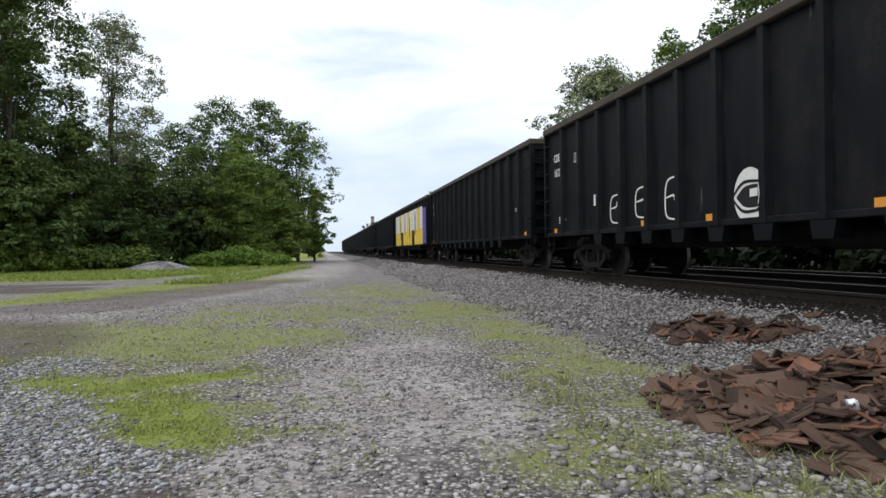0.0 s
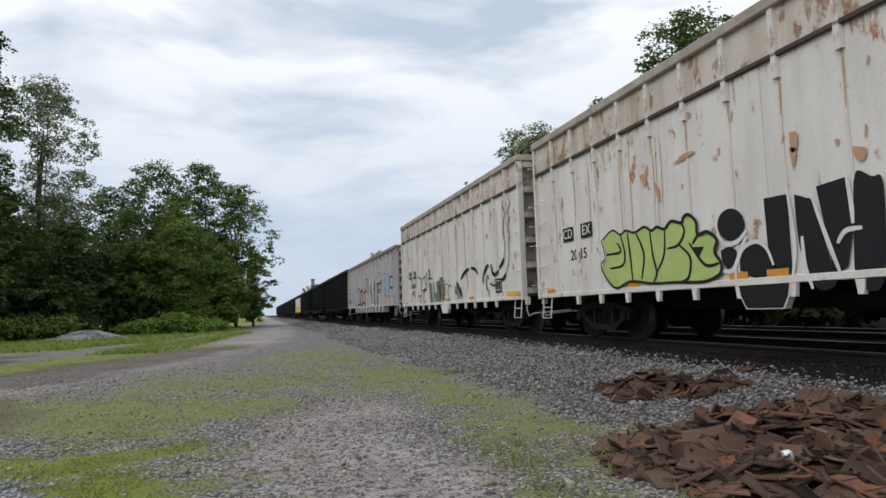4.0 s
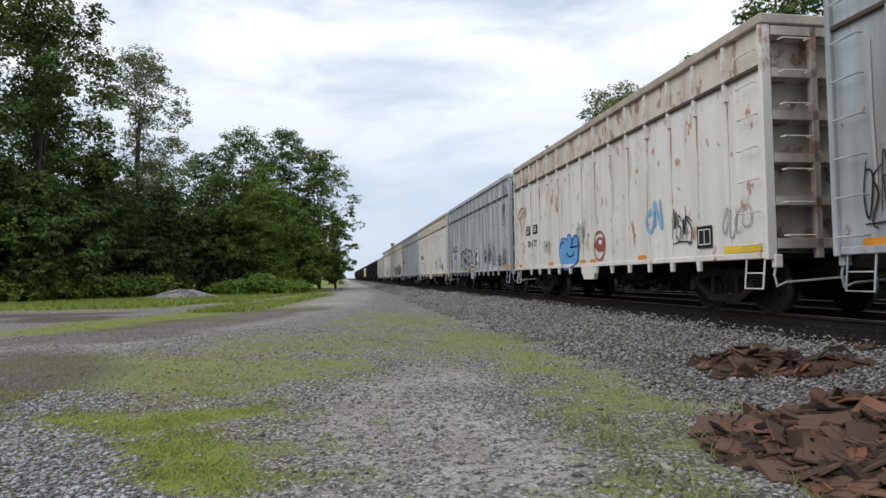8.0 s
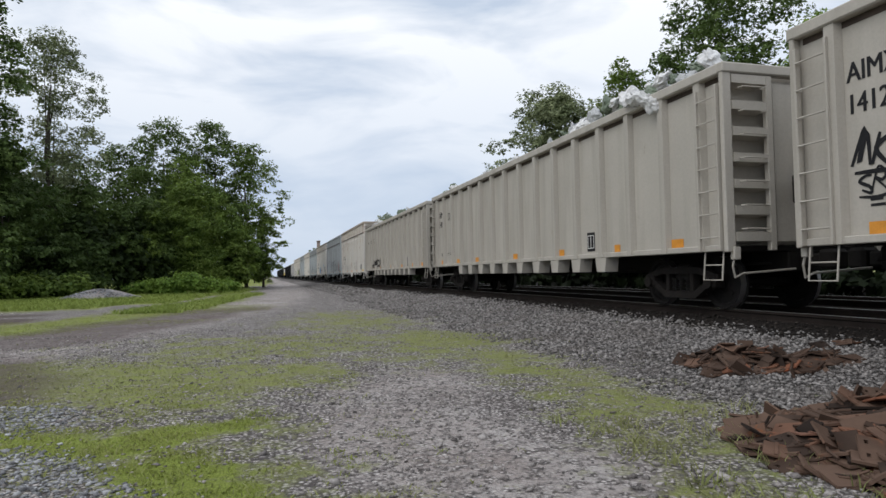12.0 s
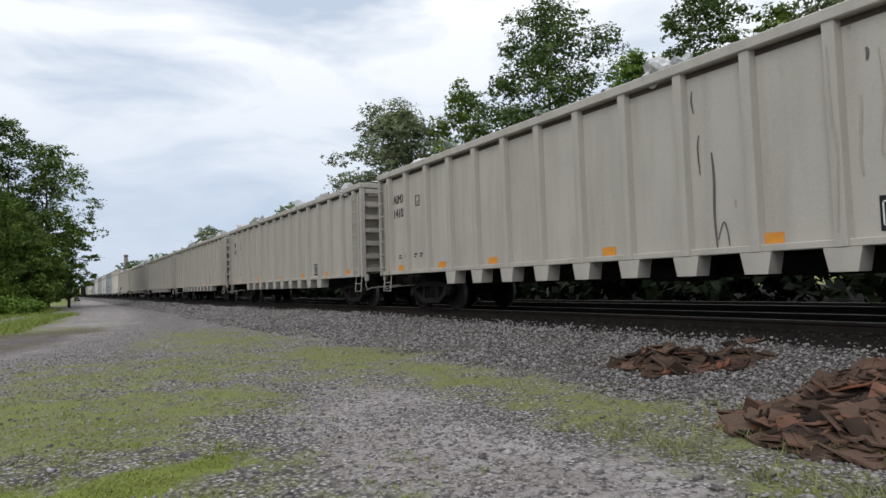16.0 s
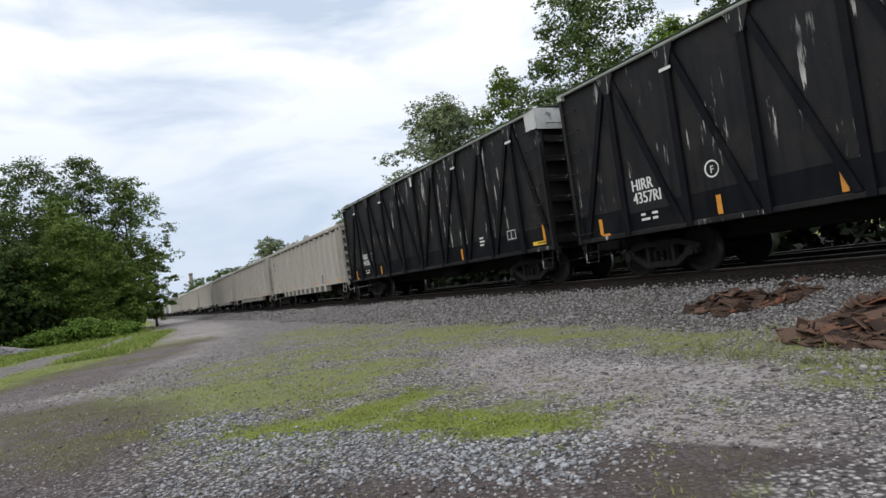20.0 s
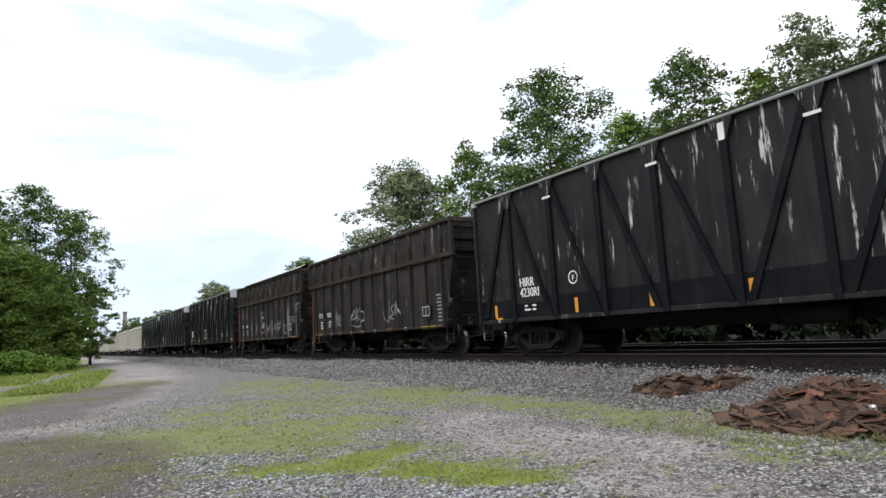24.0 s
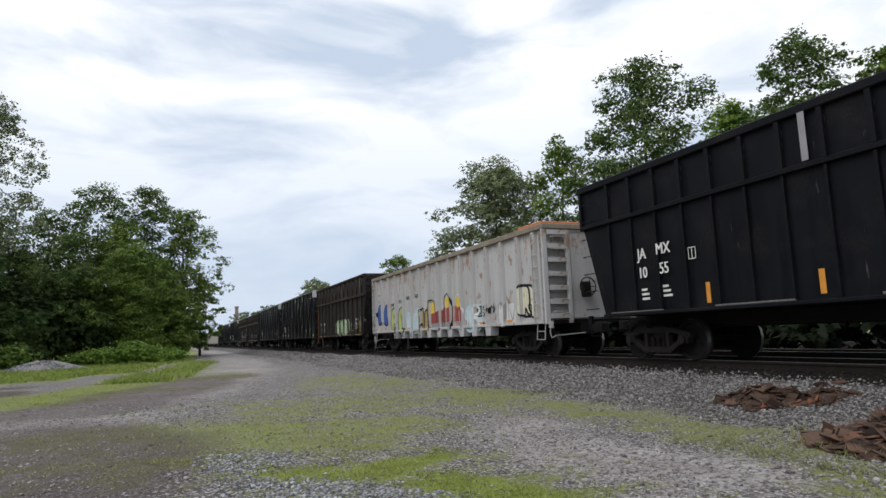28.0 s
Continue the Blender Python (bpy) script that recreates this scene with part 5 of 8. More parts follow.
            part("end_panel", has(("flat", e), flat), None, car)
        nb = p.get("end_bars", 7)
        zs = [(low if cut else sill) + 0.22 + (top - (low if cut else sill) - 0.45) * i / (nb - 1) for i in range(nb)]

        def bar(e=e):
            y0, y1 = e * (h + 0.002 - deep), e * (h + 0.10)
            return Shape().prism([(0, y0, 0.10), (0, y1, 0.07), (0, y1, -0.07), (0, y0, -0.10)][::e], (-HW + 0.17, 0, 0), (p.get("bar_to", HW - 0.17), 0, 0)).mesh("end_bar", p.get("end_paint", paint))
        for z in zs:
            part("end_bar", has(("ebar", e), bar), None, car, "", (0, 0, z))

        def end_chord(e=e):
            y0, y1 = sorted((e * (h - 0.05), e * (h + 0.12)))
            return Shape().box(-HW - 0.02, HW + 0.02, y0, y1, top - 0.14, top + 0.024, 0.02).mesh("end_chord", chord_m)
        part("end_chord", has(("echord", e), end_chord), None, car)
        part("coupler", COUPLER_ME, None, car, "", pose(0, e * (h + 0.34), 0, 0, 0, 0 if e > 0 else 180))
        if detail >= 1:
            gw = p.get("grab_w", 0.44)
            gm = has("grab", lambda: grab_mesh(gw, gp))
            gl = has("grab_end", lambda: Shape().tube([(-gw / 2, 0, 0), (-gw / 2, -0.10, 0), (gw / 2, -0.10, 0), (gw / 2, 0, 0)], 0.013, 6).mesh("end_grab_iron", gp))
            ng = p.get("grabs", 7)
            g0 = sill + 0.22
            for i in range(ng):
                z = g0 + (top - g0 - 0.5) * i / (ng - 1)
                part("grab_iron", gm, None, car, "", (-HW + p["inset"] * 0.2, e * (h - p.get("grab_in", 0.28)), z))
                if e < 0:
                    part("end_grab_iron", gl, None, car, "", (-HW + 0.50, -h - 0.10, z + 0.12))
            if p.get("stiles"):
                for dy in (-0.24, 0.24):
                    part("ladder_stile", has("stile", lambda: Shape().box(-HW - 0.05, -HW + 0.03, -0.02, 0.02, sill, top - 0.3, 0.006).mesh("ladder_stile", gp)), None, car, "", (0, e * (h - p.get("grab_in", 0.28)) + dy, 0))

            def stirrup():
                return Shape().tube([(-1.55, -0.22, 0.02), (-1.60, -0.22, -0.46), (-1.60, 0.22, -0.46), (-1.55, 0.22, 0.02)], 0.015, 6).tube([(-1.58, -0.22, -0.22), (-1.58, 0.22, -0.22)], 0.011, 6).mesh("sill_step", p.get("step_paint", gp))
            part("sill_step", has("stirrup", stirrup), None, car, "", (0, e * (h - 0.30), sill))

            def lever():
                return Shape().tube([(-1.45, 0, 0.05), (-1.47, 0.06, -0.25), (-1.40, 0.10, -0.42), (-1.25, 0.10, -0.36), (-0.2, 0.12, -0.30)], 0.018, 6).box(-1.52, -1.40, -0.05, 0.05, -0.14, 0.06, 0.01).mesh("uncoupling_lever", gp)
            part("uncoupling_lever", has("lever", lever), None, car, "", pose(0, e * (h + 0.07), sill))
            if e < 0:
                def brake():
                    s = Shape()
                    ring = [(0.28 * math.cos(k * math.pi / 9), 0, 0.28 * math.sin(k * math.pi / 9)) for k in range(19)]
                    s.tube(ring, 0.018, 6)
                    for k in range(5):
                        s.tube([(0, 0, 0), (0.28 * math.cos(k * 1.2566), 0, 0.28 * math.sin(k * 1.2566))], 0.012, 5)
                    return s.mesh("brake_wheel", IRON)
                bw = part("brake_wheel", has("bwheel", brake), None, car, "black spoked brake wheel", (-0.25, -h - 0.30, sill + 1.05))
                part("brake_box", has("bbox", lambda: Shape().box(-0.14, 0.14, 0.02, 0.19, -0.30, 0.16, 0.03).mesh("brake_box", IRON)), None, bw)
        truck(car, e * (h - p.get("truck_in", 1.9)), detail >= 1)
    return car


def evenly(first, last, n):
    return [first + (last - first) * i / (n - 1) for i in range(n)]


def hopper_posts():
    return [0.55] + evenly(1.57, 16.33, 14) + [17.35]


HIRR_POSTS = evenly(1.6, 15.2, 9)
HIRR_BRACES = [(0.25, 1.45)] + [(HIRR_POSTS[k + 1] - 0.2, HIRR_POSTS[k] + 0.1) for k in range(4)] + [(HIRR_POSTS[k] + 0.2, HIRR_POSTS[k + 1] - 0.1) for k in range(4, 8)] + [(16.5, 15.35)]
AIMX = dict(key="aimx", length=17.9, top=3.94, sill=0.98, paint=AIM_PAINT, posts=hopper_posts(), post_w=0.15, inset=0.11, feet=(0.34, 0.30, 0.46, 3, 13), bar_to=-0.80, end_deep=0.16, stiles=True, rim_shade=0.085, group="beige gondolas of the train")
RIM_BAND = car_paint("rusted_rim_paint", (0.66, 0.60, 0.52), (0.38, 0.29, 0.20), (0.25, 0.125, 0.06), 0.555, 0.8)
CHORD_TAN = plain("dirty_tan_chord", (0.40, 0.345, 0.29), 0.85, 0, 0.4, 2.0, 20)
COAL_RIM = plain("dusty_coal_rim", (0.055, 0.044, 0.033), 0.9, 0, 0.45, 2.0, 20)
# rust of the ledges; also colours the shade strip under beige rims
LEDGE_RUST_RIM_SHADE = plain("rust_ledge_rim_shade", (0.075, 0.055, 0.042), 0.9, 0, 0.45, 2.0, 20)
CDEX = dict(key="cdex", length=13.95, top=4.6, sill=0.89, paint=WHITE_PAINT, posts=evenly(0.9, 13.05, 14), post_z=(3.52, 4.46), post_w=0.085, post_flare=0.012, inset=0.06, beam=3.83, beam_h=0.035, beam_out=0.0, beam_paint=LEDGE_RUST_RIM_SHADE, seams=True,
            feet=(0.075, 0.17, 0.12, 1, 13), foot_deep=0.07, end_bars=6, end_deep=0.16, group="tall gondolas of the train")
CDEX.update(end_paint=RUSTY_END, chord_paint=CHORD_TAN, band_paint=RIM_BAND)
CDEXG = dict(CDEX, key="cdexg", paint=GRAY_PAINT, end_paint=GRAY_PAINT, chord_paint=GRAY_PAINT, band_paint=GRAY_PAINT)
RIM_RUST = plain("tan_rusted_rim", (0.25, 0.205, 0.155), 0.85, 0, 0.4, 2.0, 20)
UWG = dict(AIMX, key="uwg", rim_shade=0, chord_paint=RIM_RUST, length=17.5, paint=WORN_WHITE, top=3.92, posts=[0.5] + evenly(1.5, 16.0, 14) + [17.0], group="white gondolas of the train")
COAL = dict(key="coal", chord_paint=COAL_RIM, length=18.0, top=3.98, sill=0.98, paint=BLACK_PAINT, posts=evenly(1.18, 16.8, 15), post_w=0.13, inset=0.10, feet=(0.34, 0.24, 0.44, 2, 13), group="black gondolas of the train")
HIRR = dict(key="hirr", post_paint=BLACK_PAINT, length=16.5, top=4.56, sill=0.92, paint=SCRAPED_PAINT, posts=HIRR_POSTS, post_w=0.15, post_flare=0.0, inset=0.085, chord_paint=TARP_WHITE, chord=(0.08, 0.05), braces=HIRR_BRACES, gussets=True, group="scraped black gondolas of the train")
ITFX = dict(key="itfx", length=13.1, top=4.42, sill=0.92, paint=RUSTY_BLACK, posts=evenly(0.65, 12.45, 12), post_z=(1.02, 3.2), post_w=0.09, post_flare=0.0, inset=0.09, beam=3.25, beam_h=0.07, upper=(0.09, 0.0, BROWN_PAINT), beam_paint=BROWN_PAINT,
            chord_paint=BROWN_PAINT, chord=(0.12, 0.10), nose_cut=0.55, end_bars=3, sill_out=0.02, sill_h=0.06, group="brown gondolas of the train")
JAMX = dict(key="jamx", length=18.0, top=4.50, sill=1.05, paint=BLACK_PAINT, posts=evenly(1.1, 16.9, 20), post_z=(1.15, 3.36), post_w=0.05, post_flare=0.0, inset=0.07, beam=3.42, beam_h=0.05, upper=(0.10, 0.01, BLACK_PAINT), nose_cut=0.7, end_bars=3, sill_out=0.02,
            sill_h=0.07, group="black gondolas of the train")


# ---------------------------------------------------------------- paint on the sides
def sheet_x(spec):
    return -(HW - spec["inset"]) - 0.006


def face_x(spec, d):
    """Where the near face of the side lies, d metres behind the front end."""
    near = min(abs(d - q) for q in spec["posts"])
    return -HW - 0.006 if near < spec.get("post_w", 0.15) / 2 + 0.03 and not spec.get("seams") else sheet_x(spec) - (0.014 if spec.get("seams") else 0)


def side_pose(spec, d, z, x=None):
    """A frame on the near side: local x runs back along the car, local y up, local z out of the side."""
    h = spec["length"] / 2
    m = Matrix(((0, 0, -1, x if x is not None else sheet_x(spec)), (-1, 0, 0, h - d), (0, 1, 0, z), (0, 0, 0, 1)))
    return m


def panel(car, spec, d, z, w, hgt, material, name="reflector", label="", out=0.0):
    x = (face_x(spec, d) if out == 0 else -HW - out)
    me = cached(("panel", w, hgt, material.name), lambda: Shape().box(-w / 2, w / 2, -hgt / 2, hgt / 2, 0, 0.004).mesh(name, material))
    return part(name, me, None, car, label, side_pose(spec, d, z, x))


def lettering(car, spec, text, d, z, size, material, name="marking", label="", bold=0.0, x=None, squeeze=1.0, strong=0.0):
    def make():
        cu = bpy.data.curves.new("text", "FONT")
        cu.body, cu.size, cu.align_x, cu.align_y, cu.offset, cu.extrude = text, size / 0.7, "CENTER", "CENTER", bold, 0.002
        cu.resolution_u = 3
        ob = bpy.data.objects.new("text", cu)
        me = bpy.data.meshes.new_from_object(ob)
        bpy.data.objects.remove(ob)
        me.materials.clear()
        me.materials.append(material)
        for poly in me.polygons:
            poly.material_index = 0
        if strong:
            bm = bmesh.new()
            bm.from_mesh(me)
            bm.transform(Matrix.Translation((strong / 2, 0, 0.0006)))
            bm.from_mesh(me)
            bm.to_mesh(me)
            bm.free()
        return me
    me = cached(("text", text, size, material.name, bold, strong), make)
    ob = part(name, me, None, car, label, side_pose(spec, d, z, x))
    if squeeze != 1.0:
        ob.scale = (squeeze, 1, 1)
    return ob


def smooth_line(pts, n=6):
    out = []
    q = [pts[0]] + pts + [pts[-1]]
    for i in range(1, len(q) - 2):
        a, b, c, d = q[i - 1], q[i], q[i + 1], q[i + 2]
        for k in range(n):
            t = k / n
            out.append(tuple(0.5 * (2 * b[j] + (c[j] - a[j]) * t + (2 * a[j] - 5 * b[j] + 4 * c[j] - d[j]) * t * t + (3 * b[j] - a[j] - 3 * c[j] + d[j]) * t ** 3) for j in (0, 1)))
    return out + [pts[-1]]


def stroke(s, spec, pts, width, lift=0.0):
    """A painted line through (d, z) points that follows the sheet and the posts."""
    h = spec["length"] / 2
    base = len(s.v)
    n = len(pts)
    for i, (d, z) in enumerate(pts):
        a, b = pts[max(0, i - 1)], pts[min(n - 1, i + 1)]
        tx, tz = b[0] - a[0], b[1] - a[1]
        l = math.hypot(tx, tz) or 1.0
        w = width * (0.55 + 0.45 * math.sin(math.pi * (i + 0.5) / n)) / 2
        for sg in (1, -1):
            dd, zz = d - sg * tz / l * w, z + sg * tx / l * w
            s.v.append((face_x(spec, dd) - lift - 0.00015 * i, h - dd, zz))
    for i in range(n - 1):
        s.f.append((base + 2 * i, base + 2 * i + 1, base + 2 * i + 3, base + 2 * i + 2))


GLYPHS = [
    [[(0, 0), (0.05, 1), (0.7, 0), (0.8, 1)]],
    [[(0.8, 0.85), (0.3, 1), (0.1, 0.7), (0.7, 0.4), (0.6, 0.05), (0, 0.1)]],
    [[(0, 1), (0.1, 0.1), (0.5, 0), (0.8, 0.3), (0.8, 1)]],
    [[(0.8, 0.9), (0.2, 0.95), (0, 0.4), (0.3, 0), (0.85, 0.15)]],
    [[(0.4, 1), (0, 0.6), (0.2, 0), (0.7, 0.1), (0.8, 0.7), (0.4, 1), (0.1, 0.8)]],
    [[(0, 0), (0.15, 1), (0.4, 0.3), (0.65, 1), (0.85, 0)]],
    [[(0.8, 1), (0.1, 0.9), (0.45, 0.5), (0.05, 0.1), (0.8, 0)]],
    [[(0, 1), (0.35, 0.5), (0.8, 1), (0.5, 0.2), (0.2, -0.3)]],
    [[(0.05, 0), (0.05, 1)], [(0.75, 1), (0.1, 0.5), (0.8, 0)]],
    [[(0, 0), (0.05, 1), (0.6, 0.95), (0.6, 0.6), (0.1, 0.5), (0.8, 0)]],
    [[(0, 0), (0.4, 1), (0.8, 0)], [(-0.1, 0.3), (0.9, 0.4)]],
]


def tag(car, spec, d0, d1, z0, z1, material, seed, width=0.045, letters=4, label="", lift=0.0):
    """A sprayed scrawl: slanted letter-like strokes that run into one another."""
    r = random.Random(seed)
    s = Shape()
    w, hh = (d1 - d0) / letters, z1 - z0
    slant, turn = r.uniform(-0.1, 0.35), r.uniform(-0.15, 0.15)
    m = 0
    for k in range(letters):
        tall = r.uniform(0.75, 1.12)
        for line in r.choice(GLYPHS):
            pts = []
            for gx, gz in line:
                gx, gz = gx + r.uniform(-0.2, 0.2), (gz + r.uniform(-0.17, 0.17)) * tall
                pts.append((d0 + w * (k + 1.12 * gx) + slant * gz * hh * 0.5, z0 + gz * hh + turn * w * k))
            stroke(s, spec, smooth_line(pts), width * r.uniform(0.75, 1.0), lift + 0.0012 * m)
            m += 1
    if r.random() < 0.5:
        stroke(s, spec, smooth_line([(d0, z0 - 0.05), ((d0 + d1) / 2, z0 + r.uniform(-0.12, 0.0)), (d1, z0 + turn * (d1 - d0))]), width * 0.8, lift)
    return part("graffiti", s, material, car, label)


def block(car, spec, ring, material, lift=0.0):
    """A flat sprayed field with straight edges, between (d, z) corners."""
    h = spec["length"] / 2
    x = sheet_x(spec) - (0.016 if spec.get("seams") else 0.002) - lift
    s = Shape()
    s.add([(x, h - d, z) for d, z in ring], [tuple(range(len(ring)))[::-1]])
    return part("graffiti", s, material, car)


def field(car, spec, ink, ring, lift=0.0, rounded=True):
    """A sprayed field inside a ring of (d, z) points, on the sheet and on the posts that it crosses."""
    h = spec["length"] / 2
    pts = smooth_line(ring + [ring[0]], 4)[:-1] if rounded else ring
    s, n = Shape(), len(pts)
    x = sheet_x(spec) - (0.016 if spec.get("seams") else 0.002) - lift
    s.add([(x, h - d, z) for d, z in pts], [tuple(range(n))[::-1]])
    if not spec.get("seams"):
        half = spec.get("post_w", 0.15) / 2
        for q in spec["posts"]:
            strip = pts
            for edge, side in ((q - half, 1), (q + half, -1)):
                kept = []
                for a, b in zip(strip, strip[1:] + strip[:1]):
                    ia, ib = (a[0] - edge) * side >= 0, (b[0] - edge) * side >= 0
                    if ia:
                        kept.append(a)
                    if ia != ib:
                        u = (edge - a[0]) / (b[0] - a[0])
                        kept.append((edge, a[1] + u * (b[1] - a[1])))
                strip = kept
                if len(strip) < 3:
                    break
            if len(strip) >= 3:
                s.add([(-HW - 0.007 - lift, h - d, z) for d, z in strip], [tuple(range(len(strip)))[::-1]])
    return part("graffiti", s, ink, car)


def strokes(car, spec, ink, width, lines, lift=0.0, name="graffiti"):
    """Sprayed lines, each smooth through its (d, z) points."""
    s = Shape()
    for k, line in enumerate(lines):
        stroke(s, spec, smooth_line(line), width, lift + (0.0008 * k if name == "graffiti" else 0.0002 * (k % 8)))
    return tagged(part(name, s, ink, car), kind="" if name == "graffiti" else "stuff")


def outline_blob(d, z, w, hgt, seed, n=26, rough=0.07, square=3.2):
    r = random.Random(seed)
    ph = [r.uniform(0, 6.28) for _ in range(3)]
    out = []
    for k in range(n):
        a = 2 * math.pi * k / n
        c, s_ = math.cos(a), math.sin(a)
        q = (abs(c) ** square + abs(s_) ** square) ** (-1 / square) * (1 + rough * math.sin(2 * a + ph[0]) + rough * math.sin(3 * a + ph[1]))
        out.append((d + q * c * w / 2, z + q * s_ * hgt / 2))
    return out


def bubble(car, spec, d, z, w, hgt, fill, edge, seed, line=0.06, holes=1, label="", lift=0.0):
    """One fat sprayed letter form: a filled lobe with an outline and an inner line."""
    h = spec["length"] / 2
    ring = outline_blob(d, z, w, hgt, seed)
    x = sheet_x(spec) - (0.016 if spec.get("seams") else 0.002) - lift
    f = Shape()
    n = len(ring)
    f.v += [(x, h - d, z)] + [(x, h - a, b) for a, b in ring]
    f.f += [(0, 1 + (k + 1) % n, 1 + k) for k in range(n)]
    if fill:
        part("graffiti", f, fill, car, label)
    r = random.Random(seed + 5)
    e = Shape()
    if edge:
        stroke(e, spec, [*ring, ring[0], ring[1]], line, 0.004 + lift)
        for k in range(holes):
            c = (d + r.uniform(-0.15, 0.15) * w, z + (0.22 - 0.45 * k) * hgt)
            stroke(e, spec, smooth_line([(c[0] - 0.12 * w, c[1] + 0.08 * hgt), (c[0] + 0.12 * w, c[1] + 0.04 * hgt), (c[0] + 0.02 * w, c[1] - 0.10 * hgt), (c[0] - 0.12 * w, c[1] + 0.08 * hgt)], 4), line * 0.8, 0.004 + lift)
        part("graffiti_outline", e, edge, car)


def spray(name, col):
    return plain(name, col, 0.6, 0, 0.18, 3.0, 25, 0.05)


INK_BLACK, INK_WHITE = spray("black_spray", (0.018, 0.018, 0.02)), spray("white_spray", (0.66, 0.65, 0.62))
INK_BLACK.node_tree.nodes["Principled BSDF"].inputs["Specular IOR Level"].default_value = 0.15
INK_RED, INK_BLUE = spray("red_spray", (0.30, 0.06, 0.05)), spray("light_blue_spray", (0.22, 0.42, 0.62))
INK_GREEN, INK_LIME = spray("olive_spray", (0.16, 0.19, 0.12)), spray("lime_spray", (0.42, 0.52, 0.16))
INK_NAVY, INK_YELLOW = spray("blue_spray", (0.03, 0.09, 0.38)), spray("yellow_spray", (0.72, 0.50, 0.06))
INK_PURPLE, INK_GREY = spray("purple_spray", (0.14, 0.10, 0.36)), spray("grey_spray", (0.28, 0.27, 0.28))
INK_MINT, INK_OCHRE = spray("mint_spray", (0.40, 0.52, 0.34)), spray("ochre_spray", (0.36, 0.27, 0.12))
INK_CREAM = spray("cream_spray", (0.66, 0.62, 0.46))
INK_PINK = spray("pink_spray", (0.50, 0.24, 0.24))
INK_ROSE, INK_DARK = spray("rose_spray", (0.44, 0.13, 0.13)), spray("charcoal_spray", (0.06, 0.06, 0.064))
INK_SKY, INK_ICE = spray("sky_blue_spray", (0.12, 0.34, 0.62)), spray("pale_ice_spray", (0.46, 0.62, 0.67))
INK_PALE = spray("pale_grey_spray", (0.64, 0.64, 0.61))
RUST_BLOT = spray("rust_bloom", (0.47, 0.28, 0.16))
INK_WORN = spray("worn_white_spray", (0.29, 0.29, 0.285))
ORANGE_RUST = plain("orange_end_paint", (0.22, 0.085, 0.035), 0.8, 0, 0.45, 3)


def small_print(car, spec, d, z, rows, cols, material, size=0.032):
    """Rows of print too small to read, as plain bars."""
    s = Shape()
    h = spec["length"] / 2
    r = random.Random(int(d * 100))
    for j in range(rows):
        for k in range(cols):
            w = r.uniform(2.5, 6) * size
            x = sheet_x(spec) - 0.001
            a, b = h - (d + k * 0.32), z - j * size * 2.1
            s.add([(x, a, b), (x, a - w, b), (x, a - w, b - size), (x, a, b - size)], [(0, 3, 2, 1)])
    tagged(part("stencil_print", s, material, car), kind="stuff")


def dashed_box(car, spec, d, z, w, hgt, ink, ground=None, halves=True):
    """The consolidated stencil: a framed pair of boxes."""
    if ground:
        panel(car, spec, d, z, w * 1.3, hgt * 1.5, ground, "stencil_ground")
    h = spec["length"] / 2
    s, x = Shape(), face_x(spec, d) - 0.009
    for a, b, c, e in ((-w / 2, -hgt / 2, w / 2, -hgt / 2), (-w / 2, hgt / 2, w / 2, hgt / 2), (-w / 2, -hgt / 2, -w / 2, hgt / 2), (w / 2, -hgt / 2, w / 2, hgt / 2), (0, -hgt / 2, 0, hgt / 2 if halves else -hgt / 2)):
        t_ = 0.009
        s.box(x, x + 0.003, h - d - max(a, c) - t_, h - d - min(a, c) + t_, z + min(b, e) - t_, z + max(b, e) + t_)
    part("stencil_box", s, ink, car)


def refuse(car, spec, seed):
    """A load heaped a little over the rim, with bags and sheets."""
    h = spec["length"] / 2
    nx, ny = 9, 60
    xs, ys = np.linspace(-1.42, 1.42, nx), np.linspace(-h + 0.12, h - 0.12, ny)
    gx, gy = np.meshgrid(xs, ys, indexing="ij")
    bump_ = vnoise(gx + seed * 7.3, gy, 0.8) * 0.35 + vnoise(gx, gy + seed * 3.1, 2.6) * 0.35
    z = spec["top"] - 0.22 + bump_ * (1 - 0.4 * (np.abs(gx) / 1.42) ** 2)
    idx = np.arange(nx * ny).reshape(nx, ny)
    quads = np.stack([idx[:-1, :-1], idx[1:, :-1], idx[1:, 1:], idx[:-1, 1:]], -1).reshape(-1, 4)
    me = fast_mesh("refuse_load", np.stack([gx, gy, z], -1).reshape(-1, 3), quads, REFUSE, True)
    part("refuse_load", me, None, car, "pale heaped refuse and plastic sheeting")
    rr = random.Random(seed)
    for k in range(18):
        x, y = rr.uniform(-1.5, -0.7), rr.uniform(-h + 0.5, h - 0.5)
        part("refuse_bag", BAGS[k % 3], None, car, "", pose(x, y, spec["top"] + rr.uniform(-0.02, 0.07), rr.uniform(0, 60), rr.uniform(0, 60), rr.uniform(0, 360)))


def bag_mesh(seed, material):
    bm = bmesh.new()
    bmesh.ops.create_icosphere(bm, subdivisions=3, radius=0.25)
    for v in bm.verts:
        v.co *= 1 + 0.55 * noise.noise(v.co * 5 + Vector((seed, 0, 0))) + 0.40 * noise.noise(v.co * 13 + Vector((0, seed, 0)))
        v.co.z *= 0.55
    me = bpy.data.meshes.new("refuse_bag")
    bm.to_mesh(me)
    bm.free()
    me.materials.append(material)
    return me


REFUSE = plain("mixed_refuse", (0.42, 0.41, 0.38), 0.7, 0, 0.5, 2.2, 9, 0.4)
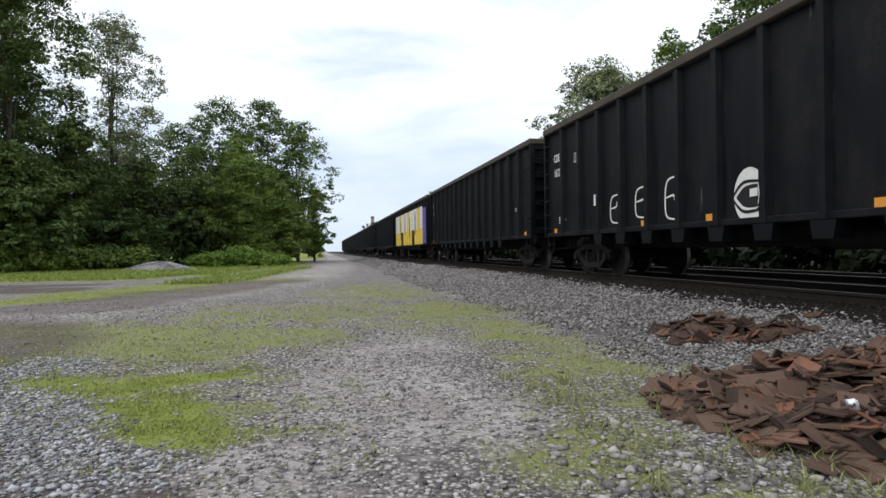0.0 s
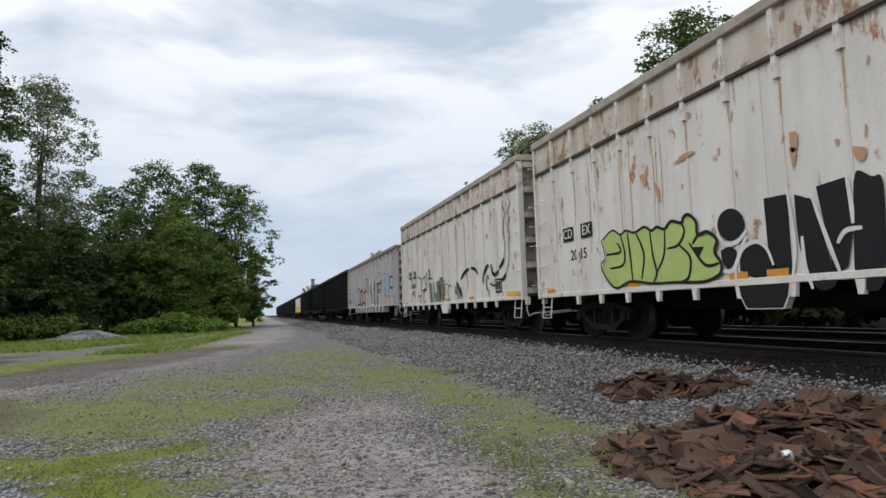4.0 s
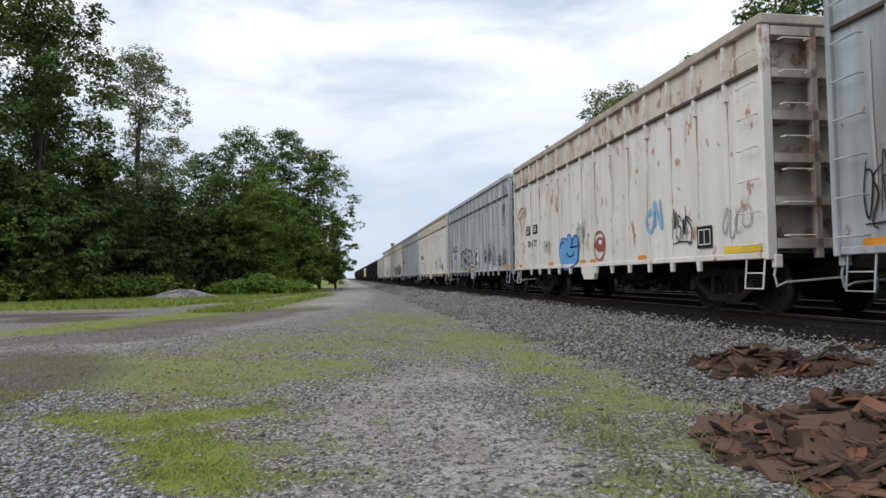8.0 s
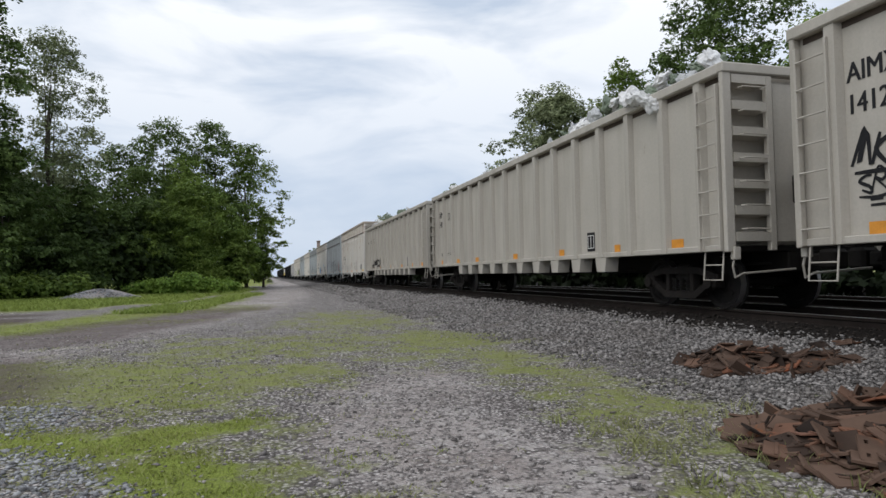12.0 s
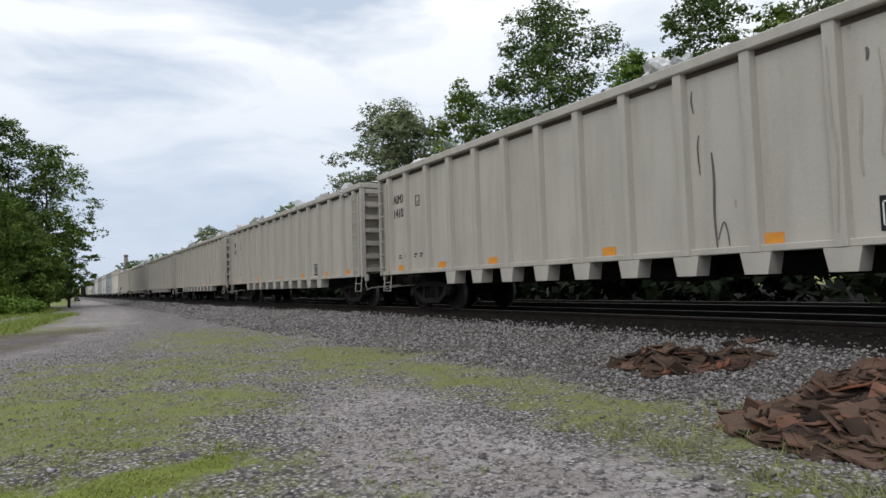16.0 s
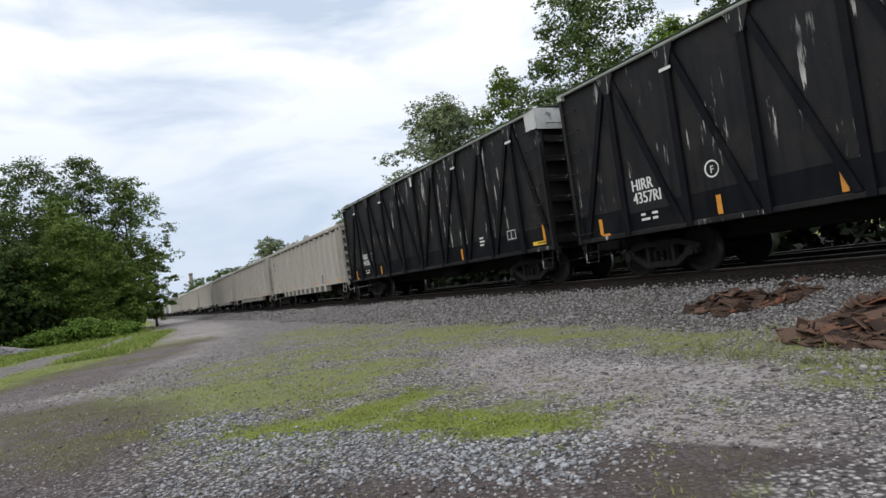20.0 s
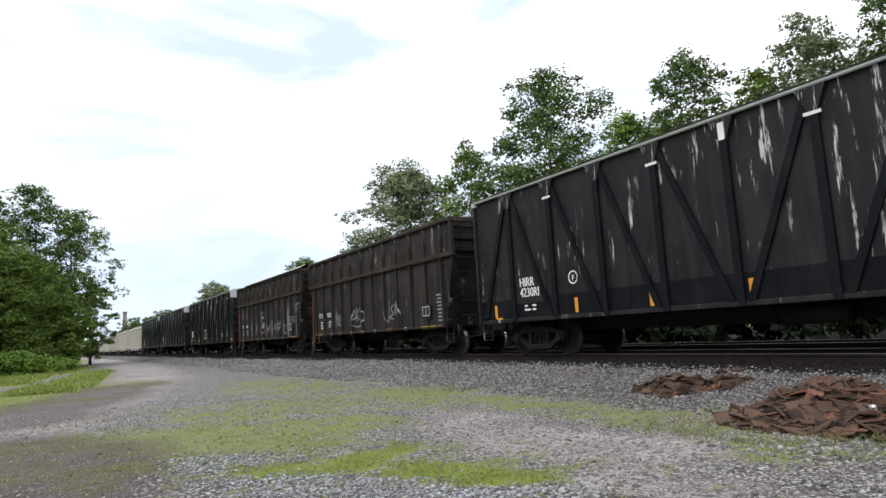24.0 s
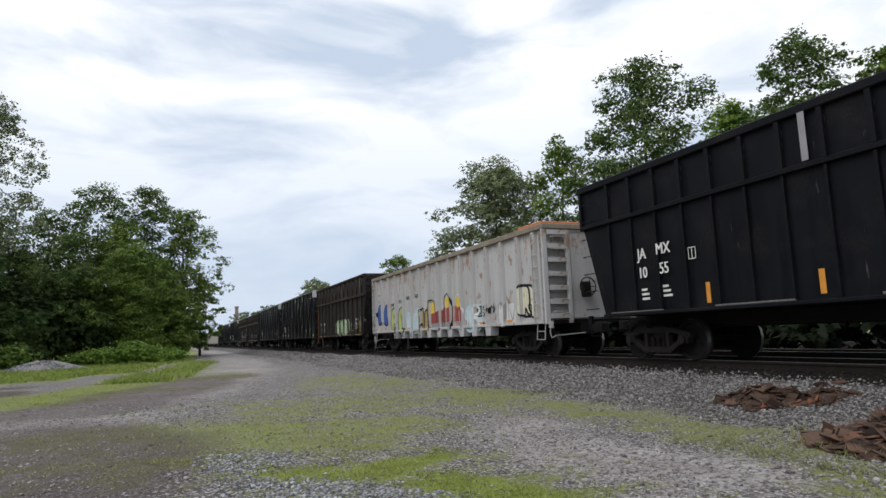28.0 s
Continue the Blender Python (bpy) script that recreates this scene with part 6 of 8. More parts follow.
BAGS = [bag_mesh(1, plain("white_bag", (0.7, 0.7, 0.7), 0.4, 0, 0.2)), bag_mesh(2, plain("green_bag", (0.16, 0.20, 0.14), 0.4, 0, 0.2)), bag_mesh(3, plain("grey_bag", (0.45, 0.46, 0.47), 0.5, 0, 0.2))]


def cover_sheet(car, spec, rise=0.16, end_flap=True, power=2):
    """A pale mesh cover stretched over the top, sagging between its bows."""
    h = spec["length"] / 2
    nx, ny = 9, 45
    wide = HW + max(0.035, spec.get("chord", (0, 0))[1] + 0.02)
    xs, ys = np.linspace(-wide, wide, nx), np.linspace(-h - 0.1, h + 0.1, ny)
    gx, gy = np.meshgrid(xs, ys, indexing="ij")
    z = spec["top"] + 0.028 + rise * (1 - np.abs(gx / wide) ** power).clip(0, 1) * (0.95 + 0.05 * np.cos(gy * 3.6)) + 0.01 * np.sin(gy * 9 + gx * 3)
    idx = np.arange(nx * ny).reshape(nx, ny)
    quads = np.stack([idx[:-1, :-1], idx[1:, :-1], idx[1:, 1:], idx[:-1, 1:]], -1).reshape(-1, 4)
    part("cover_sheet", fast_mesh("cover_sheet", np.stack([gx, gy, z], -1).reshape(-1, 3), quads, TARP_WHITE, True), None, car, "pale green-white mesh cover")
    if end_flap:
        part("cover_flap", Shape().box(-HW - 0.02, HW + 0.02, -h - 0.145, -h - 0.13, spec["top"] - 0.52, spec["top"] + 0.03, 0.004).box(-HW - 0.035, -HW - 0.022, -h - 0.13, -h + 0.36, spec["top"] - 0.50, spec["top"] + 0.03, 0.004), TARP_FLAP, car, "scuffed white end panel of the cover")


TARP_FLAP = car_paint("scuffed_white_panel", (0.62, 0.62, 0.60), (0.25, 0.25, 0.24), (0.1, 0.1, 0.1), 0.55, 0.6)


# front end of each car along the track at the start, its kind and label
TRAIN = [(55.4 + 19.3 * k, COAL, "black gondola railcar with ribbed sides") for k in range(8, 0, -1)]
TRAIN += [
    (55.4, COAL, "black gondola railcar painted yellow and white"), (36.2, COAL, "black gondola railcar with ribbed sides"), (16.8, COAL, "black gondola railcar with white scrawls"), (-2.4, COAL, "black gondola railcar with ribbed sides"),
    (-21.3, UWG, "white gondola railcar covered in graffiti"), (-40.3, CDEX, "tall white gondola railcar with black graffiti"), (-55.4, CDEX, "tall white rusty gondola railcar with lime graffiti"),
    (-70.1, CDEXG, "tall plain grey gondola railcar"), (-85.0, CDEX, "tall white rusty gondola railcar"), (-100.1, CDEXG, "tall grey gondola railcar with black scrawls"),
    (-115.0, CDEX, "tall white rusty gondola railcar with small graffiti"), (-130.4, CDEXG, "tall grey gondola railcar with black and red scrawls"), (-145.5, CDEX, "tall white rust-streaked gondola railcar")]
TRAIN += [(s, AIMX, "beige gondola railcar loaded with refuse") for s in (-160.5, -179.6, -199.0, -218.0, -237.4, -256.8, -275.8, -295.1)]
TRAIN += [(s, HIRR, "scraped black covered gondola railcar with slanted braces") for s in (-314.1, -331.8, -350.8)]
TRAIN += [(-368.8, ITFX, "brown and black gondola railcar with white scrawls"), (-383.3, ITFX, "brown and black gondola railcar with a raised rim")]
TRAIN += [(-397.9, HIRR, "scraped black covered gondola railcar with slanted braces"), (-415.9, HIRR, "scraped black covered gondola railcar with slanted braces")]
TRAIN += [(-433.6, ITFX, "brown and black gondola railcar with green scrawls"), (-448.5, UWG, "white gondola railcar with bright graffiti"), (-468.1, JAMX, "black gondola railcar with white marks")]

CARS, BY_FRONT = [], {}
for front, spec, label in TRAIN:
    car = gondola(label, spec, 0 if front > 40 else 2)
    mid = front - spec["length"] / 2
    car.location = (TX, mid, RZ)
    CARS.append((car, mid))
    BY_FRONT[front] = (car, spec)

# black coal cars
for front in (36.2, 16.8, -2.4):
    car, sp = BY_FRONT[front]
    for d in (0.55, 3.3, 5.4, 7.6, 10.9, 13.2, 17.3):
        panel(car, sp, d, 1.13, 0.20, 0.13, ORANGE)
    lettering(car, sp, "CDEX", 0.74, 3.10, 0.21, WHITE_INK, squeeze=0.72, strong=0.02)
    lettering(car, sp, "16121", 0.74, 2.70, 0.21, WHITE_INK, squeeze=0.72, strong=0.02)
    dashed_box(car, sp, 2.0, 2.95, 0.20, 0.22, WHITE_INK)
    small_print(car, sp, 0.8, 1.5, 3, 2, WHITE_INK)
    small_print(car, sp, 16.2, 2.0, 2, 2, WHITE_INK)
car, sp = BY_FRONT[16.8]
panel(car, sp, 3.15, 1.78, 0.20, 0.26, WHITE_INK, "paper_notice")
for k, (d, z, hh) in enumerate(((4.1, 1.5, 0.62), (5.25, 1.56, 0.62), (6.4, 1.55, 0.78))):
    s = Shape()
    stroke(s, sp, smooth_line([(d + 0.22, z + hh / 2), (d - 0.1, z + hh * 0.42), (d - 0.18, z), (d - 0.12, z - hh * 0.42), (d + 0.22, z - hh / 2)]), 0.045)
    stroke(s, sp, smooth_line([(d - 0.15, z + 0.02), (d + 0.1, z + 0.05), (d + 0.14, z + 0.16 - 0.1 * k)]), 0.04)
    part("graffiti", s, INK_WHITE, car)
field(car, sp, INK_WHITE, [(8.6 + 0.36 * math.cos(a), 1.42 + 0.42 * math.sin(a)) for a in evenly(0.0, 5.76, 12)])
field(car, sp, INK_BLACK, [(8.30, 1.40), (8.52, 1.56), (8.90, 1.54), (8.90, 1.27), (8.52, 1.24)], 0.004)
field(car, sp, INK_WHITE, [(8.62, 1.39), (8.88, 1.40), (8.88, 1.52), (8.62, 1.51)], 0.007, False)
strokes(car, sp, INK_BLACK, 0.05, [[(8.22, 1.42), (8.48, 1.62), (8.92, 1.60)], [(8.22, 1.38), (8.48, 1.18), (8.92, 1.20)]], 0.008)
# yellow car up the train
car, sp = BY_FRONT[55.4]
for k, d in enumerate(evenly(2.2, 15.6, 12)):
    panel(car, sp, d, 1.55, 1.14, 1.0, INK_YELLOW if k % 5 != 3 else INK_BLACK, "graffiti", "", 0.008)
    panel(car, sp, d, 2.75, 1.14, 1.4, INK_WHITE if k % 4 != 2 else INK_YELLOW, "graffiti", "", 0.008)
for d in (16.4, 17.2):
    panel(car, sp, d, 2.2, 0.6, 2.2, INK_PURPLE, "graffiti", "", 0.008)
for d in (5.0, 7.6, 10.2, 13.0):
    panel(car, sp, d, 2.4 + 0.2 * math.sin(d), 0.3, 1.5, INK_BLACK, "graffiti", "", 0.014)

# the two white cars with bright graffiti
car, sp = BY_FRONT[-21.3]
lettering(car, sp, "1072", 0.85, 2.75, 0.20, BLACK_INK, squeeze=0.8)
small_print(car, sp, 0.62, 3.18, 1, 2, BLACK_INK, 0.09)
small_print(car, sp, 2.2, 1.3, 2, 2, INK_GREY)
field(car, sp, INK_GREEN, [(0.27, 2.24), (0.69, 2.09), (0.60, 1.79), (0.32, 1.69)], 0.0)
strokes(car, sp, INK_BLACK, 0.05, [[(0.11, 2.60), (0.29, 2.39), (0.72, 2.35), (0.96, 2.17), (0.69, 2.09), (0.43, 2.18)], [(0.69, 2.09), (0.70, 1.72), (0.54, 1.48), (0.76, 1.35)], [(0.23, 2.40), (0.13, 2.03), (0.37, 1.69), (0.65, 1.29)]], 0.006)
field(car, sp, INK_RED, [(1.27, 2.23), (2.04, 2.31), (2.05, 1.48), (1.50, 1.35), (1.39, 1.60)], 0, False)
field(car, sp, INK_BLUE, [(1.53, 2.22), (2.01, 2.23), (1.98, 1.60), (1.55, 1.55)], 0.003, False)
strokes(car, sp, INK_BLACK, 0.025, [[(1.72, 2.02), (1.86, 2.06), (1.71, 1.94), (1.93, 1.94)], [(1.65, 1.80), (1.88, 1.83), (1.73, 1.69), (1.95, 1.73)]], 0.006)
field(car, sp, INK_RED, [(2.52, 2.13), (2.72, 2.32), (3.07, 2.37), (3.19, 2.29), (3.16, 1.19), (2.86, 1.12), (2.62, 1.22)], 0.0)
field(car, sp, INK_BLUE, [(2.70, 2.08), (2.89, 2.31), (3.14, 2.33), (3.18, 2.09), (3.19, 1.33), (3.40, 1.13), (3.16, 1.18), (3.00, 1.45), (2.89, 1.29), (2.69, 1.30)], 0.003)
strokes(car, sp, INK_WHITE, 0.04, [[(3.02, 2.10), (3.02, 1.76)]], 0.006)
field(car, sp, INK_RED, [(3.45, 2.00), (3.84, 2.23), (4.19, 2.27), (4.38, 2.22), (4.40, 1.46), (4.47, 1.10), (3.75, 1.05)], 0.0)
field(car, sp, INK_BLUE, [(3.71, 1.92), (3.96, 2.17), (4.18, 2.22), (4.36, 2.17), (4.35, 1.47), (4.48, 1.13), (4.12, 1.16), (3.83, 1.22)], 0.003)
strokes(car, sp, INK_WHITE, 0.05, [[(4.10, 1.96), (4.10, 1.70)], [(4.08, 1.54), (4.13, 1.38)]], 0.006)
field(car, sp, INK_BLUE, [(4.60, 1.31), (4.58, 1.21), (4.52, 1.15), (4.46, 1.15), (4.42, 1.22), (4.41, 1.33), (4.44, 1.43), (4.50, 1.49), (4.56, 1.48), (4.60, 1.41)], 0.002)
field(car, sp, INK_GREEN, [(4.84, 2.26), (5.09, 2.27), (5.25, 2.06), (5.42, 1.89), (5.46, 1.52), (5.39, 1.20), (5.19, 1.15), (4.89, 1.28), (4.67, 1.57), (4.64, 1.97)], 0.0)
strokes(car, sp, INK_BLACK, 0.1, [[(5.20, 2.20), (5.02, 2.28), (4.79, 2.16), (4.66, 1.88), (4.68, 1.52), (4.89, 1.24), (5.27, 1.13)]], 0.006)
strokes(car, sp, INK_BLACK, 0.05, [[(5.05, 1.82), (5.25, 1.87), (5.40, 1.67), (5.44, 1.40), (5.37, 1.16)], [(5.21, 1.70), (5.06, 1.46), (4.98, 1.39)], [(5.23, 2.11), (5.43, 2.35)], [(5.25, 1.99), (5.50, 2.01)], [(5.27, 1.86), (5.53, 1.87)], [(5.50, 1.75), (5.46, 1.64)]], 0.006)
field(car, sp, INK_ROSE, [(6.05, 1.96), (6.21, 2.13), (6.50, 2.17), (6.67, 2.12), (6.66, 1.62), (6.59, 1.52), (6.66, 1.20), (6.41, 1.27), (6.29, 1.20), (6.08, 1.19)], 0.0)
strokes(car, sp, INK_BLACK, 0.11, [[(6.05, 1.17), (6.01, 1.60), (6.01, 1.97), (6.20, 2.17), (6.48, 2.22), (6.70, 2.16), (6.69, 1.62), (6.62, 1.50)]], 0.009)
strokes(car, sp, INK_BLACK, 0.07, [[(6.03, 1.18), (6.26, 1.14), (6.64, 1.16)], [(6.45, 2.06), (6.44, 1.70)], [(6.43, 1.42), (6.49, 1.26)]], 0.006)
field(car, sp, INK_ROSE, [(6.88, 1.38), (6.86, 1.32), (6.82, 1.28), (6.76, 1.28), (6.73, 1.33), (6.72, 1.40), (6.74, 1.47), (6.79, 1.50), (6.84, 1.50), (6.87, 1.45)], 0.0)
strokes(car, sp, INK_BLACK, 0.06, [[(6.89, 1.38), (6.87, 1.31), (6.82, 1.26), (6.76, 1.27), (6.72, 1.32), (6.71, 1.40), (6.73, 1.48), (6.78, 1.52), (6.84, 1.51), (6.88, 1.46), (6.89, 1.38), (6.87, 1.31)]], 0.006)
field(car, sp, INK_ROSE, [(7.13, 1.73), (7.42, 2.10), (7.74, 2.15), (7.78, 1.18), (7.16, 1.09)], 0.0)
strokes(car, sp, INK_BLACK, 0.1, [[(7.28, 1.13), (7.04, 1.66), (7.38, 2.12), (7.78, 2.21)]], 0.006)
field(car, sp, INK_GREEN, [(8.11, 2.43), (8.52, 2.75), (8.66, 2.16), (8.35, 1.97)], 0.0)
strokes(car, sp, INK_BLACK, 0.06, [[(8.05, 2.48), (8.22, 2.68), (8.59, 2.82), (8.65, 2.50), (8.32, 2.31)], [(8.10, 2.36), (8.32, 1.95), (8.75, 1.77)], [(8.62, 2.54), (8.73, 2.01)]], 0.006)
field(car, sp, INK_DARK, [(9.37, 2.33), (9.83, 2.50), (10.05, 2.34), (10.09, 2.06), (10.53, 2.06), (10.59, 2.40), (10.81, 2.43), (10.88, 1.28), (10.68, 1.14), (9.92, 1.24), (9.82, 1.53), (9.59, 1.67)], 0.0)
field(car, sp, INK_DARK, [(11.02, 2.38), (11.98, 2.43), (11.94, 1.06), (11.51, 1.08), (11.46, 1.63), (11.37, 1.94), (11.06, 2.02)], 0.0)
strokes(car, sp, INK_WHITE, 0.06, [[(9.59, 1.65), (9.31, 2.28), (9.63, 2.45), (9.83, 2.52), (10.05, 2.34), (10.02, 2.09), (10.48, 2.04), (10.59, 2.43), (10.81, 2.45), (10.88, 1.28)], [(9.59, 1.65), (9.80, 1.22), (10.43, 1.15), (10.67, 1.03), (10.88, 1.22)], [(10.04, 2.06), (10.10, 1.51), (9.90, 1.25)], [(10.48, 2.04), (10.66, 1.47), (10.60, 1.12)]], 0.006)
strokes(car, sp, INK_WHITE, 0.06, [[(10.98, 2.38), (11.00, 2.05), (11.41, 1.95), (11.55, 1.67), (11.44, 1.41), (11.50, 1.02), (11.92, 1.04)], [(10.98, 2.39), (12.02, 2.45)], [(11.79, 2.39), (11.79, 1.81), (11.96, 1.58)]], 0.006)
strokes(car, sp, INK_BLACK, 0.065, [[(12.95, 2.71), (12.77, 2.86), (12.56, 2.72), (12.51, 2.48), (12.34, 2.36), (12.42, 2.12), (12.62, 2.04), (12.75, 2.25), (12.91, 2.41), (13.12, 2.41), (13.01, 2.16), (12.83, 1.93), (12.59, 1.87), (12.72, 1.79), (13.12, 1.74)]], 0.006)
field(car, sp, INK_RED, [(13.35, 2.52), (13.57, 2.66), (13.87, 2.78), (14.25, 2.75), (14.29, 2.39), (14.27, 1.55), (13.91, 1.54), (13.70, 1.47), (13.41, 1.59)], 0.0)
field(car, sp, INK_BLUE, [(13.66, 2.60), (13.99, 2.71), (14.26, 2.69), (14.29, 2.39), (14.27, 1.63), (14.07, 1.61), (14.00, 1.78), (13.87, 1.63), (13.69, 1.70)], 0.003)
strokes(car, sp, INK_RED, 0.07, [[(14.05, 2.52), (14.04, 2.30)], [(13.99, 2.01), (14.00, 1.82)]], 0.006)
strokes(car, sp, INK_RED, 0.06, [[(14.49, 1.80), (14.46, 1.74), (14.42, 1.71), (14.36, 1.72), (14.31, 1.76), (14.30, 1.83), (14.32, 1.89), (14.37, 1.92), (14.43, 1.91), (14.47, 1.87), (14.49, 1.80), (14.46, 1.74)]], 0.006)
field(car, sp, INK_RED, [(14.56, 2.37), (14.75, 2.62), (15.06, 2.72), (15.36, 2.69), (15.48, 2.56), (15.44, 1.57), (15.37, 1.46), (15.03, 1.41), (14.78, 1.45), (14.68, 1.91)], 0.0)
field(car, sp, INK_BLUE, [(14.79, 2.37), (14.89, 2.57), (15.16, 2.65), (15.40, 2.62), (15.45, 2.38), (15.40, 2.10), (15.48, 1.93), (15.44, 1.54), (15.23, 1.53), (14.89, 1.60), (14.81, 1.97)], 0.003)
strokes(car, sp, INK_RED, 0.1, [[(15.13, 2.51), (15.13, 2.28)], [(15.08, 1.92), (15.09, 1.74)]], 0.006)
field(car, sp, INK_GREY, [(15.49, 2.04), (15.66, 2.05), (15.67, 1.76), (15.48, 1.74)], 0.001, False)
strokes(car, sp, INK_BLACK, 0.085, [[(15.95, 2.85), (15.83, 2.76), (15.86, 2.63), (15.78, 2.49), (15.83, 2.26), (15.98, 2.06), (16.13, 1.88), (16.29, 2.00), (16.35, 2.22), (16.28, 2.40), (16.13, 2.47), (16.05, 2.39), (15.98, 2.06)], [(16.31, 2.80), (16.42, 2.63), (16.30, 2.50), (16.13, 2.47)], [(16.34, 2.09), (16.42, 1.92), (16.49, 1.88)]], 0.006)
dashed_box(car, sp, 12.3, 1.42, 0.42, 0.26, WHITE_INK, BLACK_INK)
tag(car, sp, 10.9, 11.3, 1.05, 1.3, INK_BLACK, 3, 0.02, 3)
tag(car, sp, 12.9, 13.3, 1.15, 1.4, INK_BLACK, 4, 0.025, 3)
for d in (0.63, 3.04, 5.35, 7.6, 10.75, 13.0, 15.2, 17.3):
    panel(car, sp, d, 1.10, 0.34, 0.12, ORANGE)
car, sp = BY_FRONT[-448.5]
field(car, sp, INK_NAVY, [(0.62, 2.05), (0.77, 2.36), (1.11, 2.44), (1.32, 2.34), (1.33, 1.65), (1.54, 1.52), (1.49, 1.44), (0.83, 1.42), (0.66, 1.69)], 0.0)
strokes(car, sp, INK_BLACK, 0.085, [[(0.62, 2.05), (0.77, 2.36), (1.11, 2.44), (1.32, 2.34), (1.33, 1.65), (1.54, 1.52), (1.49, 1.44), (0.83, 1.42), (0.66, 1.69), (0.62, 2.05)]], 0.006)
strokes(car, sp, INK_BLACK, 0.07, [[(1.05, 2.21), (1.07, 1.95)]], 0.006)
field(car, sp, INK_NAVY, [(1.71, 2.09), (1.92, 2.33), (2.22, 2.38), (2.41, 2.29), (2.45, 1.77), (2.63, 1.55), (2.56, 1.39), (1.75, 1.41)], 0.0)
strokes(car, sp, INK_BLACK, 0.085, [[(1.71, 2.09), (1.92, 2.33), (2.22, 2.38), (2.41, 2.29), (2.45, 1.77), (2.63, 1.55), (2.56, 1.39), (1.75, 1.41), (1.71, 2.09)]], 0.006)
strokes(car, sp, INK_BLACK, 0.07, [[(2.14, 2.15), (2.16, 1.93)]], 0.006)
field(car, sp, INK_LIME, [(2.86, 1.57), (2.96, 2.02), (3.25, 2.16), (3.53, 2.08), (3.55, 1.56), (3.73, 1.14), (3.66, 0.96), (3.35, 1.15), (3.13, 1.00), (2.94, 1.02)], 0.0)
strokes(car, sp, INK_BLACK, 0.085, [[(2.86, 1.57), (2.96, 2.02), (3.25, 2.16), (3.53, 2.08), (3.55, 1.56), (3.73, 1.14), (3.66, 0.96), (3.35, 1.15), (3.13, 1.00), (2.94, 1.02), (2.86, 1.57)]], 0.006)
strokes(car, sp, INK_BLACK, 0.07, [[(3.27, 1.91), (3.28, 1.68)]], 0.006)
field(car, sp, INK_LIME, [(3.96, 1.60), (4.09, 1.99), (4.40, 2.14), (4.63, 2.07), (4.71, 1.49), (4.76, 1.18), (4.93, 1.10), (4.89, 0.94), (4.14, 0.95)], 0.0)
strokes(car, sp, INK_BLACK, 0.085, [[(3.96, 1.60), (4.09, 1.99), (4.40, 2.14), (4.63, 2.07), (4.71, 1.49), (4.76, 1.18), (4.93, 1.10), (4.89, 0.94), (4.14, 0.95), (3.96, 1.60)]], 0.006)
strokes(car, sp, INK_BLACK, 0.07, [[(4.39, 1.87), (4.40, 1.61)]], 0.006)
field(car, sp, INK_ICE, [(5.14, 1.47), (5.26, 1.89), (5.57, 1.88), (5.88, 2.01), (5.96, 1.68), (6.32, 1.85), (6.81, 1.98), (6.75, 0.93), (5.54, 0.96), (5.22, 1.09)], 0.0)
strokes(car, sp, INK_WHITE, 0.08, [[(5.37, 1.76), (5.64, 1.80), (5.56, 1.50), (5.31, 1.46), (5.71, 1.31), (5.62, 1.08)], [(5.95, 1.83), (5.89, 1.07)], [(6.09, 1.41), (6.53, 1.78), (6.38, 1.39), (6.65, 1.02)]], 0.006)
field(car, sp, INK_OCHRE, [(6.86, 0.89), (6.92, 1.75), (7.13, 1.87), (7.40, 1.90), (7.44, 1.54), (7.61, 1.82), (7.90, 1.86), (8.08, 1.89), (8.16, 1.49), (8.21, 1.00), (7.91, 0.91), (7.78, 1.37), (7.64, 0.91)], 0.0)
strokes(car, sp, INK_BLACK, 0.075, [[(6.86, 0.89), (6.92, 1.75), (7.13, 1.87), (7.40, 1.90), (7.41, 0.92)], [(7.12, 1.67), (7.13, 1.35)], [(7.47, 0.92), (7.54, 1.69), (7.71, 1.85), (7.90, 1.81), (7.96, 1.30), (8.06, 1.88), (8.17, 1.83), (8.21, 1.00)], [(7.05, 0.92), (7.19, 1.29), (7.29, 0.92)]], 0.006)
field(car, sp, INK_GREY, [(8.28, 1.32), (11.65, 1.32), (11.73, 0.97), (8.77, 0.95), (8.40, 1.01)], 0.0)
field(car, sp, INK_RED, [(8.24, 1.69), (9.54, 1.77), (9.85, 1.91), (11.60, 1.82), (11.71, 1.26), (10.20, 1.27), (8.31, 1.25)], 0.002, False)
field(car, sp, INK_YELLOW, [(8.23, 2.16), (8.67, 2.14), (8.71, 1.70), (8.24, 1.66)], 0.004, False)
field(car, sp, INK_YELLOW, [(9.81, 2.24), (10.50, 2.22), (10.56, 1.83), (9.85, 1.82)], 0.004, False)
field(car, sp, INK_YELLOW, [(10.92, 2.17), (11.46, 2.22), (11.56, 1.81), (10.98, 1.81)], 0.004, False)
strokes(car, sp, INK_BLACK, 0.055, [[(8.71, 1.77), (8.67, 2.15), (8.23, 2.16), (8.27, 1.13), (8.77, 0.95), (9.42, 1.01), (9.62, 1.72)], [(9.75, 0.97), (9.81, 2.26), (10.50, 2.24), (10.54, 0.98)], [(8.86, 1.69), (8.93, 1.27)]], 0.008)
strokes(car, sp, INK_WHITE, 0.05, [[(9.89, 0.97), (9.94, 2.18)], [(10.67, 0.98), (10.69, 1.95)], [(10.79, 0.97), (10.89, 2.16), (11.48, 2.23), (11.60, 1.80), (11.73, 1.09), (11.18, 0.93), (10.84, 1.00)], [(11.21, 1.66), (11.24, 1.22)], [(9.10, 1.64), (9.14, 1.26)]], 0.009)
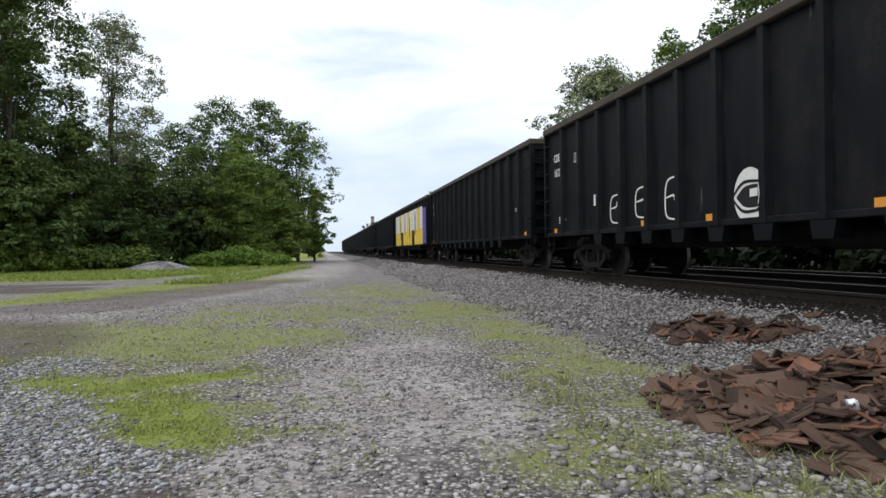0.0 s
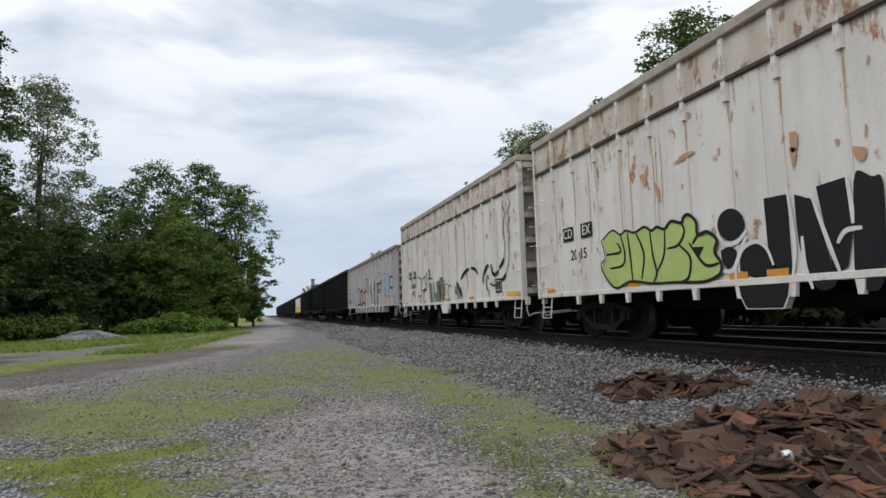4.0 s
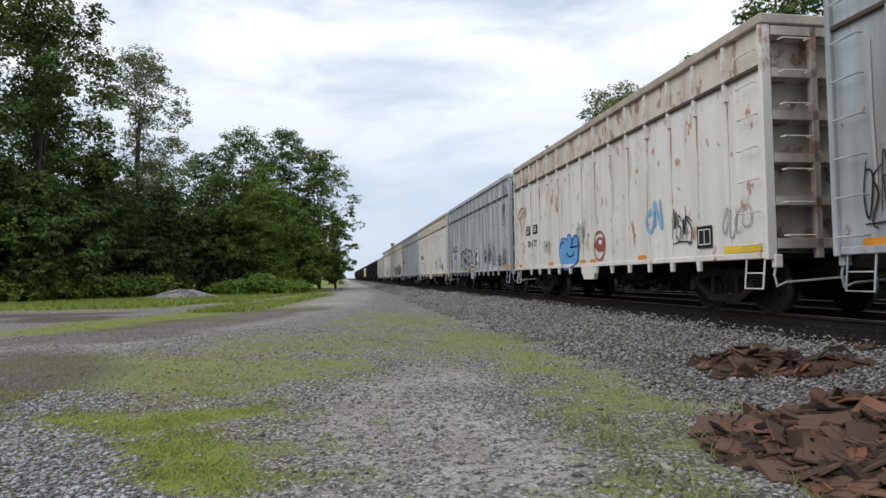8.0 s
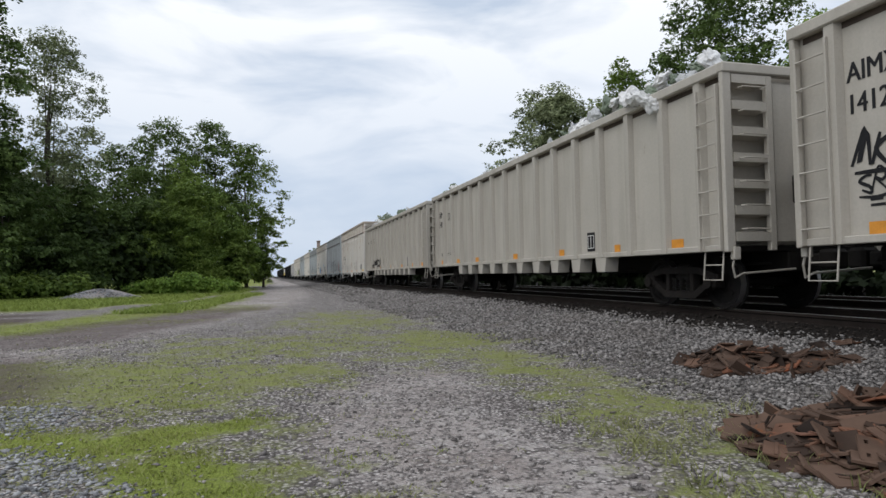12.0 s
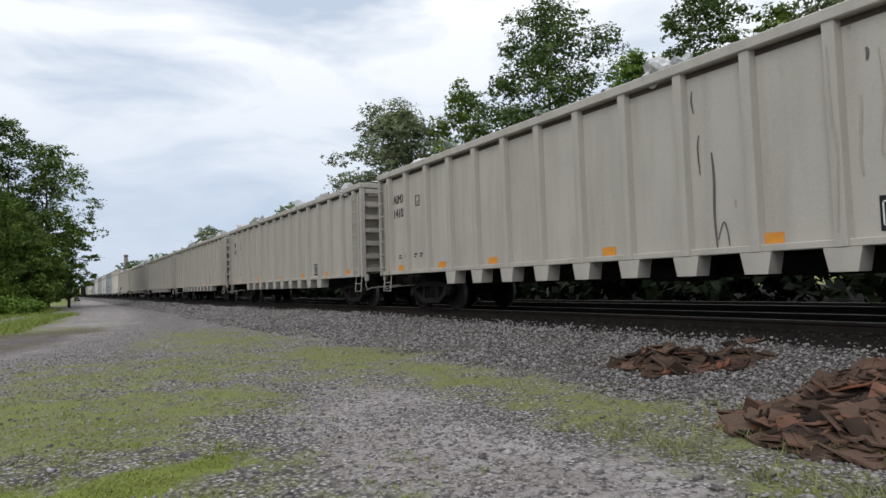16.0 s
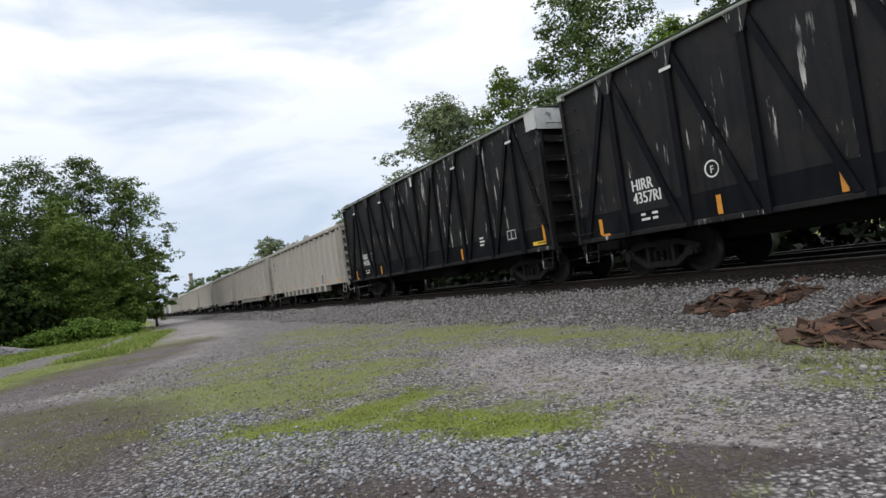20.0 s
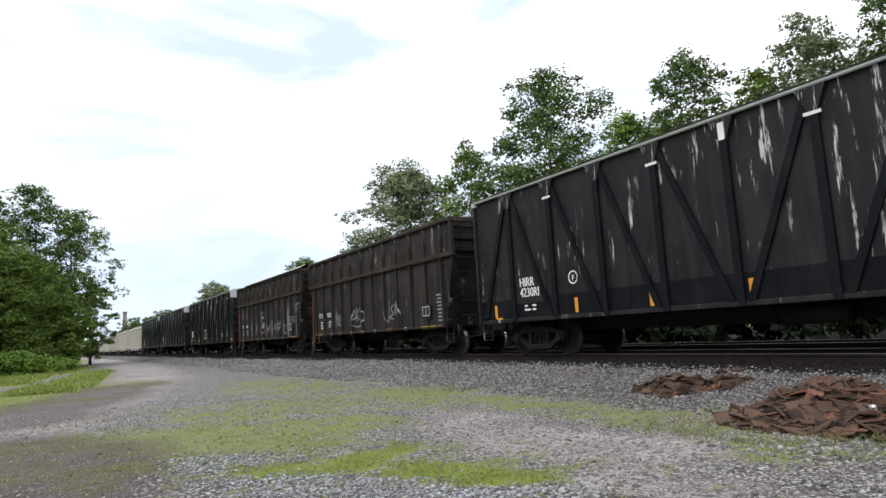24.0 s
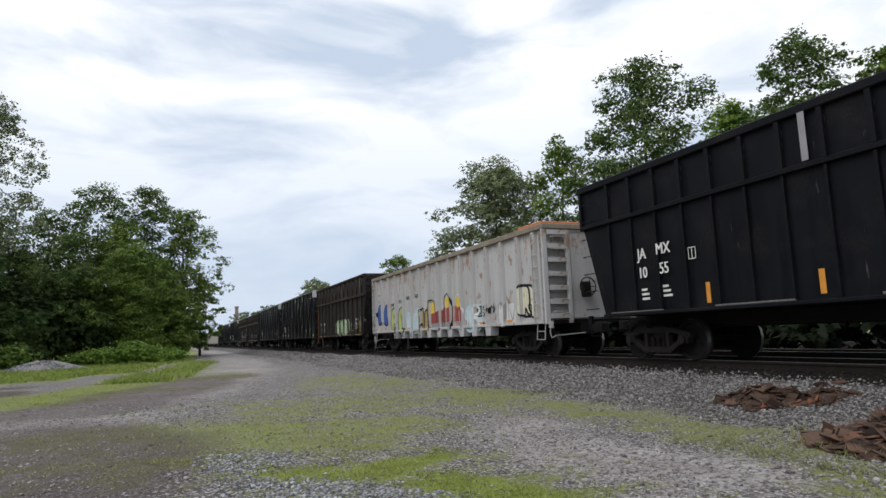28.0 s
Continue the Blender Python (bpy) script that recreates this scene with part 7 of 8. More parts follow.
field(car, sp, INK_ICE, [(11.77, 1.65), (12.10, 1.83), (12.51, 1.70), (13.13, 1.81), (13.19, 1.23), (12.97, 0.88), (11.81, 0.87)], -0.001)
strokes(car, sp, INK_WHITE, 0.12, [[(11.90, 0.94), (12.01, 1.63), (12.21, 1.28), (12.04, 1.15)], [(12.39, 1.71), (12.44, 0.99)], [(12.64, 0.95), (12.71, 1.74), (13.01, 1.59), (12.77, 1.37), (13.06, 0.93)]], 0.006)
strokes(car, sp, INK_BLACK, 0.05, [[(13.38, 1.73), (13.27, 1.65), (13.40, 1.56)], [(13.27, 1.52), (13.39, 1.43), (13.28, 1.35)], [(13.40, 1.05), (13.38, 1.01), (13.34, 0.98), (13.30, 0.98), (13.26, 1.01), (13.25, 1.06), (13.27, 1.10), (13.30, 1.13), (13.35, 1.13), (13.38, 1.10), (13.40, 1.05), (13.38, 1.01)], [(13.68, 1.51), (13.83, 1.63), (13.76, 1.48)], [(13.88, 1.44), (13.92, 1.68), (14.07, 1.61)], [(14.14, 1.78), (14.08, 1.46), (14.23, 1.66)]], 0.006)
field(car, sp, INK_PALE, [(14.42, 1.64), (14.53, 1.75), (14.76, 1.79), (14.90, 1.60), (15.02, 1.90), (15.14, 1.69), (15.54, 1.66), (15.58, 1.08), (15.05, 0.99), (14.46, 0.99)], 0.0)
strokes(car, sp, INK_GREY, 0.045, [[(14.97, 1.14), (15.03, 1.85), (15.13, 1.81), (15.17, 1.18)], [(14.46, 1.05), (14.45, 1.64), (14.73, 1.77), (14.82, 1.55)], [(15.24, 1.57), (15.41, 1.17), (15.56, 1.60)]], 0.006)
field(car, sp, INK_CREAM, [(15.86, 1.34), (15.82, 1.84), (15.92, 2.10), (16.11, 2.20), (16.40, 2.17), (16.52, 2.02), (16.54, 1.66), (16.47, 1.52), (16.60, 1.28), (16.41, 1.30), (16.28, 1.48), (16.20, 1.27)], 0.002)
strokes(car, sp, INK_BLACK, 0.1, [[(15.86, 1.34), (15.82, 1.84), (15.92, 2.10), (16.11, 2.20), (16.40, 2.17), (16.52, 2.02), (16.54, 1.66), (16.47, 1.52), (16.60, 1.28), (16.41, 1.30), (16.28, 1.48), (16.20, 1.27), (15.86, 1.34)]], 0.006)
strokes(car, sp, INK_BLACK, 0.07, [[(16.22, 1.99), (16.23, 1.79)]], 0.006)
field(car, sp, INK_CREAM, [(16.61, 1.51), (16.79, 1.53), (16.81, 1.23), (16.62, 1.23)], 0.002, False)
strokes(car, sp, INK_BLACK, 0.06, [[(16.61, 1.51), (16.79, 1.53), (16.81, 1.22), (16.62, 1.22), (16.61, 1.51)]], 0.006)
lettering(car, sp, "B", 16.5, 1.66, 0.86, INK_BLACK, "graffiti", "", 0.10)
lettering(car, sp, "B", 16.5, 1.66, 0.82, INK_CREAM, "graffiti", "", 0.045, sheet_x(sp) - 0.006)
for word, d, z in (("WISH", 3.2, 2.32), ("YOU", 4.3, 2.43), ("WERE", 5.5, 2.52), ("HERE", 6.6, 2.54)):
    lettering(car, sp, word, d, z, 0.17, INK_BLACK, "graffiti", strong=0.02)
lettering(car, sp, "1067", 0.85, 2.62, 0.16, INK_GREY)
small_print(car, sp, 0.7, 3.0, 1, 2, INK_GREY, 0.08)
for k, ch in enumerate("DRUG"):
    lettering(car, sp, ch, sp["posts"][3 + k], sp["sill"] - 0.15, 0.22, INK_BLACK, "graffiti", "", 0.01, -HW + 0.004)
tag(car, sp, 2.9, 3.8, 1.05, 1.35, INK_BLACK, 12, 0.03, 4)
tag(car, sp, 0.1, 0.45, 1.1, 1.8, INK_BLACK, 13, 0.03, 2)
dashed_box(car, sp, 12.9, 1.55, 0.42, 0.26, WHITE_INK, BLACK_INK)
for d in (1.1, 3.4, 5.5, 7.6, 10.8, 13.1, 15.2, 17.4):
    panel(car, sp, d, 1.10, 0.36, 0.12, ORANGE)
part("load_board", Shape().box(-1.5, 1.0, -8.6, -7.2, 3.90, 4.06, 0.03), plain("orange_board", (0.50, 0.16, 0.06), 0.7, 0, 0.4), car, "orange-red scrap on top of the load")

# tall gondolas
for front in (-40.3, -55.4, -70.1, -85.0, -100.1, -115.0, -130.4, -145.5):
    car, sp = BY_FRONT[front]
    for d in (0.55, 3.9, 6.5, 7.2, 9.9):
        panel(car, sp, d, 1.02, 0.36, 0.12, ORANGE)
    panel(car, sp, 13.35, 1.06, 0.95, 0.12, YELLOW if sp is CDEX else ORANGE)
    number = {-40.3: "20 21", -55.4: "20 15", -70.1: "20 2", -85.0: "20", -100.1: "20 35", -115.0: "2014 27", -130.4: "20 2", -145.5: "20 14"}[front]
    for txt, d in (("CD", 1.5), ("EX", 2.3)):
        panel(car, sp, d, 2.22, 0.46, 0.30, BLACK_INK, "stencil_ground")
        lettering(car, sp, txt, d, 2.22, 0.20, WHITE_INK, x=sheet_x(sp) - 0.022)
    lettering(car, sp, number, 1.9, 1.75, 0.22, BLACK_INK, strong=0.02)
    small_print(car, sp, 1.6, 1.45, 3, 2, INK_GREY, 0.022)
    dashed_box(car, sp, 12.3, 1.32, 0.36, 0.26, WHITE_INK, BLACK_INK)
RUN_TAN, RUN_RUST, RUN_GRIME = spray("tan_rust_run", (0.69, 0.61, 0.51)), spray("brown_rust_run", (0.44, 0.29, 0.18)), spray("grey_grime_run", (0.36, 0.36, 0.35))


def weather(car, spec, seed, rusty):
    """Runs of rust or grime down the side from the posts, and small chips of rust."""
    r = random.Random(seed)
    broad, thin = [], []
    for q in spec["posts"]:
        for k in range(r.choice((1, 1, 2, 3) if rusty else (0, 1, 1, 2))):
            d, low = q + r.uniform(-0.35, 0.35) * (k > 0), r.uniform(1.3, 3.0)
            broad.append([(d, 3.5), (d + r.uniform(-0.02, 0.02), (3.5 + low) / 2), (d + r.uniform(-0.03, 0.03), low)])
        d = q + r.uniform(-0.03, 0.03)
        thin.append([(d, 3.55), (d + 0.01, 3.4), (d, 3.5 - r.uniform(0.15, 0.7))])
    strokes(car, spec, RUN_TAN if rusty else RUN_GRIME, 0.05, broad, -0.006, "grime")
    strokes(car, spec, RUN_RUST if rusty else RUN_GRIME, 0.028, thin, -0.005, "rust")
    chips = []
    for k in range(26 if rusty else 8):
        d, z, l = r.uniform(0.4, 13.5), r.uniform(1.5, 3.4), r.uniform(0.05, 0.2)
        lean = r.uniform(-0.06, 0.06)
        chips.append([(d, z), (d + lean * 0.4, z - l / 2), (d + lean, z - l)])
    strokes(car, spec, RUN_RUST, 0.03, chips, -0.005, "rust_bloom")


for front, spec, label in TRAIN:
    if spec in (CDEX, CDEXG):
        weather(BY_FRONT[front][0], spec, int(-front), spec is CDEX)
car, sp = BY_FRONT[-40.3]
SCRAWL = [
    ([(2.1, 2.15), (1.98, 2.0), (1.93, 1.78), (1.75, 1.68), (1.66, 2.05)], 0.045), ([(2.6, 2.05), (2.48, 2.04), (2.48, 1.84), (2.2, 1.69)], 0.05), ([(2.2, 1.85), (2.19, 1.67), (2.4, 1.75), (2.58, 1.67)], 0.04),
    ([(2.05, 0.95), (1.6, 0.97), (1.62, 1.22), (1.75, 1.42), (2.06, 1.5), (2.29, 1.27), (2.38, 1.5), (2.13, 1.46)], 0.045), ([(2.87, 2.13), (3.24, 2.03), (3.48, 1.98), (3.42, 1.8), (3.44, 1.3), (3.32, 1.09), (3.2, 0.95)], 0.055),
    ([(3.32, 1.09), (3.4, 0.95)], 0.05), ([(2.98, 1.4), (2.99, 1.2), (3.05, 1.3), (3.43, 1.28)], 0.05), ([(3.47, 1.8), (3.85, 2.03), (4.09, 2.01), (4.15, 1.82), (4.26, 1.66), (4.03, 1.52), (3.54, 1.52)], 0.055)]
SCRAWL += [([(4.13, 1.97), (4.38, 2.19), (4.44, 1.85), (4.34, 1.6)], 0.05), ([(3.72, 1.52), (3.86, 1.4), (4.03, 1.52), (4.34, 1.53)], 0.05), ([(3.86, 1.42), (3.83, 1.15), (3.78, 0.99)], 0.05),
           ([(4.58, 1.86), (4.72, 1.93), (4.92, 1.94), (5.22, 1.89)], 0.06), ([(4.82, 1.95), (4.84, 2.1), (4.79, 2.23), (4.71, 2.29)], 0.11)]
for k, (pts, w_) in enumerate(SCRAWL):
    s = Shape()
    stroke(s, sp, smooth_line(pts), w_, 0.0012 * k)
    part("graffiti", s, INK_BLACK, car)
for k, (d, top_) in enumerate(((4.66, 1.76), (5.58, 1.34), (5.74, 1.78))):
    w_ = (0.40, 0.17, 0.3)[k]
    block(car, sp, [(d, top_), (d + w_, top_), (d + w_ * 1.4, 0.92), (d + w_ * 0.45, 0.92)], INK_GREEN)
for k, d in enumerate((5.24, 6.1)):
    block(car, sp, [(d, 1.8), (d + 0.22, 1.68), (d + 0.30, 0.92), (d + 0.1, 0.92)], INK_GREY)
bubble(car, sp, 6.5, 1.4, 0.5, 1.0, INK_GREEN, INK_BLACK, 98, 0.05, 0)
for k, (d, w_, hh) in enumerate(((7.3, 0.9, 0.7), (8.5, 0.8, 0.6))):
    tag(car, sp, d - w_ / 2, d + w_ / 2, 1.0, 1.0 + hh * 0.85, INK_BLACK, 100 + k, 0.055, 2)
strokes(car, sp, INK_BLACK, 0.045, [[(13.06, 3.80), (13.00, 3.66), (12.82, 3.51), (12.98, 3.25), (12.84, 2.96), (12.87, 2.63), (12.91, 2.29), (12.80, 2.03)], [(13.27, 3.73), (13.36, 3.47), (13.20, 3.27), (13.27, 3.08), (13.17, 2.88), (13.27, 2.61), (13.18, 2.41), (13.21, 2.13), (13.07, 1.81), (12.84, 1.58)]], 0.006)
strokes(car, sp, INK_BLACK, 0.11, [[(12.81, 2.05), (12.65, 1.92), (12.42, 1.80)], [(12.90, 1.62), (12.75, 1.51), (12.57, 1.46)], [(8.87, 1.69), (9.24, 1.87), (9.72, 1.98)], [(9.95, 1.97), (10.32, 1.92), (10.58, 1.77)], [(11.03, 1.45), (11.11, 1.68), (11.35, 1.88), (11.57, 1.96)], [(8.45, 1.60), (8.72, 1.30), (8.94, 1.12)], [(11.78, 1.96), (11.84, 1.75), (12.06, 1.63), (12.36, 1.73)]], 0.006)
strokes(car, sp, INK_BLACK, 0.06, [[(11.61, 1.42), (11.85, 1.35), (12.18, 1.34), (12.39, 1.45)], [(11.54, 1.53), (11.47, 1.65), (11.32, 1.48), (11.37, 1.29), (11.51, 1.19), (11.53, 1.01)]], 0.006)
car, sp = BY_FRONT[-55.4]
field(car, sp, INK_LIME, [(2.92, 1.94), (3.29, 2.08), (3.57, 1.97), (3.76, 2.02), (4.03, 1.95), (4.33, 2.01), (4.54, 1.92), (4.70, 1.96), (4.90, 1.90), (5.09, 2.00), (5.34, 1.94), (5.41, 2.02), (5.54, 2.04), (5.70, 1.91), (5.72, 1.71), (5.94, 1.72), (6.13, 1.58), (6.07, 1.41), (6.19, 1.24), (6.15, 1.08), (5.86, 0.99), (5.54, 0.99), (5.13, 1.01), (4.52, 1.02), (3.85, 1.09), (3.37, 0.99), (3.05, 1.17), (2.87, 1.45), (3.03, 1.60)], 0.0)
strokes(car, sp, INK_BLACK, 0.055, [[(2.92, 1.94), (3.29, 2.08), (3.57, 1.97), (3.76, 2.02), (4.03, 1.95), (4.33, 2.01), (4.54, 1.92), (4.70, 1.96), (4.90, 1.90), (5.09, 2.00), (5.34, 1.94), (5.41, 2.02), (5.54, 2.04), (5.70, 1.91), (5.72, 1.71), (5.94, 1.72), (6.13, 1.58), (6.07, 1.41), (6.19, 1.24), (6.15, 1.08), (5.86, 0.99), (5.54, 0.99), (5.13, 1.01), (4.52, 1.02), (3.85, 1.09), (3.37, 0.99), (3.05, 1.17), (2.87, 1.45), (3.03, 1.60), (2.92, 1.94)]], 0.006)
strokes(car, sp, INK_BLACK, 0.05, [[(3.03, 1.64), (3.54, 1.65), (3.44, 1.83)], [(3.15, 1.37), (3.59, 1.40), (3.68, 1.62), (3.57, 1.97)], [(3.80, 1.98), (3.86, 1.53), (3.89, 1.10)], [(4.08, 1.92), (4.28, 1.54), (4.17, 1.11)], [(4.49, 1.91), (4.54, 1.50), (4.62, 1.20), (4.52, 1.04)]], 0.006)
strokes(car, sp, INK_BLACK, 0.05, [[(4.90, 1.90), (4.85, 1.49), (4.64, 1.22)], [(4.94, 1.57), (5.23, 1.60), (5.40, 1.79), (5.34, 1.94)], [(5.26, 1.59), (5.50, 1.38), (5.44, 1.08), (5.20, 1.00)], [(5.50, 1.60), (5.83, 1.24), (6.14, 1.24)], [(5.72, 1.71), (5.58, 1.58)]], 0.006)
field(car, sp, INK_BLACK, [(5.57, 1.53), (5.84, 1.51), (5.71, 1.36)], 0.004, False)
field(car, sp, INK_BLACK, [(8.39, 1.97), (8.45, 2.09), (8.61, 1.99), (8.74, 1.88), (8.64, 0.83), (8.33, 0.85), (8.33, 1.35)], 0.003)
field(car, sp, INK_BLACK, [(6.69, 1.72), (6.62, 1.60), (6.49, 1.53), (6.32, 1.55), (6.19, 1.65), (6.15, 1.80), (6.22, 1.93), (6.37, 1.99), (6.53, 1.96), (6.65, 1.86)], 0.0)
field(car, sp, INK_BLACK, [(6.18, 1.41), (6.35, 1.45), (6.50, 1.37), (6.44, 1.20), (6.30, 1.14), (6.20, 1.26)], 0.0)
strokes(car, sp, INK_WHITE, 0.07, [[(6.12, 1.68), (6.28, 1.50), (6.53, 1.51), (6.72, 1.64)], [(6.18, 1.12), (6.41, 1.12), (6.60, 1.40), (6.71, 1.56)]], 0.006)
field(car, sp, INK_BLACK, [(6.54, 1.11), (6.58, 1.31), (6.74, 1.44), (6.96, 1.43), (7.11, 1.31), (7.15, 1.02), (6.82, 0.98)], 0.0)
strokes(car, sp, INK_WHITE, 0.06, [[(6.45, 0.86), (6.47, 1.18), (6.63, 1.40), (6.87, 1.47), (7.05, 1.36), (7.15, 1.13)]], 0.006)
field(car, sp, INK_BLACK, [(7.06, 2.02), (7.45, 2.01), (7.44, 0.99), (7.17, 0.98), (7.07, 1.36)], 0, False)
field(car, sp, INK_BLACK, [(7.56, 1.98), (7.73, 1.91), (7.83, 1.81), (8.02, 1.06), (8.04, 0.83), (7.78, 0.81), (7.60, 1.23), (7.56, 1.59)], 0.001)
field(car, sp, INK_BLACK, [(7.89, 2.02), (8.31, 2.05), (8.34, 1.48), (8.23, 1.04), (8.04, 0.93), (7.99, 1.33)], 0.002, False)
strokes(car, sp, INK_WHITE, 0.06, [[(7.46, 2.02), (7.50, 1.60), (7.50, 1.24), (7.44, 0.96)], [(7.63, 1.45), (7.64, 1.09), (7.73, 0.80)], [(7.83, 1.88), (8.00, 1.33), (8.12, 0.98)], [(8.31, 2.05), (8.34, 1.74), (8.34, 1.51)], [(8.12, 1.31), (8.24, 1.44), (8.45, 1.45)]], 0.006)
field(car, sp, RUST_BLOT, [(4.27, 2.92), (4.40, 2.93), (4.48, 2.77), (4.39, 2.71)], 0.0)
field(car, sp, RUST_BLOT, [(4.70, 2.73), (4.82, 2.58), (4.82, 2.36), (4.73, 2.50)], 0.0)
field(car, sp, RUST_BLOT, [(5.21, 2.90), (5.51, 3.01), (5.78, 2.98), (5.53, 2.92)], 0.0)
field(car, sp, RUST_BLOT, [(7.56, 2.77), (7.68, 2.74), (7.66, 2.55), (7.57, 2.52)], 0.0)
field(car, sp, RUST_BLOT, [(7.54, 2.58), (7.65, 2.53), (7.58, 2.30)], 0.0)
field(car, sp, RUST_BLOT, [(8.42, 2.37), (8.58, 2.31), (8.53, 2.18), (8.43, 2.25)], 0.0)
field(car, sp, RUST_BLOT, [(5.55, 3.66), (5.71, 3.62), (5.68, 3.53)], 0.0)
field(car, sp, RUST_BLOT, [(8.19, 2.51), (8.26, 2.50), (8.22, 2.43)], 0.0)
field(car, sp, INK_BLACK, [(9.46, 2.08), (9.89, 2.21), (10.19, 2.13), (10.19, 1.65), (10.45, 1.51), (10.32, 0.97), (9.61, 0.98), (9.10, 1.25), (9.31, 1.57), (9.75, 1.68)], 0.0)
field(car, sp, INK_BLACK, [(10.37, 2.09), (10.83, 2.12), (10.90, 1.54), (11.18, 1.50), (11.30, 1.06), (10.80, 0.94), (10.43, 0.97)], 0.001)
field(car, sp, INK_BLACK, [(10.90, 2.07), (11.50, 2.09), (11.54, 1.56), (11.93, 1.42), (11.89, 1.05), (11.04, 0.95), (11.23, 1.41)], 0.002)
field(car, sp, INK_BLACK, [(11.84, 1.98), (12.13, 2.03), (12.29, 1.89), (12.25, 1.52), (11.93, 1.48)], 0.0)
field(car, sp, INK_BLACK, [(11.89, 1.42), (12.31, 1.44), (12.29, 1.32), (11.93, 1.31)], 0, False)
strokes(car, sp, INK_WHITE, 0.06, [[(10.24, 2.14), (10.27, 1.58), (9.81, 1.46)], [(10.87, 2.08), (10.92, 1.48), (11.28, 1.12), (11.16, 0.95)], [(10.55, 1.69), (10.61, 1.08)], [(11.50, 1.55), (11.32, 1.29)], [(11.82, 2.02), (11.89, 1.46), (12.29, 1.48)], [(9.46, 1.53), (9.75, 1.29), (10.16, 1.32)]], 0.006)
field(car, sp, RUST_BLOT, [(13.02, 1.87), (13.16, 1.75), (13.33, 1.32), (13.19, 1.41)], 0.0)
part("graffiti", Shape().add([(-HW - 0.005, y, sp["sill"] + z) for y, z in ((-0.44, 0.0), (-0.40, -0.16), (-0.31, -0.31), (0.31, -0.31), (0.40, -0.16), (0.44, 0.0))], [(0, 1, 2, 3, 4, 5)]), INK_BLACK, car)
tag(car, sp, 12.9, 13.5, 1.6, 2.0, INK_BLACK, 9, 0.03, 3)
car, sp = BY_FRONT[-85.0]
tag(car, sp, 9.2, 10.0, 1.3, 1.9, INK_BLACK, 130, 0.04, 3)
tag(car, sp, 11.0, 11.8, 1.3, 2.0, INK_BLACK, 131, 0.04, 3)
tag(car, sp, 3.0, 4.2, 1.2, 1.7, INK_BLUE, 132, 0.05, 4)
car, sp = BY_FRONT[-100.1]
strokes(car, sp, INK_BLACK, 0.06, [[(4.19, 1.28), (3.92, 1.50), (3.77, 1.78), (3.86, 1.92), (4.04, 1.84), (4.11, 1.72), (4.17, 1.96), (4.31, 2.03), (4.43, 1.95), (4.47, 1.79)], [(3.59, 0.95), (3.63, 1.23), (3.91, 1.27), (4.36, 1.29)], [(4.41, 1.90), (4.53, 2.02), (4.72, 2.01), (4.90, 1.87), (5.07, 1.89), (5.03, 2.08), (4.95, 2.19)], [(4.39, 1.84), (4.65, 1.61), (4.85, 1.55), (4.79, 1.45), (4.60, 1.62)]], 0.004)
strokes(car, sp, INK_BLACK, 0.06, [[(4.37, 1.51), (4.59, 1.57), (4.80, 1.48), (4.90, 1.25), (4.82, 0.99), (4.69, 0.85)], [(4.37, 1.51), (4.41, 1.21), (4.45, 0.97), (4.58, 0.91)], [(5.09, 1.52), (5.07, 1.44), (5.03, 1.39), (4.98, 1.40), (4.95, 1.45), (4.94, 1.54), (4.96, 1.63), (5.00, 1.67), (5.05, 1.67), (5.08, 1.61), (5.09, 1.52), (5.07, 1.44)], [(5.26, 1.42), (5.25, 1.35), (5.22, 1.31), (5.19, 1.32), (5.16, 1.36), (5.15, 1.43), (5.17, 1.50), (5.20, 1.53), (5.23, 1.53), (5.26, 1.48), (5.26, 1.42), (5.25, 1.35)], [(5.63, 1.60), (5.72, 1.79), (5.78, 1.91), (5.61, 2.02), (5.35, 2.11), (5.17, 2.06), (5.13, 1.84), (5.24, 1.58), (5.45, 1.42), (5.61, 1.31), (5.69, 1.12), (5.61, 0.95), (5.51, 0.87)]], 0.005)
strokes(car, sp, INK_BLACK, 0.06, [[(4.87, 0.94), (4.97, 1.10), (5.21, 1.09), (5.26, 0.93)], [(5.78, 1.74), (5.85, 2.00), (6.05, 2.02), (6.21, 1.97)], [(5.61, 1.58), (5.80, 1.69), (6.03, 1.67), (6.19, 1.52)], [(5.90, 1.36), (5.88, 1.28), (5.85, 1.23), (5.81, 1.23), (5.78, 1.29), (5.77, 1.38), (5.79, 1.46), (5.82, 1.51), (5.86, 1.50), (5.89, 1.45), (5.90, 1.36), (5.88, 1.28)], [(6.09, 1.25), (6.07, 1.17), (6.04, 1.13), (6.00, 1.13), (5.98, 1.18), (5.97, 1.26), (5.98, 1.33), (6.02, 1.37), (6.05, 1.37), (6.08, 1.32), (6.09, 1.25), (6.07, 1.17)], [(5.67, 1.29), (5.68, 1.08), (5.84, 0.97), (6.03, 0.97), (6.15, 1.08), (6.15, 1.21)], [(6.21, 1.71), (6.25, 1.92), (6.37, 1.98), (6.53, 1.91), (6.64, 1.84)], [(6.20, 1.11), (6.25, 0.98), (6.42, 0.94)]], 0.006)
field(car, sp, INK_YELLOW, [(5.74, 1.13), (6.10, 1.10), (6.03, 1.00), (5.80, 1.01)], 0.0)
strokes(car, sp, INK_BLUE, 0.12, [[(0.68, 3.07), (0.95, 2.90), (0.87, 2.73), (0.67, 2.60)], [(0.62, 2.81), (0.88, 2.81)]], 0.006)
field(car, sp, INK_WHITE, [(7.47, 1.82), (7.80, 1.99), (8.14, 1.94), (8.20, 1.43), (8.12, 1.04), (7.75, 1.09), (7.46, 1.37)], 0.0)
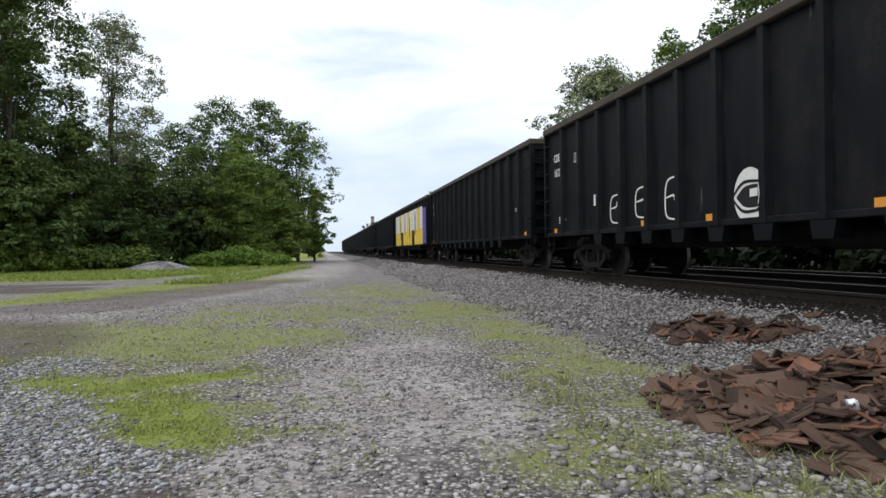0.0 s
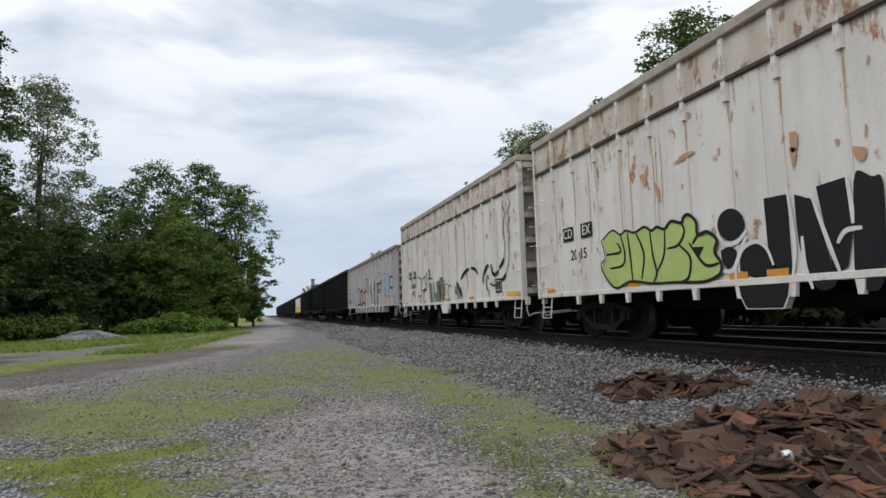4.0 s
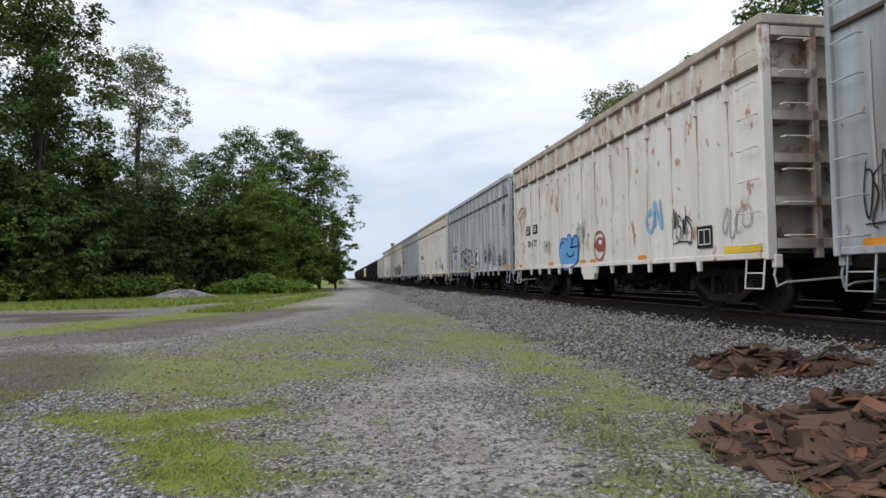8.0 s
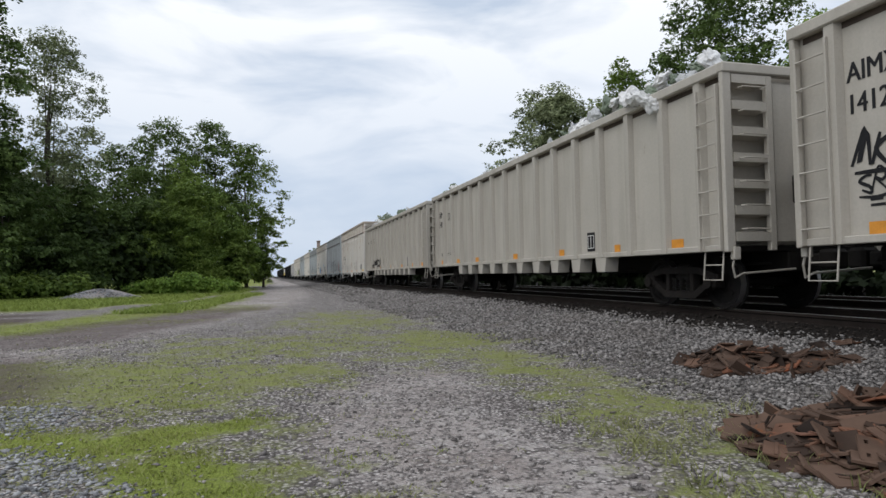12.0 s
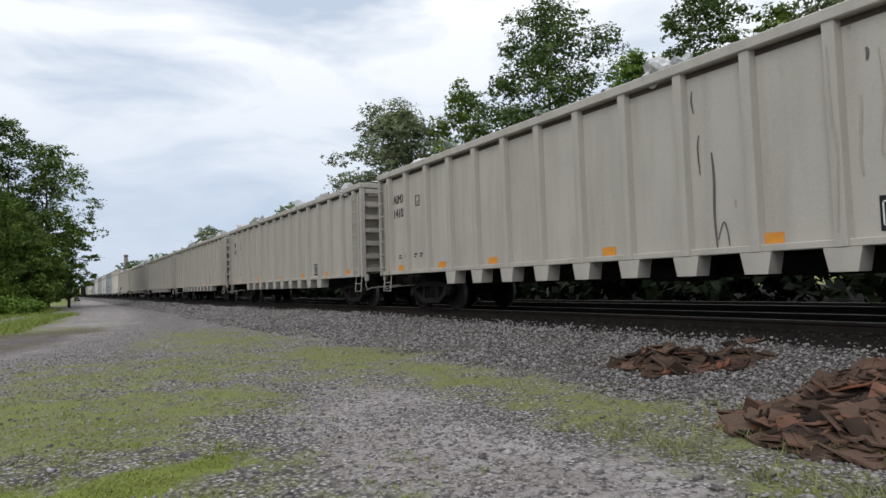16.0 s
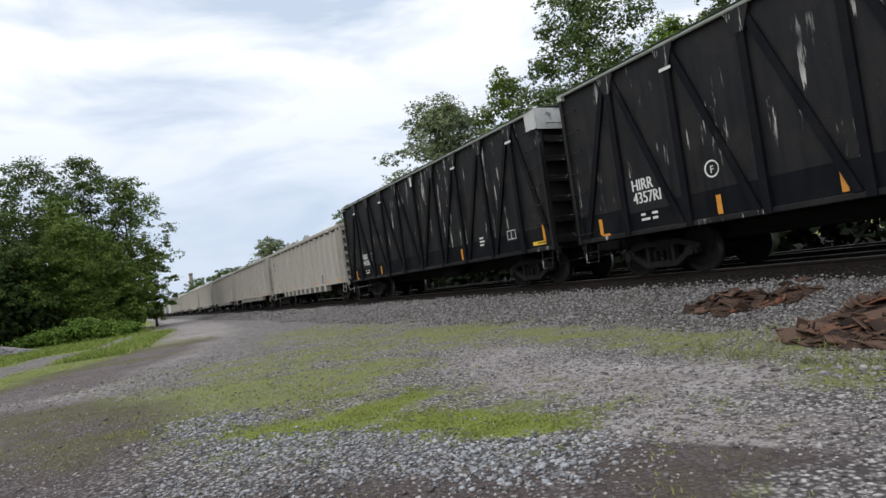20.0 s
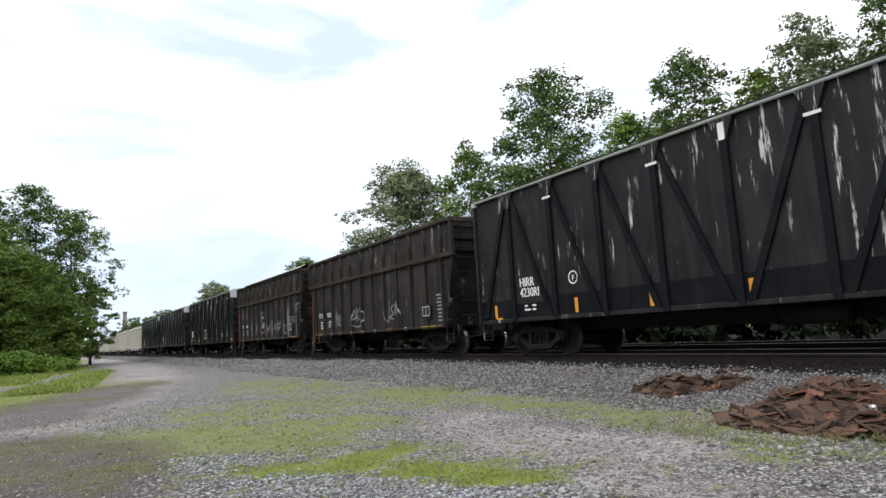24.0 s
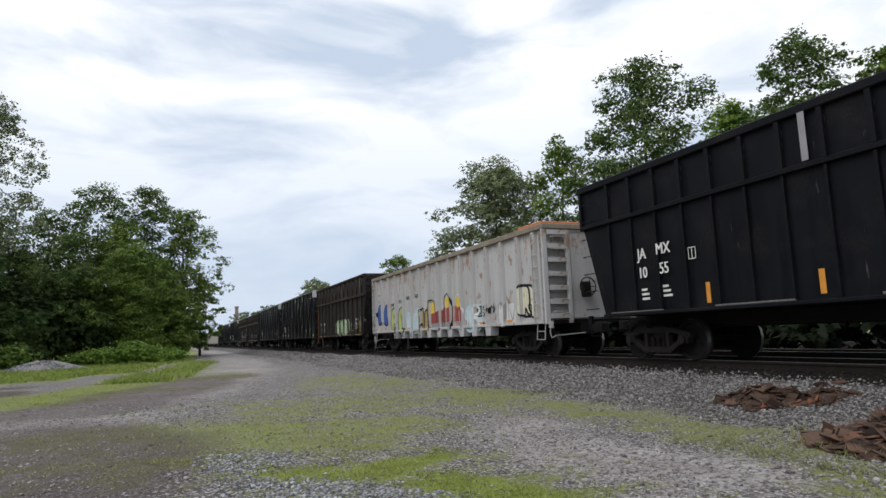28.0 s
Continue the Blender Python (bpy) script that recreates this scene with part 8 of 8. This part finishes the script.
field(car, sp, INK_BLACK, [(7.55, 1.76), (8.03, 1.89), (7.92, 1.63), (7.76, 1.50), (8.02, 1.27), (7.81, 1.18), (7.54, 1.42)], 0.003)
strokes(car, sp, INK_BLACK, 0.045, [[(7.47, 1.82), (7.80, 2.00), (8.16, 1.95)], [(7.46, 1.37), (7.78, 1.07), (8.14, 1.03)], [(6.25, 1.20), (6.57, 1.39), (7.03, 1.30), (7.37, 1.16)], [(6.34, 1.00), (6.66, 1.19), (7.14, 1.08)], [(6.47, 0.80), (6.78, 0.99), (7.16, 0.85)], [(6.42, 1.60), (6.68, 1.78), (6.49, 1.86)]], 0.006)
strokes(car, sp, INK_WHITE, 0.05, [[(6.28, 1.11), (6.60, 1.28), (7.20, 1.18)], [(6.47, 0.89), (6.72, 1.07), (7.20, 0.95)], [(6.65, 0.70), (6.90, 0.86)]], 0.006)
for k, (a, b, c, e) in enumerate(((9.5, 9.95, 1.33, 2.0), (10.25, 10.8, 1.35, 2.2), (11.0, 11.8, 1.25, 2.1), (12.75, 13.4, 1.2, 1.75))):
    tag(car, sp, a, b, c, e, INK_BLACK, 160 + k, 0.03, 3)
    tag(car, sp, a, b, c, (c + e) / 2, INK_BLACK, 165 + k, 0.025, 4)
tag(car, sp, 12.75, 13.4, 2.8, 3.6, INK_BLACK, 170, 0.035, 3)
tag(car, sp, 12.8, 13.6, 3.9, 4.2, INK_BLACK, 171, 0.035, 3)
tag(car, sp, 0.75, 1.15, 1.15, 1.75, INK_BLACK, 172, 0.022, 4)
car, sp = BY_FRONT[-115.0]
field(car, sp, INK_SKY, [(4.69, 1.49), (4.88, 1.73), (5.21, 1.73), (5.38, 1.68), (5.41, 1.80), (5.58, 1.82), (5.68, 1.70), (5.71, 1.50), (5.83, 1.68), (6.01, 1.77), (6.19, 1.70), (6.21, 1.36), (6.13, 1.08), (5.92, 0.95), (5.61, 0.90), (5.20, 0.84), (4.92, 0.97), (4.75, 1.21)], 0.0)
strokes(car, sp, INK_NAVY, 0.055, [[(4.69, 1.49), (4.88, 1.73), (5.21, 1.73), (5.38, 1.68), (5.41, 1.80), (5.58, 1.82), (5.68, 1.70), (5.71, 1.50), (5.83, 1.68), (6.01, 1.77), (6.19, 1.70), (6.21, 1.36), (6.13, 1.08), (5.92, 0.95), (5.61, 0.90), (5.20, 0.84), (4.92, 0.97), (4.75, 1.21), (4.69, 1.49)]], 0.006)
strokes(car, sp, INK_BLACK, 0.045, [[(5.22, 1.22), (5.36, 1.30), (5.49, 1.20), (5.81, 1.24), (5.85, 1.35)], [(5.71, 1.50), (5.60, 1.45), (5.94, 1.46), (6.18, 1.48)], [(4.76, 1.47), (4.89, 1.61), (5.12, 1.62)]], 0.006)
strokes(car, sp, INK_RED, 0.06, [[(7.31, 1.40), (7.38, 1.64), (7.58, 1.75), (7.83, 1.71), (7.95, 1.53), (7.93, 1.30), (7.85, 1.15), (7.65, 1.04), (7.40, 1.15), (7.31, 1.40)], [(7.31, 1.37), (7.55, 1.57), (7.83, 1.56), (7.94, 1.41)]], 0.006)
field(car, sp, INK_RED, [(7.36, 1.40), (7.55, 1.55), (7.83, 1.54), (7.92, 1.42), (7.82, 1.28), (7.49, 1.28)], 0.0)
field(car, sp, INK_WHITE, [(7.60, 1.55), (7.81, 1.54), (7.80, 1.43), (7.62, 1.44)], 0.003, False)
strokes(car, sp, INK_RED, 0.05, [[(0.71, 2.23), (0.61, 2.63), (0.32, 2.80), (0.64, 3.04), (1.04, 3.05), (1.19, 2.80), (1.01, 2.51), (0.71, 2.23)], [(0.56, 2.83), (0.68, 2.73), (0.98, 2.96), (0.85, 2.70)]], 0.006)
strokes(car, sp, INK_GREY, 0.035, [[(0.62, 1.79), (1.00, 1.82), (1.06, 1.56), (0.72, 1.46)], [(0.73, 1.69), (0.95, 1.51)], [(0.83, 1.39), (0.90, 1.22)]], 0.006)
field(car, sp, RUST_BLOT, [(4.39, 2.92), (4.54, 2.79), (4.53, 2.55), (4.41, 2.62)], 0.0)
tag(car, sp, 3.2, 3.9, 1.35, 1.75, INK_GREEN, 187, 0.03, 4)
tag(car, sp, 6.0, 6.7, 1.45, 2.0, INK_GREEN, 186, 0.03, 4)
tag(car, sp, 10.2, 10.8, 1.55, 2.1, INK_BLUE, 183, 0.10, 2)
tag(car, sp, 11.2, 11.9, 1.3, 1.8, INK_BLACK, 184, 0.035, 4)
tag(car, sp, 12.8, 13.6, 1.3, 1.8, INK_GREY, 185, 0.03, 4)
car, sp = BY_FRONT[-130.4]
strokes(car, sp, INK_BLACK, 0.085, [[(4.47, 2.04), (4.19, 2.09), (4.18, 1.94), (4.44, 1.87), (4.38, 1.70), (4.12, 1.75)], [(5.03, 2.16), (5.12, 1.78), (5.32, 1.94), (5.44, 1.77), (5.56, 2.26)], [(5.97, 2.09), (6.42, 2.06), (6.38, 1.79), (5.94, 1.84), (5.97, 2.09)], [(7.71, 2.08), (7.91, 2.14), (7.98, 2.00), (7.83, 1.83), (7.69, 1.77), (8.00, 1.76)]], 0.006)
strokes(car, sp, INK_BLACK, 0.13, [[(6.84, 2.12), (7.31, 2.07), (7.30, 1.93), (6.97, 1.91)], [(6.90, 2.13), (6.91, 1.90)], [(8.52, 2.00), (8.54, 2.19), (8.77, 2.19), (8.87, 2.03), (8.71, 1.95)], [(8.57, 1.96), (8.62, 1.82), (8.88, 1.77), (9.11, 1.75), (9.10, 1.90), (8.85, 1.97)]], 0.006)
strokes(car, sp, INK_BLACK, 0.05, [[(6.99, 1.91), (7.20, 1.75), (7.37, 1.64)], [(4.27, 1.68), (4.63, 1.65), (4.30, 1.18), (4.75, 1.05)], [(4.14, 1.39), (4.70, 1.39)], [(5.08, 1.45), (5.23, 1.66), (5.51, 1.59), (5.57, 1.36), (5.43, 1.10), (5.15, 1.18), (5.08, 1.45)], [(5.25, 1.46), (5.40, 1.46)], [(5.20, 1.32), (5.38, 1.26)], [(5.97, 1.60), (6.19, 1.62), (6.28, 1.40), (6.05, 1.09), (6.25, 0.98), (6.43, 1.20), (6.36, 1.49)]], 0.006)
strokes(car, sp, INK_BLACK, 0.05, [[(7.28, 1.65), (7.06, 1.71), (6.94, 1.52), (7.13, 1.41), (6.96, 1.34), (6.97, 0.99), (7.24, 1.02), (7.31, 1.20), (7.36, 0.93), (7.46, 1.16), (7.54, 0.93)], [(7.78, 1.72), (7.64, 1.39), (7.85, 1.23), (7.95, 1.61), (7.78, 1.72)], [(7.82, 1.27), (8.13, 1.32), (7.95, 1.14), (8.22, 1.12)], [(8.54, 1.25), (8.52, 1.53), (8.64, 1.24), (8.69, 1.56)], [(8.91, 1.50), (8.78, 1.51), (8.73, 1.29), (8.90, 1.32), (8.90, 1.41)], [(9.10, 1.58), (8.96, 1.49), (8.97, 1.31), (9.12, 1.36)], [(8.66, 1.15), (9.04, 1.23)]], 0.006)
field(car, sp, INK_PINK, [(11.59, 2.01), (11.78, 2.07), (11.92, 1.85), (11.88, 1.28), (11.68, 1.14), (11.53, 1.31)], 0.0)
field(car, sp, INK_PINK, [(12.02, 1.72), (12.32, 1.76), (12.32, 1.16), (12.05, 1.12)], 0.0)
strokes(car, sp, INK_BLACK, 0.05, [[(11.52, 1.92), (11.78, 2.08), (11.95, 1.84), (11.93, 1.61), (12.15, 1.75), (12.39, 1.74)], [(11.54, 1.55), (11.88, 1.61), (11.93, 1.14)], [(12.36, 1.59), (12.63, 1.54), (12.47, 1.37)]], 0.006)
strokes(car, sp, INK_BLACK, 0.09, [[(10.21, 1.74), (9.70, 1.42), (10.32, 1.29)], [(10.71, 1.95), (11.14, 1.59), (11.24, 1.21), (11.03, 0.91)], [(10.53, 1.41), (10.93, 1.67), (11.16, 1.69)]], 0.006)
strokes(car, sp, INK_BLACK, 0.05, [[(8.99, 1.43), (9.25, 1.63), (9.34, 1.34), (8.94, 1.15), (9.42, 1.02)]], 0.006)
tag(car, sp, 0.4, 0.9, 1.3, 2.1, INK_BLACK, 199, 0.03, 4)
car, sp = BY_FRONT[-145.5]
field(car, sp, RUST_BLOT, [(1.37, 2.89), (1.44, 2.91), (1.46, 2.44), (1.40, 2.37)], 0.0)
strokes(car, sp, INK_BLACK, 0.05, [[(0.23, 1.55), (0.32, 1.73), (0.48, 1.75), (0.57, 1.65), (0.43, 1.56), (0.58, 1.50), (0.51, 1.35), (0.27, 1.38), (0.26, 1.50)], [(0.63, 1.45), (0.80, 1.60), (0.86, 1.53), (0.71, 1.47), (0.84, 1.37), (0.74, 1.33)], [(0.94, 1.55), (0.98, 1.53)]], 0.006)
tag(car, sp, 0.3, 1.1, 3.05, 3.4, spray("faded_red_spray", (0.30, 0.17, 0.16)), 211, 0.03, 5)
for k, (a, b) in enumerate(((2.7, 3.4), (3.6, 4.6), (5.0, 6.0))):
    tag(car, sp, a, b, 1.15, 1.6, INK_GREY, 212 + k, 0.035, 3)
tag(car, sp, 7.7, 9.0, 1.2, 1.9, INK_GREEN, 216, 0.04, 3)
tag(car, sp, 9.3, 10.2, 1.2, 1.8, INK_GREY, 217, 0.035, 3)

# beige gondolas
NUMBERS = {-160.5: "1123", -179.6: "14047", -199.0: "14126", -218.0: "14117", -237.4: "14059", -256.8: "14103", -275.8: "14156", -295.1: "14130"}
for k, (front, number) in enumerate(NUMBERS.items()):
    car, sp = BY_FRONT[front]
    if k == 0:
        lettering(car, sp, "AIMX", 0.92, 2.9, 0.20, BLACK_INK)
        lettering(car, sp, number, 1.95, 2.9, 0.20, BLACK_INK)
    else:
        lettering(car, sp, "AIMX", 1.04, 3.10, 0.25, BLACK_INK, squeeze=0.82, strong=0.03)
        lettering(car, sp, number, 1.04, 2.70, 0.25, BLACK_INK, squeeze=0.82, strong=0.03)
    box_d = 2.12 if k else 3.05
    dashed_box(car, sp, box_d, 2.95, 0.20, 0.26, BLACK_INK, None, False)
    lettering(car, sp, "C", box_d, 2.90, 0.08, BLACK_INK)
    small_print(car, sp, 0.95, 1.52, 2, 2, BLACK_INK)
    small_print(car, sp, 1.85, 1.52, 2, 2, BLACK_INK)
    dashed_box(car, sp, 13.5, 1.35, 0.26, 0.28, WHITE_INK, BLACK_INK)
    for d, w in ((1.08, 0.32), (3.3, 0.36), (5.5, 0.32), (9.0, 0.32), (12.0, 0.32), (14.6, 0.22), (16.6, 0.34)):
        panel(car, sp, d, 1.16, w, 0.15, ORANGE)
    refuse(car, sp, k + 1)
car, sp = BY_FRONT[-179.6]
_r = random.Random(44)
for k in range(46):
    d = 12.3 + 5.3 * (k / 46)
    part("refuse_bag", BAGS[(0, 1, 2, 1, 0)[k % 5]], None, car, "", pose(_r.uniform(-1.55, -1.0), 8.95 - d, sp["top"] + _r.uniform(0.02, 0.30), _r.uniform(0, 90), _r.uniform(0, 90), _r.uniform(0, 360)) @ Matrix.Scale(_r.uniform(0.4, 0.8), 4))
for k, (d, z, sc) in enumerate(((15.75, 3.97, 0.9), (16.0, 3.86, 0.85), (16.2, 3.72, 0.6), (15.5, 4.05, 0.8))):
    part("refuse_bag", BAGS[0], None, car, "white torn bag hanging over the rim", pose(-1.66, 8.95 - d, z, 30 * k, 20, 50 * k) @ Matrix.Scale(sc, 4))
car, sp = BY_FRONT[-160.5]
for k, (d, w) in enumerate(((2.8, 0.55), (3.9, 0.6), (4.95, 0.75), (6.5, 0.7))):
    tag(car, sp, d, d + w, 1.22, 1.66 + 0.04 * k, INK_BLACK, 230 + k, 0.05, 4)
car, sp = BY_FRONT[-199.0]
tag(car, sp, 0.75, 1.5, 1.9, 2.3, INK_BLACK, 240, 0.07, 3)
tag(car, sp, 0.8, 1.4, 1.6, 1.85, INK_BLACK, 241, 0.05, 3)
car, sp = BY_FRONT[-256.8]
for k in range(9):
    s = Shape()
    a = 12.9 + 0.22 * k + 0.09 * math.sin(k * 7)
    stroke(s, sp, smooth_line([(a, 3.5 - 0.7 * abs(math.sin(k * 1.7))), (a + 0.03 * math.sin(k), 2.7), (a + 0.05 * math.cos(k * 2), 2.1), (a, 1.15 + 0.9 * abs(math.sin(k * 2.3)))]), 0.03 + 0.015 * math.sin(k * 3), 0.0004 * k)
    part("stain_run", s, spray("dark_stain", (0.37, 0.335, 0.28)) if k == 0 else bpy.data.materials["dark_stain"], car)
STREAK = spray("black_streak", (0.10, 0.092, 0.085))
for pts, w_ in (([(11.13, 2.5), (11.15, 2.1), (11.13, 1.6), (11.15, 1.08)], 0.045), ([(11.17, 1.2), (11.27, 1.45), (11.33, 1.3), (11.35, 1.1)], 0.025), ([(10.93, 2.8), (10.9, 2.6), (10.92, 2.2)], 0.03), ([(10.85, 3.5), (10.83, 3.35), (10.86, 3.15)], 0.03), ([(13.3, 3.36), (13.31, 3.3), (13.3, 3.2)], 0.04)):
    s = Shape()
    stroke(s, sp, smooth_line(pts), w_, 0.001)
    part("stain_run", s, STREAK, car, "thin black streak")

# scraped black gondolas
for k, (front, number) in enumerate({-314.1: "4412RI", -331.8: "4357RI", -350.8: "4361RI", -397.9: "4230RI", -415.9: "4413RI"}.items()):
    car, sp = BY_FRONT[front]
    off = {-350.8: -0.6}.get(front, 0.0)
    front_x = min(sheet_x(sp), face_x(sp, 2.3 + off)) - 0.008
    panel(car, sp, 2.3 + off, 1.78, 1.25, 0.75, BLACK_INK, "stencil_ground")
    lettering(car, sp, "HIRR", 2.15 + off, 1.96, 0.24, WHITE_INK, squeeze=0.82, x=front_x, strong=0.035)
    lettering(car, sp, number, 2.25 + off, 1.68, 0.24, WHITE_INK, squeeze=0.82, x=front_x, strong=0.035)
    ring_d = {-350.8: 3.18, -314.1: 3.0, -415.9: 4.02}.get(front, 3.95)
    ring = [(ring_d + 0.15 * math.cos(a * 0.314), 1.92 + 0.15 * math.sin(a * 0.314)) for a in range(21)]
    s = Shape()
    stroke(s, sp, ring, 0.035)
    part("stencil_ring", s, WHITE_INK, car)
    lettering(car, sp, "F", ring_d, 1.90, 0.14, WHITE_INK)
    small_print(car, sp, 2.0, 1.36, 2, 2, WHITE_INK, 0.05)
    dashed_box(car, sp, 14.6, 1.52, 0.42, 0.24, WHITE_INK, BLACK_INK)
    small_print(car, sp, 12.75, 1.64, 3, 1, WHITE_INK, 0.05)
    upright = front in (-314.1, -331.8, -397.9)
    for d in (0.7, 4.0, 6.3, 8.6, 11.5):
        panel(car, sp, d, 1.24, 0.11 if upright else 0.36, 0.36 if upright else 0.12, YELLOW if not upright else ORANGE)
    if upright:
        part("lower_band", cached(("lower_band",), lambda: Shape().box(-HW + sp["inset"] - 0.003, -HW + sp["inset"] - 0.0005, -8.2, 8.2, sp["sill"] + 0.11, sp["sill"] + 0.62).mesh("lower_band", BLACK_PAINT)), None, car, "fresh black paint along the sill")
        panel(car, sp, 0.84, 1.04, 0.26, 0.06, ORANGE)
    panel(car, sp, 15.9, 1.14, 0.6, 0.10, YELLOW)
    panel(car, sp, 0.75 if not upright else 16.15, 1.35, 0.34 if not upright else 0.10, 0.26 if not upright else 0.5, ORANGE)
    for j, q in enumerate(HIRR_POSTS):
        if j == 4:
            panel(car, sp, q, 4.25, 0.13, 0.34, WHITE_INK, "plate", "", 0.016)
        elif (j + k) % 2 == 0:
            panel(car, sp, q, 4.05, 0.30, 0.06, WHITE_INK, "plate", "", 0.016)
    cover_sheet(car, sp)
car, sp = BY_FRONT[-350.8]
tag(car, sp, 6.3, 7.2, 1.75, 2.05, INK_WHITE, 250, 0.04, 5)
tag(car, sp, 6.3, 7.2, 1.4, 1.7, INK_WHITE, 251, 0.04, 5)
tag(car, sp, 0.4, 1.2, 1.55, 1.75, INK_WHITE, 252, 0.03, 4)

# brown gondolas with raised rims
for k, front in enumerate((-368.8, -383.3, -433.6)):
    car, sp = BY_FRONT[front]
    lettering(car, sp, "ITFX", 1.22, 1.83, 0.20, WHITE_INK, squeeze=0.85, strong=0.02)
    lettering(car, sp, "92063" if k == 0 else "9205", 2.27, 1.83, 0.20, WHITE_INK, squeeze=0.85, strong=0.02)
    small_print(car, sp, 1.2, 1.55, 3, 1, WHITE_INK, 0.06)
    small_print(car, sp, 2.2, 1.55, 3, 2, WHITE_INK, 0.05)
    for d, w, m in ((1.2, 0.5, YELLOW), (3.6, 0.34, ORANGE), (6.0, 0.36, YELLOW), (8.5, 0.42, ORANGE), (11.2, 0.5, YELLOW), (11.75, 0.45, YELLOW)):
        panel(car, sp, d, 0.95, w, 0.09, m, "reflector", "", -0.032)
    for d in (2.6, 4.9, 7.2, 9.8):
        panel(car, sp, d, 0.95, 0.14, 0.11, WHITE_INK, "plate", "", -0.032)
    panel(car, sp, 12.2, 0.96, 0.22, 0.12, INK_RED, "plate", "", -0.032)
    for j in range(8):
        panel(car, sp, 12.2, 2.0 - 0.12 * j, (0.48, 0.36, 0.42, 0.3, 0.4, 0.26, 0.34, 0.3)[j], 0.045, INK_WORN, "stencil_bar")
    dashed_box(car, sp, 11.4, 1.5, 0.45, 0.30, WHITE_INK, BLACK_INK)
    part("ladder_end", Shape().box(-1.58, -1.54, 6.30, 6.34, 0.6, 3.1).box(-1.30, -1.26, 6.30, 6.34, 0.6, 3.1), ORANGE_RUST, car, "orange end ladder")
    for j in range(6):
        part("rung", cached(("rung",), lambda: Shape().tube([(-1.56, 6.32, 0), (-1.28, 6.32, 0)], 0.014, 6).mesh("rung", ORANGE_RUST)), None, car, "", (0, 0, 0.8 + 0.4 * j))
    cover_sheet(car, sp, 0.24, False, 6) if k == 0 else None
car, sp = BY_FRONT[-368.8]
block(car, sp, [(0.16, 2.85), (0.75, 2.85), (0.62, 1.9), (0.3, 1.15), (0.16, 1.15)], ORANGE_RUST)
for k, (a, b, c, e, w) in enumerate(((1.0, 1.4, 2.3, 2.8, 0.03), (2.1, 2.7, 2.2, 2.7, 0.05), (3.2, 3.6, 1.3, 2.0, 0.04), (4.2, 4.9, 1.35, 1.9, 0.05), (5.5, 6.1, 2.1, 2.7, 0.06), (5.4, 6.2, 1.4, 1.95, 0.07), (6.5, 7.2, 1.3, 1.9, 0.06),
                                      (7.7, 9.4, 1.3, 1.95, 0.06), (9.8, 10.5, 1.2, 1.8, 0.06), (10.9, 11.9, 1.6, 2.0, 0.07), (11.9, 12.6, 2.2, 2.7, 0.06), (10.6, 10.8, 1.2, 2.5, 0.09))):
    tag(car, sp, a, b, c, e, INK_WORN, 260 + k, w * 0.48, 4 if b - a < 1.2 else 7)
bubble(car, sp, 7.8, 1.55, 0.7, 0.9, spray("dull_red_spray", (0.09, 0.035, 0.028)), INK_GREY, 275, 0.04, 1)
car, sp = BY_FRONT[-433.6]
for k, d in enumerate((6.4, 7.1, 7.8, 8.5, 9.1)):
    bubble(car, sp, d, 1.5, 0.66, 0.95, INK_MINT, INK_GREEN, 280 + k, 0.05, 1)
tag(car, sp, 9.8, 10.4, 1.3, 1.8, INK_OCHRE, 290, 0.05, 3)
tag(car, sp, 10.9, 11.5, 1.6, 1.9, INK_WHITE, 291, 0.05, 3)
tag(car, sp, 11.6, 12.2, 1.3, 1.9, INK_OCHRE, 292, 0.05, 3)
car, sp = BY_FRONT[-383.3]
for k, (a, b) in enumerate(((3.0, 3.8), (5.0, 6.2), (8.0, 9.3))):
    tag(car, sp, a, b, 1.3, 1.9, INK_GREY, 295 + k, 0.05, 3)

# last black gondola
car, sp = BY_FRONT[-468.1]
for txt, d, z in (("JA", 2.25, 2.44), ("MX", 2.95, 2.48), ("10", 2.25, 2.0), ("55", 2.95, 2.04)):
    lettering(car, sp, txt, d, z, 0.25, WHITE_INK, squeeze=0.85, x=-HW - 0.004, strong=0.04)
dashed_box(car, sp, 3.75, 2.28, 0.2, 0.24, WHITE_INK)
small_print(car, sp, 2.1, 1.65, 3, 1, WHITE_INK, 0.05)
small_print(car, sp, 2.8, 1.68, 3, 1, WHITE_INK, 0.05)
for d in (4.1, 6.6, 10.5, 14.0):
    panel(car, sp, d, 1.42, 0.11, 0.42, ORANGE)
panel(car, sp, 6.6, 3.95, 0.13, 0.90, INK_GREY, "plate", "", 0.02)
for k in range(5):
    part("dirt_ledge", Shape().box(-HW - 0.01, -HW + 0.06, 8.0 - 3.3 * k - 1.8, 8.0 - 3.3 * k, 1.122, 1.15 + 0.01 * (k % 3), 0.008), BALLAST_STONE, car)


# ---------------------------------------------------------------- what moves
def motions():
    for car, mid in CARS:
        walk(car, [(0.0, pose(TX, mid, RZ)), (28.0, pose(TX, mid + SPEED * 28.0, RZ))])
    for sy, sets in WHEELSETS.items():
        first = sets[0]
        walk(first, [(k / 30, pose(0, sy * 0.89, 0.457, -math.degrees(SPEED * k / 30 / 0.457))) for k in range(841)])
        keys = first.animation_data
        for ws in sets[1:]:
            ws.rotation_mode = "QUATERNION"
            ws.animation_data_create()
            ws.animation_data.action = keys.action
            ws.animation_data.action_slot = keys.action_slot


motions()
